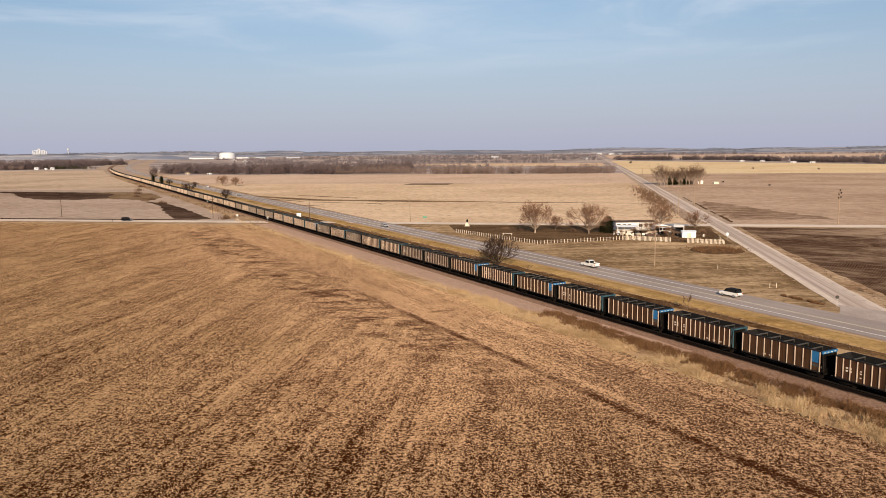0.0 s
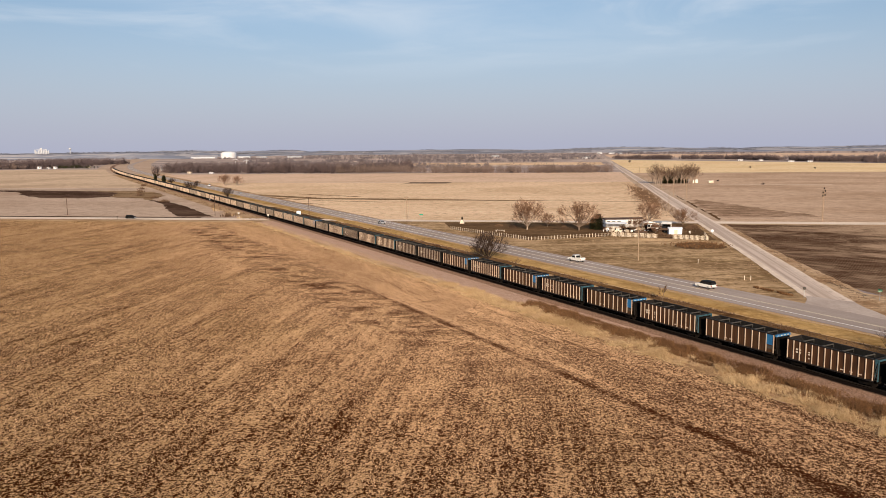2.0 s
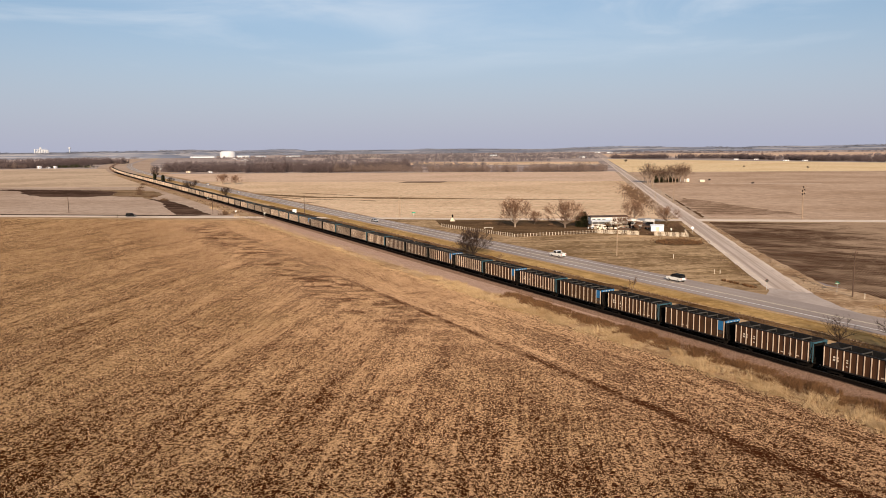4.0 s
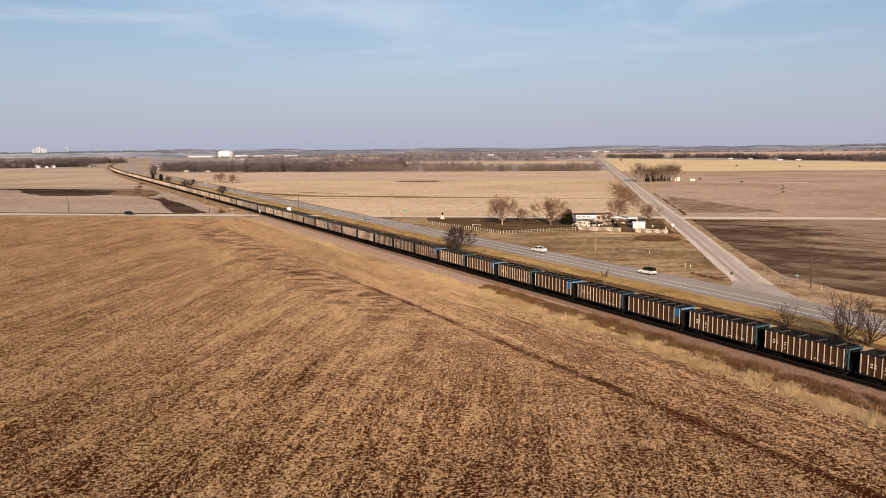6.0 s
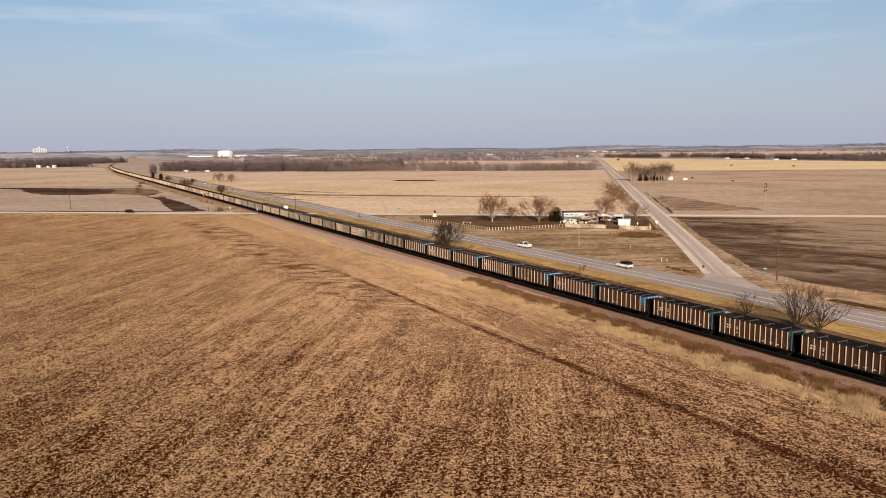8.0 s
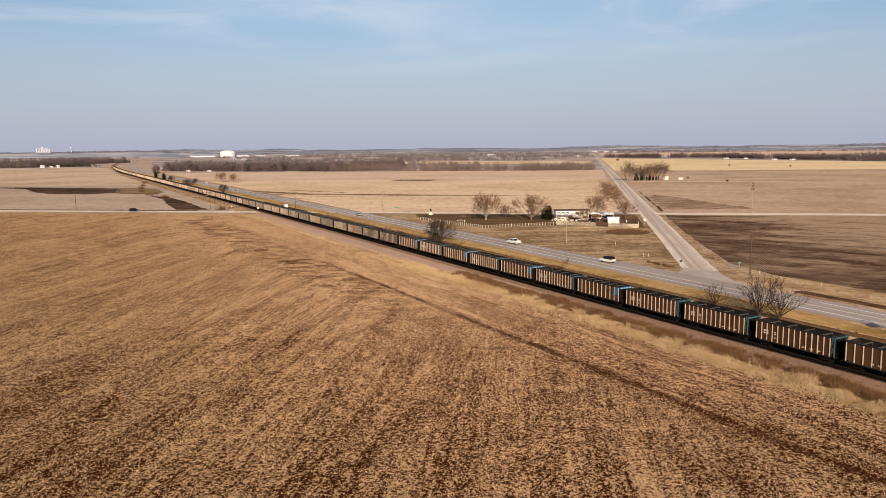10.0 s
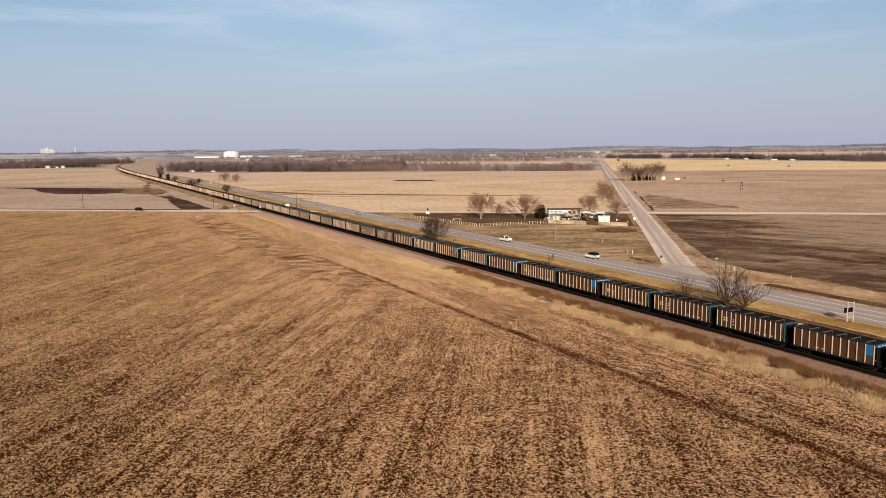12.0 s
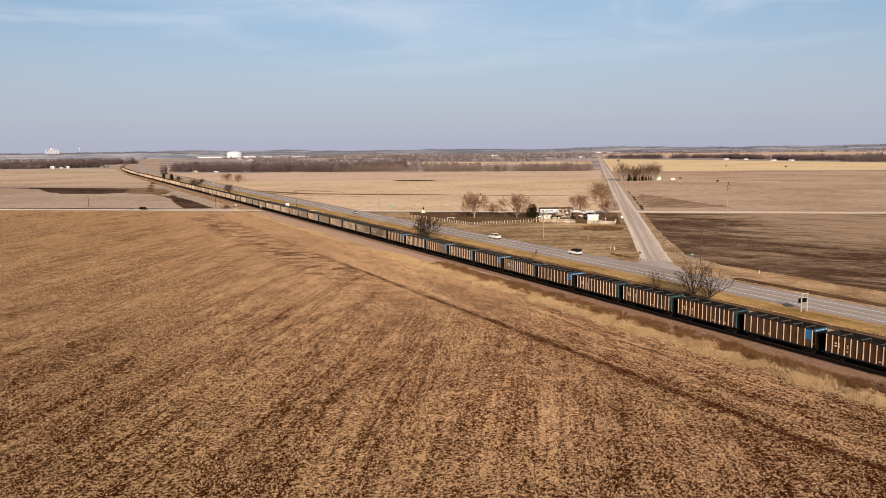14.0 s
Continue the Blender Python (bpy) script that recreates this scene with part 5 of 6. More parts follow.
corner_brush = np.stack([43.6 + 6.4 * gb.uniform(0, 1, 260), np.zeros(260), np.full(260, 0.06)], 1)
corner_brush[:, 1] = 173.2 - 1.6 * (corner_brush[:, 0] - 43.6) + gb.normal(0, 0.55, 260)
corner_brush = corner_brush[np.array([noise.noise(Vector((p[0] * 0.9, p[1] * 0.5, 4))) for p in corner_brush]) > -0.15]
tagged(new("corner_brush", spray(corner_brush, 0.55, 0.9, 8, M_WEED, "corner_brush", 0.05, 61)), "dark dead brush at the corner of the lot", "brush", kind="stuff")
heap = np.stack([gb.normal(42, 3.4, 700), gb.normal(246.5, 3.4, 700), np.full(700, 0.3)], 1)
tagged(new("weedy_growth", spray(heap, 0.75, 0.9, 8, M_WEED, "weedy_growth", 0.05, 68)), "dark dead weeds on the earth mound", "weeds", kind="stuff")


def woods_tree(seed, boughs=92, thick=1.0):
    """One bare tree for woods seen far off: a pale stem, limbs, and fine boughs that fill an uneven round crown."""
    r = random.Random(seed)
    tri = []
    mid, wide, deep = r.uniform(0.55, 0.66), r.uniform(0.2, 0.32), r.uniform(0.33, 0.42)
    lobes = [Vector((r.gauss(0, 0.5), r.gauss(0, 0.5), r.gauss(0.1, 0.4))).normalized() for _ in range(5)]
    for _ in range(boughs):
        d = (r.choice(lobes) + Vector((r.gauss(0, 0.6), r.gauss(0, 0.6), r.gauss(0, 0.6)))).normalized()
        q = Vector((d.x * wide, d.y * wide, mid + d.z * deep)) * r.uniform(0.6, 1.05)
        p = q - Vector((d.x * 0.1 + r.gauss(0, 0.05), d.y * 0.1 + r.gauss(0, 0.05), r.uniform(0.02, 0.16)))
        a = r.uniform(0, 6.28)
        w = Vector((math.cos(a), math.sin(a), r.uniform(-0.5, 0.5))) * r.uniform(0.010, 0.026) * thick
        tri += [p - w, p + w, q]
    for k in range(2):
        a = k * 1.57
        w = Vector((math.cos(a), math.sin(a), 0)) * 0.018
        tri += [-w, w, Vector((r.gauss(0, 0.03), r.gauss(0, 0.03), 0.8))]
    return np.array([tuple(v) for v in tri])


WOODS_KINDS = [woods_tree(90 + i, 112, 0.78) for i in range(9)]
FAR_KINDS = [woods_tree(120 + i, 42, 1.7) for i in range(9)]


def woods(name, pts, heights, material, label, seed=1, wide=1.0, kinds=WOODS_KINDS):
    g = np.random.default_rng(seed)
    out = []
    for (x, y), h in zip(pts, heights):
        t = kinds[g.integers(0, 9)]
        a = g.uniform(0, 6.28)
        c, s = math.cos(a), math.sin(a)
        k = h * wide * g.uniform(0.8, 1.3)
        out.append(np.stack([(t[:, 0] * c - t[:, 1] * s) * k + x, (t[:, 0] * s + t[:, 1] * c) * k + y, t[:, 2] * h], 1))
    v = np.concatenate(out)
    ob = new(name, raw_mesh(name, v, np.arange(len(v)).reshape(-1, 3), material))
    return tagged(ob, label, "woods", kind="stuff")


def belt(g, x0, y0, x1, y1, depth, count, h0, h1):
    """Tree places along a line, scattered over a depth, in uneven clumps."""
    t = np.sort(g.uniform(0, 1, count))
    keep = np.array([noise.noise(Vector((v * 9 + x0 * 0.01, y0 * 0.01, 1))) > -0.28 for v in t])
    t = t[keep]
    pts = np.stack([x0 + (x1 - x0) * t + g.normal(0, 4, len(t)), y0 + (y1 - y0) * t + g.uniform(0, depth, len(t))], 1)
    wave = np.array([0.5 + 0.5 * noise.noise(Vector((v * 13, x0 * 0.02, 5))) for v in t])
    return pts, (h0 + (h1 - h0) * (0.35 * wave + 0.65 * g.uniform(0, 1, len(t)) ** 2.2))


g = np.random.default_rng(12)
for name, line, count, hs, mat, label in (
    ("woods_north", ((-640, 1040, -470, 985, 60), (-470, 985, -330, 965, 90), (-330, 990, -240, 1040, 60)), 520, (6, 21), M_WOODS, "bare grey-brown woods at the far edge of the fields"),
    ("woods_creek", ((-350, 975, -250, 1000, 45), (-250, 972, -90, 945, 45), (-90, 945, 35, 950, 45)), 330, (4, 16), M_WOODS_PALE, "bare trees along a creek"),
    ("woods_west", ((-1500, 1330, -1110, 1290, 60), (-1130, 1300, -1015, 1370, 70), (-1330, 1480, -1130, 1600, 50), (-1330, 1700, -1150, 1730, 40)), 400, (7, 23), M_WOODS, "bare woods round distant houses"),
    ("woods_east", ((80, 1880, 330, 1760, 40), (330, 1760, 420, 1490, 40), (415, 1480, 560, 1400, 60), (400, 1345, 900, 1200, 60)), 760, (6, 15.5), M_WOODS, "belt of bare trees beyond the golden field"),
):
    pts, hts = zip(*[belt(g, *seg, count, *hs) for seg in line])
    woods(name, np.concatenate(pts), np.concatenate(hts), mat, label, 3, 1.3)

dark_pts, dark_h = belt(g, -1078, 1350, -950, 1322, 22, 90, 4, 10)
woods("woods_evergreen", dark_pts, dark_h, M_NEEDLE, "dark evergreens round distant white houses", 5, 2.0, FAR_KINDS)
mixed_pts, mixed_h = belt(g, -1480, 1318, -1085, 1300, 30, 200, 6, 15)
woods("woods_mixed", mixed_pts, mixed_h, M_WOODS_PALE, "paler bare trees in front of the far woods", 6, 1.3)

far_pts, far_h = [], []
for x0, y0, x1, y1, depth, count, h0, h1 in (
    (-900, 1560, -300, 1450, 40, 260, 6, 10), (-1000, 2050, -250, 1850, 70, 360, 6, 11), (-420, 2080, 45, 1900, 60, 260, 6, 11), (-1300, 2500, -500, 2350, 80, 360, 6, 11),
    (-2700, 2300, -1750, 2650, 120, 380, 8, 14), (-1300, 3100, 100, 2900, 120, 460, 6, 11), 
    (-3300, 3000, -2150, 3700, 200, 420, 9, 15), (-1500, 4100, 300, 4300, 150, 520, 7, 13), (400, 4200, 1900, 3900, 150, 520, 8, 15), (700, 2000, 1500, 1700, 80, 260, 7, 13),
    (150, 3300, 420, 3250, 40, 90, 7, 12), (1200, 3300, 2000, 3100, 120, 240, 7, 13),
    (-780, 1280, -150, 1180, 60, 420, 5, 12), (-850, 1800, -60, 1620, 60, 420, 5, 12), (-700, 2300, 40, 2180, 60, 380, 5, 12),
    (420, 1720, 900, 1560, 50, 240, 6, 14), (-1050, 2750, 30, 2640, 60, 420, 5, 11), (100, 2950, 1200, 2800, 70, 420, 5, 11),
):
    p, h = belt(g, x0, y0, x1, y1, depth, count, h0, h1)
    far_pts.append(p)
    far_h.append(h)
woods("woods_far", np.concatenate(far_pts), np.concatenate(far_h), M_FAR_WOODS, "bands of distant bare woods along the horizon, tinted for haze", 9, 2.2, FAR_KINDS)


# ---- low hills on the skyline ----
def ridge_height(t, h, seed):
    e = min(1, 7 * t, 7 * (1 - t))
    return h * e * (0.82 + 0.26 * noise.noise(Vector((t * 6, seed, 0))) + 0.10 * noise.noise(Vector((t * 23, seed, 4))))


def ridge(name, x0, y0, x1, y1, h, seed, deep=200):
    n, rows = 120, 5
    grid = []
    for i in range(n):
        t = i / (n - 1)
        for j in range(rows):
            z = -1 + ridge_height(t, h, seed) * math.sin(math.pi * j / (rows - 1))
            grid.append((x0 + (x1 - x0) * t, y0 + (y1 - y0) * t + deep * j, z))
    f = np.array([(a * rows + b, a * rows + b + 1, (a + 1) * rows + b + 1, (a + 1) * rows + b) for a in range(n - 1) for b in range(rows - 1)])
    return tagged(new(name, raw_mesh(name, np.array(grid), f, M_RIDGE)), "low farmed hills on the skyline, tinted for haze", "hills", kind="structure")


def ridge_woods(x0, y0, x1, y1, h, seed, deep, count):
    """Long uneven bands of bare trees over the near slope and along the crest of a ridge."""
    gr = np.random.default_rng(seed)
    out = []
    for row, share in ((0.25, 1.0), (0.7, 0.8), (1.2, 0.9), (1.8, 0.6)):
        for t in gr.uniform(0.02, 0.98, int(count * share)):
            if noise.noise(Vector((t * 11, row * 7, seed))) < -0.08:
                continue
            j = row + gr.normal(0, 0.05)
            z = -2.0 + ridge_height(t, h, seed) * math.sin(math.pi * j / 4)
            k, up = FAR_KINDS[gr.integers(0, 9)], gr.uniform(3.5, 7.0)
            out.append(k * np.array([[up * 4.2, up * 4.2, up]]) + np.array([[x0 + (x1 - x0) * t, y0 + (y1 - y0) * t + deep * j, z]]))
    v = np.concatenate(out)
    return tagged(new("woods_ridge", raw_mesh("woods_ridge", v, np.arange(len(v)).reshape(-1, 3), M_RIDGE_WOODS)), "bands of bare trees on the far hills, haze-tinted grey-blue", "woods", kind="stuff")


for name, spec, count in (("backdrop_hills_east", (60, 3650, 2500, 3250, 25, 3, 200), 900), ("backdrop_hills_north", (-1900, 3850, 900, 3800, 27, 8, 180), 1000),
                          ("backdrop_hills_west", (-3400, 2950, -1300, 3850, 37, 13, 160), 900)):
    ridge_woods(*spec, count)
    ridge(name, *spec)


# ---- poles, signs, fences ----
def utility_pole(x, y, h, turn=0.0, arms=1, material=M_POLE, label="weathered wooden utility pole with a crossarm", z=0.0):
    t = thing("utility_pole", label, "utility pole", "", pose(x, y, z, 0, 0, turn))
    part("shaft", Shape().tube((0, 0, -0.3), (0, 0, h), 0.17, 0.11, 8), material, t)
    for i in range(arms):
        zz = h - 0.45 - 1.3 * i
        part("crossarm", Shape().box(-1.2, 1.2, -0.06, 0.06, zz, zz + 0.13), material, t)
        for dx in (-1.1, -0.5, 0.5, 1.1):
            part("insulator", Shape().tube((dx, 0, zz + 0.13), (dx, 0, zz + 0.33), 0.05, 0.035, 6), M_CERAMIC, t)
    return t


utility_pole(20.4, 211.9, 10.1, 50, 1, label="pale wooden utility pole in the roadside lot")
far_pole = utility_pole(104.6, 334.5, 14.6, 0, 3, M_POLE, "tall pole with three dark crossarm groups at a field edge")
for dx, z in ((0.42, 12.6), (-0.42, 12.0), (0.42, 10.9), (-0.42, 10.6), (0.0, 13.7)):
    part("transformer", Shape().tube((dx, -0.34, z), (dx, -0.34, z + 0.7), 0.22, 0.22, 10), M_BLACK_IRON, far_pole, "dark transformer can")
part("sleeve", Shape().tube((0, 0, -0.2), (0, 0, 9.6), 0.20, 0.17, 10), M_POLE, far_pole, "pale lower shaft")
utility_pole(67.8, 155.7, 9.9, 50, 1, M_POLE_DARK, "dark utility pole at the highway junction")
utility_pole(-128.0, 341.9, 9.8, 0, 1, M_POLE_DARK, "dark utility pole at the railway crossing")
utility_pole(-76.2, 331.6, 10.5, 0, 1)
utility_pole(-261.9, 342.6, 9.6, 0, 1, M_POLE_DARK, "dark utility pole along the gravel road")
utility_pole(-177.8, 341.7, 9.7, 0, 1, M_POLE_DARK, "dark utility pole along the gravel road")
for y, h in ((438.7, 12), (501, 10.5), (580, 10.5), (700, 10.5), (820, 10.5)):
    utility_pole(62.0, y, h, 90, 1, M_POLE, "utility pole along the gravel road")
utility_pole(45.5, 372, 10, 90, 1)


def sign_post(x, y, h, turn, face, face_label, label, name="road_sign", material=M_GALV):
    """face: a list of shapes with their materials, in the local plane y = 0, facing -y."""
    t = thing(name, label, "road sign", "", pose(x, y, 0, 0, 0, turn))
    part("post", Shape().box(-0.04, 0.04, 0.0, 0.06, -0.2, h), material, t)
    for nm, shape, mat in face:
        part(nm, shape, mat, t, face_label)
    return t


def plate(outline, y0=-0.02, y1=-0.005):
    return Shape().prism(outline, y0, y1)


octagon = [(0.38 * math.cos(math.pi / 8 + i * math.pi / 4), 2.2 + 0.38 * math.sin(math.pi / 8 + i * math.pi / 4)) for i in range(8)]
stop = sign_post(51.6, 161.6, 2.5, 180, [("plate", plate(octagon), M_RED_SIGN), ("plate_back", plate(octagon, 0.065, 0.075), M_BRACE)], "",
                 "stop sign seen from its pale metal back")
diamond = [(0, 1.25), (0.62, 1.87), (0, 2.49), (-0.62, 1.87)]
sign_post(50.9, 276.9, 2.4, 0, [("plate", plate(diamond), M_STEEL_WHITE)], "", "pale diamond-shaped road sign by the gravel road")
green = sign_post(66.2, 160.7, 2.4, 20, [("name_plate", plate([(-0.6, 1.95), (0.6, 1.95), (0.6, 2.2), (-0.6, 2.2)]), M_GREEN_SIGN)], "green plate with a pale bar",
                  "green street-name sign at the junction")
part("bar", plate([(-0.45, 2.03), (0.45, 2.03), (0.45, 2.12), (-0.45, 2.12)], -0.03, -0.021), M_MARK, green)
part("cross_plate", Shape().box(-0.012, 0.012, -0.5, 0.6, 2.25, 2.48), M_GREEN_SIGN, green)

sign_post(-70.4, 336.5, 2.2, 10, [("name_plate", plate([(-0.9, 1.5), (0.9, 1.5), (0.9, 2.1), (-0.9, 2.1)]), M_GREEN_SIGN)], "", "green road sign beside the highway")

# two-legged highway sign with a dark face
two = thing("highway_sign", "two-legged highway sign with a dark face and ladder-like posts", "road sign", "", pose(79.4, 94.8, 0, 0, 0, 34))
for x in (-0.8, 0.8):
    part("leg", Shape().box(x - 0.08, x + 0.08, -0.07, 0.07, -0.2, 3.9), M_SIGN_LEG, two)
for z in (0.9, 1.8, 2.9, 3.7):
    part("rail", Shape().box(-0.85, 0.85, 0.07, 0.13, z, z + 0.1), M_SIGN_LEG, two)
part("face", Shape().box(-1.5, 0.75, 0.13, 0.17, 1.95, 2.85), M_BLACK_IRON, two, "dark sign face")


def marker(x, y, h=1.15, w=0.055, label="short white marker post in the grass"):
    t = thing("marker_post", label, "post", "marker posts", pose(x, y, 0))
    part("post", Shape().box(-w, w, -w * 0.5, w * 0.5, -0.2, h), M_CREAM, t)
    part("cap", Shape().box(-w * 1.15, w * 1.15, -w * 0.65, w * 0.65, h, h + 0.06), M_WHITE, t)
    return t


for x, y in ((43.6, 182.6), (45.0, 182.4), (69.6, 153.8), (80.2, 139.7), (36.5, 209.0), (-158.5, 329.0)):
    marker(x, y)
g = np.random.default_rng(31)
pale = np.stack([g.uniform(78, 84, 60), g.uniform(136, 142, 60), np.full(60, 0.05)], 1)
tagged(new("pale_grass_clump", spray(pale, 0.3, 0.9, 7, M_GRASS, "pale_grass_clump", 0.035, 4)), "clump of pale dry grass and litter", "grass", kind="stuff")


def cross_buck(x, y, turn):
    t = thing("crossing_sign", "white crossbuck sign at the railway crossing", "road sign", "railway crossing signs", pose(x, y, 0, 0, 0, turn))
    part("mast", Shape().tube((0, 0, -0.2), (0, 0, 3.0), 0.06, 0.06, 8), M_GALV, t)
    for a in (45, -45):
        m = pose(0, -0.08 - 0.01 * (a > 0), 2.55, 0, a, 0)
        part("blade", Shape().box(-0.6, 0.6, -0.01, 0.01, -0.11, 0.11, m), M_WHITE, t)
    return t


cross_buck(-160.2, 331.8, 0)
cross_buck(-140.5, 321.6, 180)

cabinet = thing("signal_cabinet", "white metal railway signal cabinet beside the crossing", "cabinet", "", pose(-133.3, 341.5, 0, 0, 0, 38.5))
part("body", Shape().box(-0.9, 0.9, -0.8, 0.8, 0.25, 2.7), M_STEEL_WHITE, cabinet)
part("roof", Shape().prism([(-1.0, 2.7), (1.0, 2.7), (1.0, 2.78), (0, 2.95), (-1.0, 2.78)], -0.9, 0.9), M_STEEL_WHITE, cabinet)
part("door", Shape().box(-0.45, 0.45, -0.83, -0.802, 0.4, 2.4), M_WHITE, cabinet)
part("base", Shape().box(-0.95, 0.95, -0.85, 0.85, -0.1, 0.25), M_GALV, cabinet)
box2 = thing("signal_box", "small pale railway equipment box", "cabinet", "", pose(-238, 452, 0, 0, 0, 38.5))
part("body", Shape().box(-0.9, 0.9, -0.9, 0.9, 0, 2.6), M_STEEL_WHITE, box2)
part("roof", Shape().prism([(-1.0, 2.6), (1.0, 2.6), (0, 2.85)], -1.0, 1.0), M_GALV, box2)


def fence(name, pts, gap, h, label, board=0.13, rails=2):
    """Posts with rails between them, each a part."""
    t = thing(name, label, "fence")
    post = Shape().box(-board * 0.55, board * 0.55, -0.05, 0.05, -0.2, h).mesh("post", M_CREAM)
    for (x0, y0), (x1, y1) in zip(pts, pts[1:]):
        length = math.hypot(x1 - x0, y1 - y0)
        turn = math.degrees(math.atan2(y1 - y0, x1 - x0))
        n = max(1, round(length / gap))
        for i in range(n):
            o = new("post", post)
            o.parent = t
            f = i / n
            o.matrix_basis = pose(x0 + (x1 - x0) * f, y0 + (y1 - y0) * f, 0.04 * math.sin(i * 5.1), 0, 1.5 * math.sin(i * 3.3), turn)
        for k in range(rails):
            z = h * (0.35 + 0.45 * k)
            o = part("rail", Shape().box(0, length, -0.03, 0.03, z, z + 0.07), M_POLE, t)
            o.matrix_basis = pose(x0, y0, 0, 0, 0, turn)
    return t


fence("paling_fence", [(-48.0, 290.0), (-14.3, 256.6)], 1.35, 1.45, "white fence of upright boards round the farmyard", 0.13)
fence("rail_fence", [(-14.3, 256.6), (14.8, 272.0)], 1.25, 1.35, "weathered white post-and-rail fence", 0.12, 2)
fence("board_fence", [(14.8, 272.0), (31, 267.5)], 0.42, 1.6, "weathered white board fence in front of the house", 0.15, 2)
fence("board_fence", [(36, 266.0), (47.5, 262.5)], 0.42, 1.6, "weathered white board fence beside the shed", 0.15, 2)
fence("side_fence", [(47.5, 262.5), (48.5, 281.0)], 2.6, 1.3, "old weathered post-and-rail fence", 0.1, 2)


# ---- the farmyard ----
def window(parent, x, y, z, w, h, facing=-1):
    a, b = sorted((y, y + facing * 0.05))
    fr = part("window", Shape().box(x - w / 2 - 0.08, x + w / 2 + 0.08, a, b, z - 0.08, z + h + 0.08), M_WHITE, parent, "white-framed window")
    a, b = sorted((y + facing * 0.052, y + facing * 0.07))
    part("pane", Shape().box(x - w / 2, x - 0.03, a, b, z, z + h), M_GLASS, fr)
    part("pane", Shape().box(x + 0.03, x + w / 2, a, b, z, z + h), M_GLASS, fr)


home = thing("mobile_home", "long white mobile home with a low dark roof", "house", "", pose(20.4, 304.0, 0, 0, 0, 12))
part("wall", Shape().box(-7.6, 7.6, -2.6, 2.6, 0.5, 3.45), M_WHITE, home)
part("skirting", Shape().box(-7.5, 7.5, -2.5, 2.5, -0.1, 0.5), M_POLE, home)
part("roof", Shape().prism([(-2.95, 3.45), (2.95, 3.45), (2.95, 3.55), (0, 4.05), (-2.95, 3.55)], -7.9, 7.9, Matrix.Rotation(radians(90), 4, "Z")), M_ROOF, home, "dark shingled low gable roof")
for x in (-6.4, -4.3, -2.2, 2.2, 4.3, 6.4):
    window(home, x, -2.6, 1.7, 1.3, 1.2)
dr = part("door", Shape().box(-0.45, 0.45, -2.66, -2.6, 0.55, 2.55), M_CREAM, home)
part("handle", Shape().tube((0.32, -2.7, 1.5), (0.32, -2.66, 1.5), 0.04, 0.04, 6), M_GALV, dr)
part("step", Shape().box(-0.8, 0.8, -3.6, -2.62, -0.1, 0.5), M_GALV, home)
porch = thing("porch", "white lean-to porch with open front beside the house", "porch", "", pose(17.6, 298.0, 0, 0, 0, 12))
part("roof", Shape().prism([(-1.6, 2.1), (1.6, 2.5), (1.6, 2.6), (-1.6, 2.2)], -4.2, 4.2, Matrix.Rotation(radians(90), 4, "Z")), M_STEEL_WHITE, porch)
for x in (-4.0, -1.4, 1.4, 4.0):
    part("post", Shape().box(x - 0.08, x + 0.08, -1.5, -1.34, -0.1, 2.15), M_WHITE, porch)
for i in range(28):
    x = -4.0 + 8.0 * i / 27
    part("baluster", Shape().box(x - 0.06, x + 0.06, -1.46, -1.41, 0.1, 1.0), M_WHITE, porch)
part("handrail", Shape().box(-4.05, 4.05, -1.49, -1.38, 1.0, 1.08), M_WHITE, porch)
part("deck", Shape().box(-4.1, 4.1, -1.5, 1.6, -0.1, 0.1), M_CREAM, porch)


def shed(x, y, w, d, h, rise, turn, wall, roof, label, name="shed"):
    t = thing(name, label, "shed", "", pose(x, y, 0, 0, 0, turn))
    part("wall", Shape().box(-w / 2, w / 2, -d / 2, d / 2, -0.1, h), wall, t)
    part("roof", Shape().prism([(-d / 2 - 0.15, h), (d / 2 + 0.15, h), (d / 2 + 0.15, h + 0.08), (0, h + rise), (-d / 2 - 0.15, h + 0.08)], -w / 2 - 0.2, w / 2 + 0.2, Matrix.Rotation(radians(90), 4, "Z")), roof, t)
    part("door", Shape().box(-0.7, 0.7, -d / 2 - 0.04, -d / 2 - 0.002, 0, h * 0.82), M_CREAM, t)
    return t


shed(38.3, 281.2, 4.7, 3.4, 2.2, 0.5, 2, M_STEEL_WHITE, M_STEEL_WHITE, "small white metal shed inside the fence")
shed(35.2, 303.0, 5.0, 4.0, 2.1, 0.8, 10, M_CREAM, M_GALV, "old white outbuilding with a pale roof")
shed(99.9, 680, 4.0, 4.0, 2.0, 1.2, 0, M_WHITE, M_WHITE, "white farm building at the grove")
shed(93.5, 684, 3.5, 3.5, 2.2, 1.0, 0, M_WHITE, M_STEEL_WHITE, "small white farm building at the grove")
shed(113, 680, 4.0, 3.0, 1.7, 0.4, 0, M_CREAM, M_CREAM, "low cream shed in the field")

# white pyramid plinth with a dark lantern on top, by the fence corner
orn = thing("yard_ornament", "white pyramid-shaped plinth with a dark figure-like finial", "ornament", "", pose(-47.3, 313.9, 0))
part("plinth", Shape().prism([(-1.05, -0.1), (1.05, -0.1), (0.9, 0.45), (0.32, 1.75), (-0.32, 1.75), (-0.9, 0.45)], -0.7, 0.7), M_CREAM, orn)
part("finial", Shape().tube((0, 0, 1.75), (0, 0, 2.5), 0.40, 0.32, 8).tube((0, 0, 2.5), (0, 0, 3.2), 0.44, 0.08, 8), M_BLACK_IRON, orn)
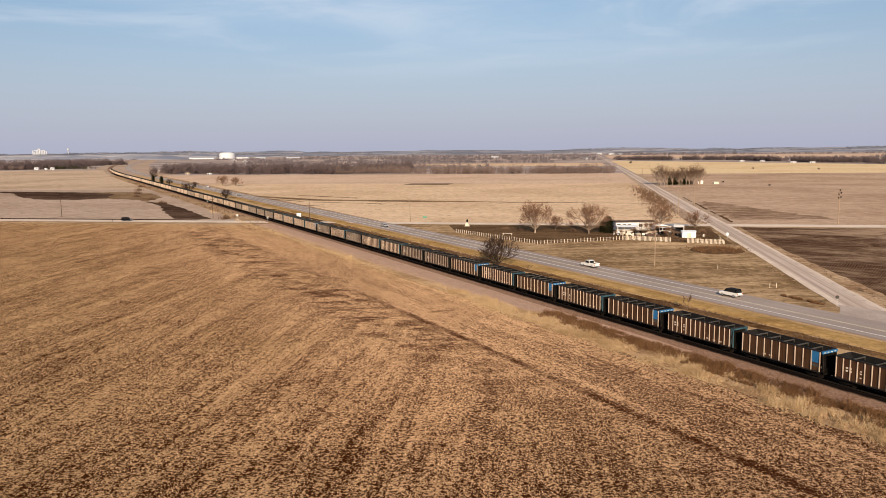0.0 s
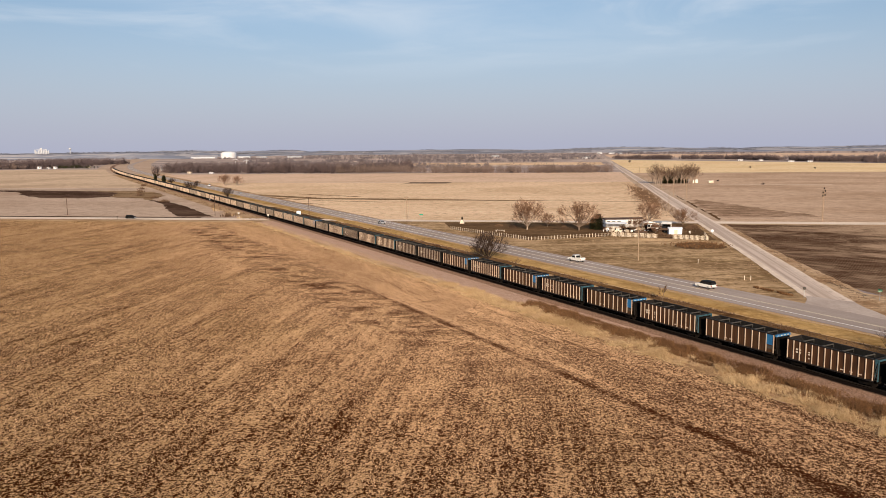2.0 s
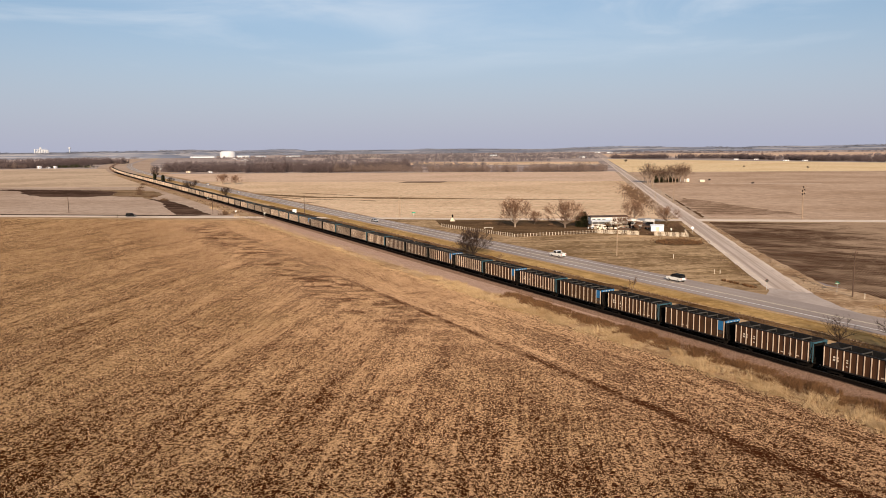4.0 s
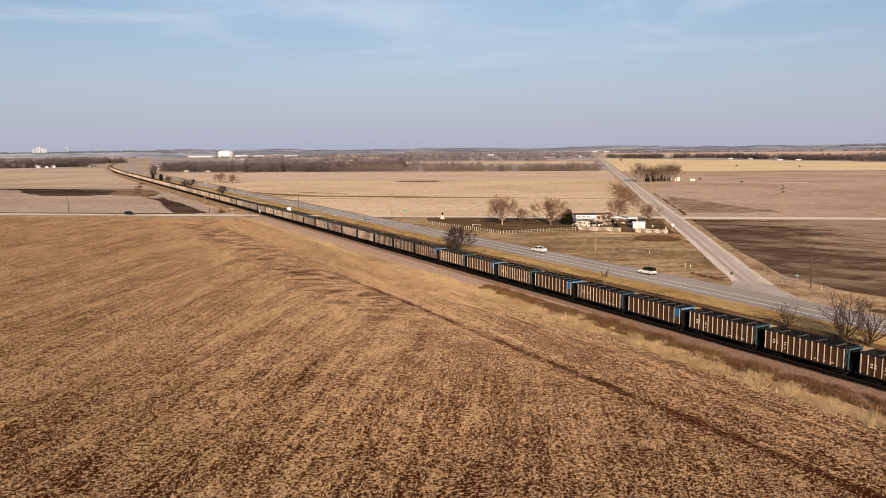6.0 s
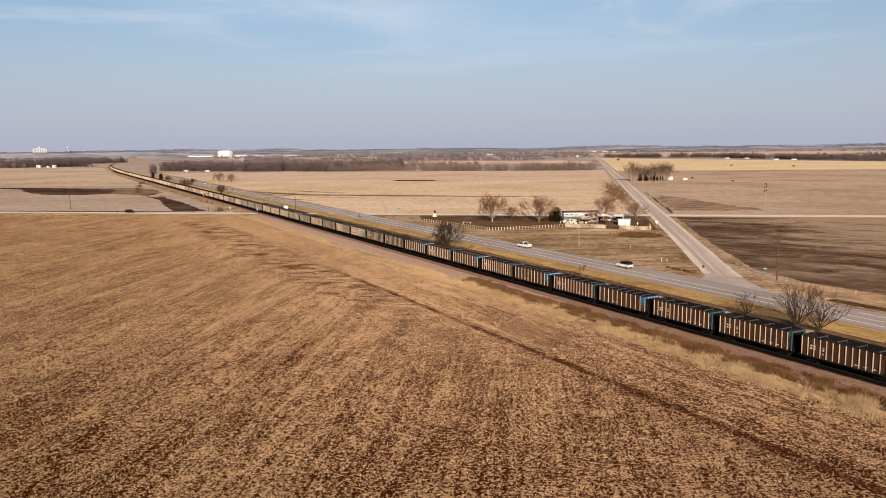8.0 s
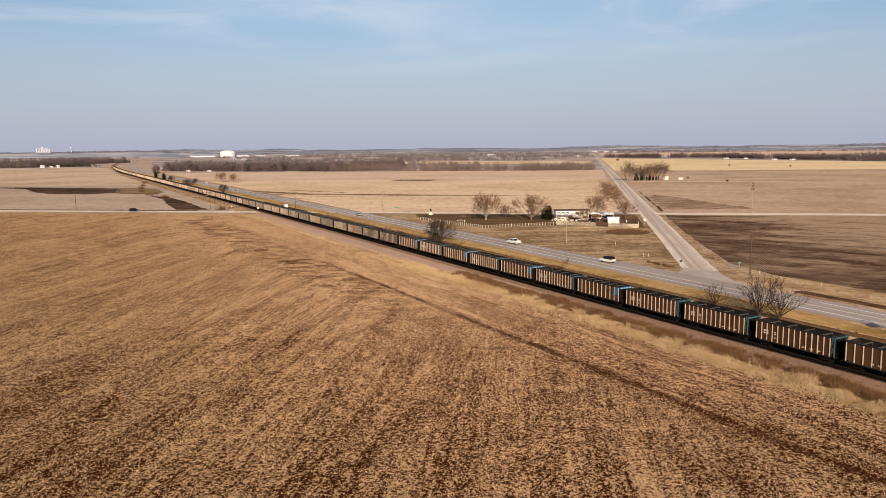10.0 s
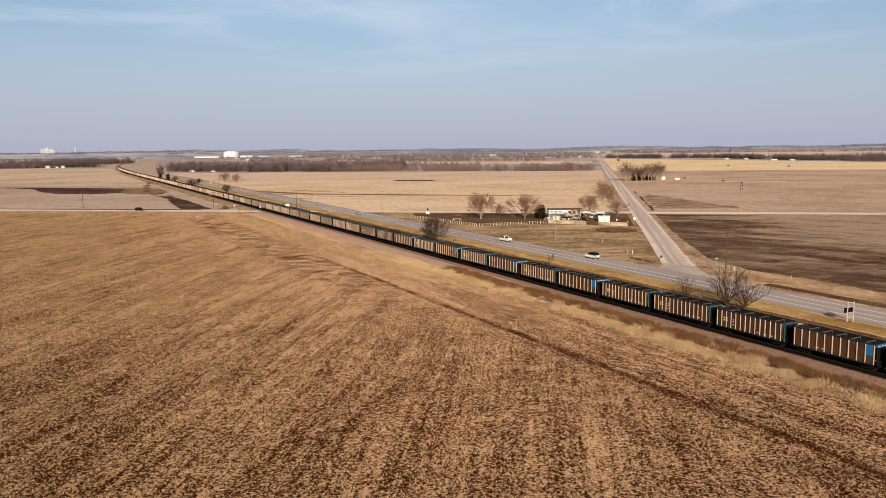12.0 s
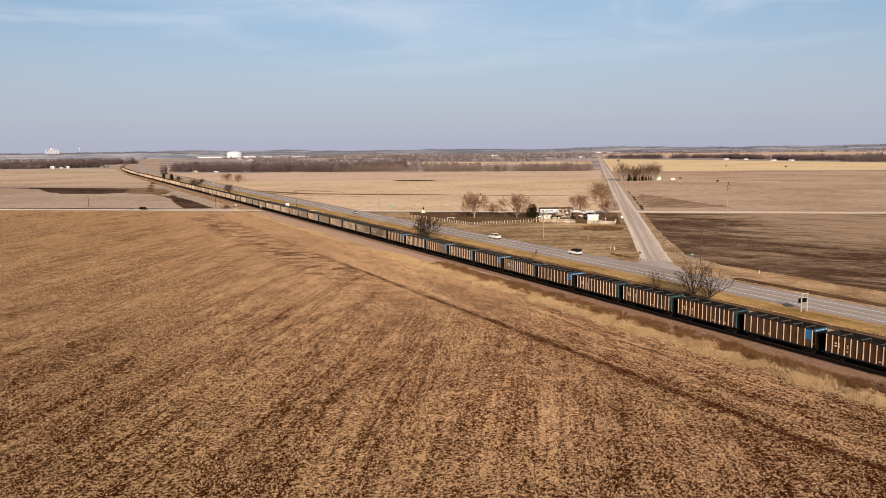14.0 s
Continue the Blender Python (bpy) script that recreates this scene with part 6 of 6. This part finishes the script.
bench = thing("garden_table", "long pale table on the lawn", "table", "", pose(-27.2, 283.0, 0, 0, 0, -10))
part("tabletop", Shape().box(-1.9, 1.9, -0.5, 0.5, 0.68, 0.76), M_CREAM, bench)
for x in (-1.6, 1.6):
    part("leg", Shape().box(x - 0.06, x + 0.06, -0.4, 0.4, -0.1, 0.68), M_CREAM, bench)

# heap of dark earth by the fence
def mound(x, y, a, b, h, label, material, seed):
    n, k = 28, 8
    grid = []
    for j in range(k):
        r = j / (k - 1)
        for i in range(n):
            w = 2 * math.pi * i / n
            rr = r * (1 + 0.22 * noise.noise(Vector((math.cos(w) * 1.5, math.sin(w) * 1.5, seed))))
            z = h * (1 - r * r) ** 1.3 * (1 + 0.5 * noise.noise(Vector((math.cos(w) * r * 4, math.sin(w) * r * 4, seed + 3)))) - 0.03
            grid.append((a * rr * math.cos(w), b * rr * math.sin(w), z))
    f = np.array([(j * n + i, j * n + (i + 1) % n, (j + 1) * n + (i + 1) % n, (j + 1) * n + i) for j in range(k - 1) for i in range(n)])
    ob = tagged(new("earth_mound", raw_mesh("earth_mound", np.array(grid), f, material)), label, "mound")
    ob.location = (x, y, 0.06)
    return ob


mound(42.0, 246.5, 8.0, 9.0, 0.9, "low mound of dark brown earth outside the fence", M_YARD, 4)
mound(27.5, 263.0, 9.0, 4.0, 0.35, "low heap of pale dry grass", M_ROW, 9)


# ---- vehicles ----
def wheels(t, xs, half, r=0.36):
    for x in xs:
        for sgn in (1, -1):
            w = part("wheel", Shape().tube((x, sgn * (half - 0.24), r), (x, sgn * half, r), r, r, 14), M_TYRE, t, "black tyre")
            part("rim", Shape().tube((x, sgn * (half - 0.02), r), (x, sgn * (half + 0.012), r), r * 0.6, r * 0.55, 10), M_GALV, w)


def vehicle(kind, x, y, turn, paint, label, z=0.118, top=None):
    """A car pointing along local +x."""
    t = thing({"pickup": "pickup_truck", "suv": "sport_utility_car", "car": "sedan_car", "van": "delivery_van"}[kind], label, "car", "", pose(x, y, z, 0, 0, turn))
    long, half = {"pickup": (2.85, 0.98), "suv": (2.4, 0.95), "car": (2.3, 0.9), "van": (2.7, 1.0)}[kind]
    deck = {"pickup": 1.12, "suv": 1.12, "car": 0.95, "van": 1.2}[kind]
    roof = {"pickup": 1.88, "suv": 1.82, "car": 1.45, "van": 2.3}[kind]
    c0, c1, c2, c3 = {"pickup": (-0.75, -0.55, 0.75, 1.35), "suv": (-2.25, -1.95, 0.55, 1.2), "car": (-1.75, -1.1, 0.35, 1.15), "van": (-2.65, -2.6, 1.2, 1.9)}[kind]
    body = Shape().prism([(-long, 0.42), (long - 0.08, 0.40), (long, 0.7), (long - 0.12, deck - 0.12), (c3, deck), (-long, deck)], -half, half)
    bd = part("body", body, paint, t)
    part("cabin", Shape().prism([(c0, deck + 0.002), (c3, deck + 0.002), (c2, roof), (c1, roof)], -half + 0.09, half - 0.09), top or paint, t)
    for sgn in (1, -1):
        a, b = sorted((sgn * (half - 0.088), sgn * (half - 0.07)))
        part("side_window", Shape().prism([(c0 + 0.2, deck + 0.06), (c3 - 0.2, deck + 0.06), (c2 - 0.02, roof - 0.1), (c1 + 0.1, roof - 0.1)], a, b), M_GLASS, t)
    k = 0.02
    part("windscreen", Shape().face((c3 + k, -half + 0.2, deck + 0.06), (c3 + k, half - 0.2, deck + 0.06), (c2 + k, half - 0.22, roof - 0.06), (c2 + k, -half + 0.22, roof - 0.06)), M_GLASS, t)
    part("rear_window", Shape().face((c0 - k, -half + 0.2, deck + 0.06), (c0 - k, half - 0.2, deck + 0.06), (c1 - k, half - 0.22, roof - 0.08), (c1 - k, -half + 0.22, roof - 0.08)), M_GLASS, t)
    if kind == "pickup":
        part("bed_floor", Shape().box(-long + 0.1, -0.85, -half + 0.1, half - 0.1, deck + 0.004, deck + 0.02), M_BLACK_IRON, t, "dark open load bed")
        for sgn in (1, -1):
            a, b = sorted((sgn * (half - 0.1), sgn * half))
            part("bed_side", Shape().box(-long, -0.75, a, b, deck + 0.002, deck + 0.2), paint, t)
        part("tailgate", Shape().box(-long, -long + 0.08, -half + 0.102, half - 0.102, deck + 0.022, deck + 0.2), paint, t)
    part("bumper", Shape().box(-long - 0.1, -long, -half + 0.05, half - 0.05, 0.45, 0.66), M_GALV, t)
    part("front_bumper", Shape().box(long - 0.02, long + 0.08, -half + 0.05, half - 0.05, 0.42, 0.64), M_GALV, t)
    for sgn in (1, -1):
        a, b = sorted((sgn * (half - 0.3), sgn * (half - 0.04)))
        part("tail_lamp", Shape().box(-long - 0.015, -long - 0.001, a, b, 0.75, deck - 0.06), M_LAMP_RED, t)
        part("headlight", Shape().box(long - 0.06, long + 0.01, a, b, 0.68, 0.86), M_STEEL_WHITE, t)
    wheels(t, (-long * 0.62, long * 0.62), half)
    return t


ALONG = 128.5    # heading of the highway, local +x to the north-west
vehicle("pickup", *sv(161.4, 132.2)[:2], ALONG, M_CAR_WHITE, "white pickup truck driving on the highway")
vehicle("suv", *sv(113.0, 131.8)[:2], ALONG, M_CAR_WHITE, "white utility car with a black top driving on the highway", top=M_CAR_DARK)
vehicle("car", *sv(293.0, 128.0)[:2], ALONG + 180, M_CAR_SILVER, "silver car on the highway")
vehicle("suv", -214, 325.4, 0, M_CAR_DARK, "black utility car parked on the gravel road", 0.08)
vehicle("car", *sv(560, 128.0)[:2], ALONG + 180, M_CAR_SILVER, "silver car far along the highway")
vehicle("van", *sv(700, 131.8)[:2], ALONG, M_CAR_WHITE, "white van far along the highway")
vehicle("van", 32.0, 294.0, 35, M_CAR_WHITE, "white van parked in the farmyard", 0.09)
vehicle("suv", 34.8, 292.4, 100, M_CAR_DARK, "dark car parked in the farmyard", 0.09)
vehicle("pickup", 26.6, 291.0, 70, M_CAR_TAN, "tan pickup parked before the house", 0.09)
vehicle("car", 31.0, 288.6, 30, M_CAR_DARK, "black car parked before the house", 0.09)
# clutter about the house
def barrel(x, y, paint, label):
    t = thing("barrel", label, "barrel", "barrels in the yard", pose(x, y, 0.09))
    part("drum", Shape().tube((0, 0, 0), (0, 0, 0.88), 0.29, 0.29, 12), paint, t)
    for z in (0.0, 0.29, 0.58, 0.85):
        part("hoop", Shape().tube((0, 0, z), (0, 0, z + 0.03), 0.305, 0.305, 12), paint, t)


def pallet_stack(x, y, turn, n, paint, label):
    t = thing("pallet_stack", label, "pallets", "", pose(x, y, 0.09, 0, 0, turn))
    for i in range(n):
        s = Shape()
        for k in range(5):
            s.box(-0.6, 0.6, -0.5 + 0.22 * k, -0.38 + 0.22 * k, 0.16 * i + 0.10, 0.16 * i + 0.125)
        for x0 in (-0.6, -0.05, 0.5):
            s.box(x0, x0 + 0.1, -0.5, 0.5, 0.16 * i, 0.16 * i + 0.098)
        part("pallet", s, paint, t)


def flat_trailer(x, y, turn, label):
    t = thing("trailer", label, "trailer", "", pose(x, y, 0.09, 0, 0, turn))
    part("deck", Shape().box(-2.2, 2.2, -1.0, 1.0, 0.62, 0.74), M_POLE_DARK, t)
    part("drawbar", Shape().prism([(2.2, 0.6), (3.4, 0.5), (3.4, 0.58), (2.2, 0.7)], -0.06, 0.06), M_BLACK_IRON, t)
    for sgn in (1, -1):
        a, b = sorted((sgn * 1.0, sgn * 0.94))
        part("side_board", Shape().box(-2.2, 2.2, a, b, 0.74, 1.25), M_POLE_DARK, t)
    wheels(t, (-0.5, 0.5), 1.16, 0.33)


for x, y in ((23.6, 284.0), (24.4, 284.6), (34.6, 287.2)):
    barrel(x, y, M_BLACK_IRON, "dark steel barrel standing in the yard")
for x, y in ((17.4, 288.0), (18.2, 287.6), (43.9, 283.6)):
    barrel(x, y, M_WHITE, "white plastic barrel standing in the yard")
pallet_stack(21.2, 285.8, 20, 6, M_CREAM, "stack of weathered pale pallets in the yard")
pallet_stack(30.2, 286.6, 70, 4, M_POLE_DARK, "stack of dark old pallets in the yard")
pallet_stack(15.2, 286.2, 5, 7, M_CREAM, "stack of weathered pale pallets in the yard")
def clutter_heap(x, y, seed, n, paints, label):
    """A heap of boards, boxes and sheets thrown together in the yard."""
    r = random.Random(seed)
    t = thing("junk_pile", label, "junk pile", "", pose(x, y, 0.09, 0, 0, r.uniform(0, 90)))
    for i in range(n):
        w, d, h = r.uniform(0.4, 1.6), r.uniform(0.15, 0.9), r.uniform(0.1, 0.8)
        m = pose(r.gauss(0, 1.3), r.gauss(0, 0.7), max(0.0, r.gauss(0.25, 0.25)), r.uniform(-14, 14), r.uniform(-14, 14), r.uniform(0, 180))
        part(r.choice(("board", "crate", "panel")), Shape().box(-w / 2, w / 2, -d / 2, d / 2, -0.15, h, m), r.choice(paints), t)


def shelter(x, y, turn, label):
    """A white canopy on four posts over dark stored things."""
    t = thing("canopy", label, "canopy", "", pose(x, y, 0.09, 0, 0, turn))
    part("roof", Shape().prism([(-2.6, 2.3), (2.6, 2.3), (2.6, 2.4), (0, 3.0), (-2.6, 2.4)], -1.9, 1.9), M_WHITE, t)
    for px in (-2.4, 2.4):
        for py in (-1.7, 1.7):
            part("post", Shape().box(px - 0.05, px + 0.05, py - 0.05, py + 0.05, -0.1, 2.3), M_WHITE, t)
    part("stored_load", Shape().prism([(-2.0, 0.0), (2.0, 0.0), (1.7, 1.3), (0.4, 1.7), (-1.6, 1.4)], -1.3, 1.3), M_BLACK_IRON, t, "dark covered load")


shelter(30.2, 299.5, 8, "white canopy over dark stored goods beside the house")
shelter(37.0, 297.5, 80, "white canopy over dark stored goods behind the shed")
for x, y, k in ((13.0, 288.5, 3), (16.5, 291.5, 4), (20.5, 289.0, 5), (24.0, 287.5, 6), (27.5, 285.0, 7), (19.0, 283.5, 8)):
    clutter_heap(x, y, k, 9, (M_WHITE, M_CREAM, M_BLACK_IRON, M_STEEL_WHITE, M_POLE_DARK), "pile of white and dark junk before the house")
flat_trailer(25.8, 278.6, 15, "dark low farm trailer beside the fence")
flat_trailer(36.0, 287.8, -10, "dark low farm trailer beside the shed")
post_box = thing("mail_box", "roadside mailbox on a post", "mailbox", "", pose(-218.5, 321.0, 0))
part("post", Shape().box(-0.06, 0.06, -0.06, 0.06, -0.2, 1.1), M_POLE_DARK, post_box)
part("box", Shape().box(-0.2, 0.2, -0.3, 0.3, 1.1, 1.5), M_BLACK_IRON, post_box)


# ---- distant works and houses ----
def far_block(name, x, y, w, d, h, turn, label, category="building", wall=M_FAR_WHITE, roof=M_FAR_WHITE, rise=0.12, z=0.0):
    t = thing(name, label, category, "", pose(x, y, z, 0, 0, turn))
    part("wall", Shape().box(-w / 2, w / 2, -d / 2, d / 2, -1, h), wall, t)
    part("roof", Shape().prism([(-d / 2 - 0.3, h), (d / 2 + 0.3, h), (d / 2 + 0.3, h + 0.2), (0, h + 0.2 + rise * d), (-d / 2 - 0.3, h + 0.2)], -w / 2 - 0.3, w / 2 + 0.3, Matrix.Rotation(radians(90), 4, "Z")), roof, t)
    n = max(2, int(w / 6))
    for i in range(min(n, 6)):
        xx = -w / 2 + w * (i + 0.5) / min(n, 6)
        part("door" if i == 0 else "window", Shape().box(xx - 0.7, xx + 0.7, -d / 2 - 0.08, -d / 2 - 0.002, 0.1 if i == 0 else h * 0.4, h * 0.75), M_GLASS, t)
    return t


# large white storage dome and its long sheds
DX, DY = -1420, 2860
dome = thing("storage_dome", "large white round-shouldered storage building", "building", "", pose(DX, DY, 0))
prof = [(31, -1), (31, 18), (29.5, 22), (24, 25.5), (12, 27.5), (0.5, 28)]
ds = Shape()
for (r0, z0), (r1, z1) in zip(prof, prof[1:]):
    for i in range(32):
        a, b = 2 * math.pi * i / 32, 2 * math.pi * (i + 1) / 32
        ds.face((r0 * math.cos(a), r0 * math.sin(a), z0), (r0 * math.cos(b), r0 * math.sin(b), z0), (r1 * math.cos(b), r1 * math.sin(b), z1), (r1 * math.cos(a), r1 * math.sin(a), z1))
part("shell", ds, M_FAR_WHITE, dome, smooth=False)
part("door", Shape().box(-4, 4, -31.3, -30.6, 0, 7), M_GALV, dome)
for x, y, w, h, tn in ((DX - 140, DY + 60, 110, 6, 0), (DX - 250, DY + 140, 70, 6, 0), (DX + 60, DY + 20, 50, 9, 5), (DX - 330, DY + 260, 60, 5, 0), (DX + 130, DY + 30, 40, 5, 0), (DX + 260, DY + 60, 60, 4, 0)):
    far_block("warehouse", x, y, w, 20, h * 0.6, tn, "long low white industrial shed in the distance")
# white grain legs / masts in front of the woods
for x, y, h in ((-676, 1390, 16), (-650, 1385, 14)):
    t = thing("white_mast", "white T-shaped mast in front of the woods", "mast", "white masts", pose(x, y, 0))
    part("shaft", Shape().tube((0, 0, -0.5), (0, 0, h), 0.5, 0.35, 8), M_FAR_WHITE, t)
    for sgn in (1, -1):
        part("arm", Shape().tube((0, 0, h), (sgn * 7.0, 0, h - 3.5), 0.4, 0.35, 6), M_FAR_WHITE, t)
# grain elevator and water tower on the skyline
EX, EY, EZ = -2386, 2999, 27
elev = thing("grain_elevator", "white grain elevator with a row of silos on the skyline", "grain elevator", "", pose(EX, EY, EZ, 0, 0, 38) @ Matrix.Scale(0.8, 4))
for i in range(9):
    part("silo", Shape().tube(((i - 4) * 8.2, 0, -1), ((i - 4) * 8.2, 0, 18 + (i in (3, 4)) * 5 + (i == 0) * 4 - (i == 1) * 6), 3.6, 3.6, 14), M_HAZED_WHITE, elev)
part("head_house", Shape().box(-10, 1, -4, 4, 22, 31), M_HAZED_WHITE, elev)
part("gallery", Shape().box(-28, 26, -1.5, 1.5, 20, 23), M_HAZED_WHITE, elev)
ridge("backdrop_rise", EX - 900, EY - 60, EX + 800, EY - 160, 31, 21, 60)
wt = thing("water_tower", "pale water tower on a single stem", "water tower", "", pose(EX + 90, EY + 70, EZ - 1) @ Matrix.Scale(0.72, 4))
part("stem", Shape().tube((0, 0, -1), (0, 0, 26), 2.6, 2.0, 12), M_HAZED_WHITE, wt)
tank = Shape()
tp = [(2.0, 22), (6.5, 26), (7.2, 30), (6.0, 34), (3.0, 36), (0.3, 36.5)]
for (r0, z0), (r1, z1) in zip(tp, tp[1:]):
    for i in range(16):
        a, b = 2 * math.pi * i / 16, 2 * math.pi * (i + 1) / 16
        tank.face((r0 * math.cos(a), r0 * math.sin(a), z0), (r0 * math.cos(b), r0 * math.sin(b), z0), (r1 * math.cos(b), r1 * math.sin(b), z1), (r1 * math.cos(a), r1 * math.sin(a), z1))
part("tank", tank, M_HAZED_WHITE, wt)

for x, y, w, h, wall, lab in (
    (-1074, 1338, 8, 4, M_FAR_WHITE, "distant white house before the woods"), (-1050, 1308, 8, 8, M_FAR_WHITE, "distant white house before the woods"),
    (-1036, 1316, 6, 5, M_FAR_WHITE, "distant pale house before the woods"), (-1018, 1312, 7, 7.5, M_FAR_WHITE, "distant white house before the woods"),
    (-985, 1372, 6, 5, M_CREAM, "distant cream house before the woods"),
    (66, 3300, 20, 8, M_FAR_WHITE, "white farm building on a far rise"), (112, 3150, 22, 8, M_FAR_WHITE, "white farm building on a far rise"), (146, 3120, 18, 7, M_FAR_WHITE, "pale farm building on a far rise"),
    (7, 2075, 20, 6, M_FAR_WHITE, "pale shed beyond the woods"), (-20, 2090, 12, 5, M_CREAM, "cream house beyond the woods"),
    (317, 1625, 9, 4, M_FAR_WHITE, "low white farm building beyond the golden field"), (352, 1605, 8, 3.5, M_FAR_WHITE, "low pale shed beyond the golden field"),
    (380, 1488, 10, 3.5, M_FAR_WHITE, "row of low white buildings"), (408, 1470, 9, 3.5, M_FAR_WHITE, "row of low white buildings"),
    (-560, 1004, 6, 4, M_CREAM, "cream house at the edge of the woods"), (-520, 993, 6, 3.5, M_FAR_WHITE, "white house at the edge of the woods"), (-700, 1170, 9, 4, M_FAR_WHITE, "white house beside the far highway"),
    (1000, 4300, 40, 9, M_FAR_WHITE, "far white farm building"), (880, 4400, 40, 9, M_FAR_WHITE, "far white farm building"),
    (-300, 2600, 24, 6, M_FAR_WHITE, "far white farm building"), (-700, 2500, 20, 6, M_CREAM, "far pale farm building"),
):
    far_block("farm_building", x, y, w, w * 0.5, h * 0.62, 0, lab, "building", wall, M_ROOF if w < 15 else M_GALV, 0.22 if w < 15 else 0.1, z=0.0)


# ---- grasses and stubble (stuff) ----
def scatter(g, n, s0, s1, v0, v1, z=0.0):
    s, v = g.uniform(s0, s1, n), g.uniform(v0, v1, n)
    return np.stack([s * UX + v * NX, s * UY + v * NY, np.full(n, z)], 1)


g = np.random.default_rng(77)
def tufts(g, n, per, s0, s1, v0, v1, size):
    """Points gathered in clumps, dense in the middle of the strip and thinning out to its edges."""
    s, v = g.uniform(s0, s1, n), v0 + (v1 - v0) * g.beta(1.9, 1.9, n)
    r = size * g.uniform(0.5, 1.4, n)
    s, v = np.repeat(s, per) + np.repeat(r, per) * g.normal(0, 0.6, n * per), np.repeat(v, per) + np.repeat(r, per) * g.normal(0, 0.35, n * per)
    tall = np.repeat(g.uniform(0.55, 1.25, n), per)
    return np.stack([s * UX + v * NX, s * UY + v * NY, np.zeros(n * per)], 1), tall


low_grass = scatter(g, 14000, -95, 330, 79.6, 86.4)
tagged(new("low_grass", spray(low_grass, 0.26, 1.1, 4, M_GRASS, "low_grass", 0.022, 15)), "short dry tan grass between the tall clumps", "grass", kind="stuff")
near, near_h = tufts(g, 2300, 11, -95, 150, 79.4, 86.2, 0.9)
keep = np.array([noise.noise(Vector((p[0] * 0.13, p[1] * 0.13, 5))) for p in near]) + g.normal(0, 0.14, len(near)) > -0.20
near, near_h = near[keep], near_h[keep]
far, far_h = tufts(g, 150, 9, 150, 430, 79.5, 83.4, 1.0)
hts = np.concatenate([near_h, far_h]) * (0.66 + 1.0 * np.array([noise.noise(Vector((p[0] * 0.33, p[1] * 0.33, 2))) for p in np.concatenate([near, far])]))
tagged(new("tall_grass", spray(np.concatenate([near, far]), hts, 0.85, 8, M_GRASS, "tall_grass", 0.018, 5)), "tall dry tan grass along the railway bank", "grass", kind="stuff")
w1, h1 = tufts(g, 1700, 12, -95, 120, 84.4, 89.8, 0.9)
weeds, weed_h = w1, h1 * (0.75 + 0.7 * np.array([noise.noise(Vector((p[0] * 0.3, p[1] * 0.3, 12))) for p in w1]))
tagged(new("brown_weeds", spray(weeds, weed_h, 0.9, 9, M_WEED, "brown_weeds", 0.025, 6)), "reddish brown dead weeds at the foot of the ballast", "weeds", kind="stuff")
strip = np.concatenate([scatter(g, 2500, -80, 330, 99.8, 112.8), scatter(g, 13000, -80, 330, 116.3, 123.0), scatter(g, 1500, -80, 70, 99.8, 112.8), scatter(g, 5000, -80, 70, 116.0, 123.2), scatter(g, 8000, -40, 72, 142.2, 155.0)])
strip = strip[~((strip[:, 0] > 45) & (strip[:, 0] < 70) & (strip[:, 1] > 134) & (strip[:, 0] * NX + strip[:, 1] * NY > 136.5) & (strip[:, 0] < 66))]
tagged(new("short_grass", spray(strip, 0.16, 1.0, 5, M_SHORT, "short_grass", 0.03, 8)), "short dry grass between railway and highway", "grass", kind="stuff")
ditch = np.concatenate([scatter(g, 9000, -80, 330, 113.2, 116.4), scatter(g, 2200, -30, 58, 138.8, 141.6)])
ditch = ditch[np.array([noise.noise(Vector((p[0] * 0.11, p[1] * 0.11, 9))) for p in ditch]) > -0.05]
tagged(new("ditch_weeds", spray(ditch, 0.38, 0.9, 7, M_BROWN_BUSH, "ditch_weeds", 0.022, 9)), "brown weeds standing in the ditch", "weeds", kind="stuff")

n = 2300000
x, y = g.uniform(-310, 105, n), 325 * g.uniform(0, 1, n) ** 1.1 - 14
ok = (x > 28 - 0.92 * (y + 64)) & (y < 311) & (x * NX + y * NY < 80.9 + g.normal(0, 0.5, n))
stub = np.stack([x[ok], y[ok], np.full(int(ok.sum()), 0.065)], 1)
# strewn in rows and small heaps by the combine, thinner along the washed-out run
tone = np.array([0.45 * noise.noise(Vector((p[0] * 0.3, p[1] * 0.05, 3))) + 0.22 * noise.noise(Vector((p[0] * 1.6, p[1] * 1.1, 9))) for p in stub])
run = np.abs(stub[:, 0] * NX + stub[:, 1] * NY - 63.4)
stub = stub[(tone + g.normal(0, 0.18, len(stub)) > -0.08) & (run + g.normal(0, 0.9, len(stub)) > 1.1 - 0.008 * np.maximum(0, stub[:, 0] * UX + stub[:, 1] * UY - 60))]
along_s, across = stub[:, 0] * UX + stub[:, 1] * UY, stub[:, 0] * NX + stub[:, 1] * NY
worn = (np.abs(across - 56) < 10) & (along_s > 110) & (along_s < 335)
worn[worn] = np.array([noise.noise(Vector((p[0] * 0.12, p[1] * 0.2, 6))) for p in stub[worn]]) > -0.1
stub = stub[~(worn & (g.random(len(stub)) < 0.85))]
upright, lying = stub[::5], np.concatenate([stub[k::5] for k in (1, 2, 3, 4)])
tagged(new("corn_stubble", spray(lying, 0.13, 3.0, 1, M_STALK, "corn_stubble", 0.065, 10)), "broken corn stalks and straw lying over the field", "stubble", kind="stuff")
tagged(new("corn_stumps", spray(upright, 0.26, 1.0, 1, M_STALK, "corn_stumps", 0.040, 11)), "short cut corn stalks still standing in the field", "stubble", kind="stuff")
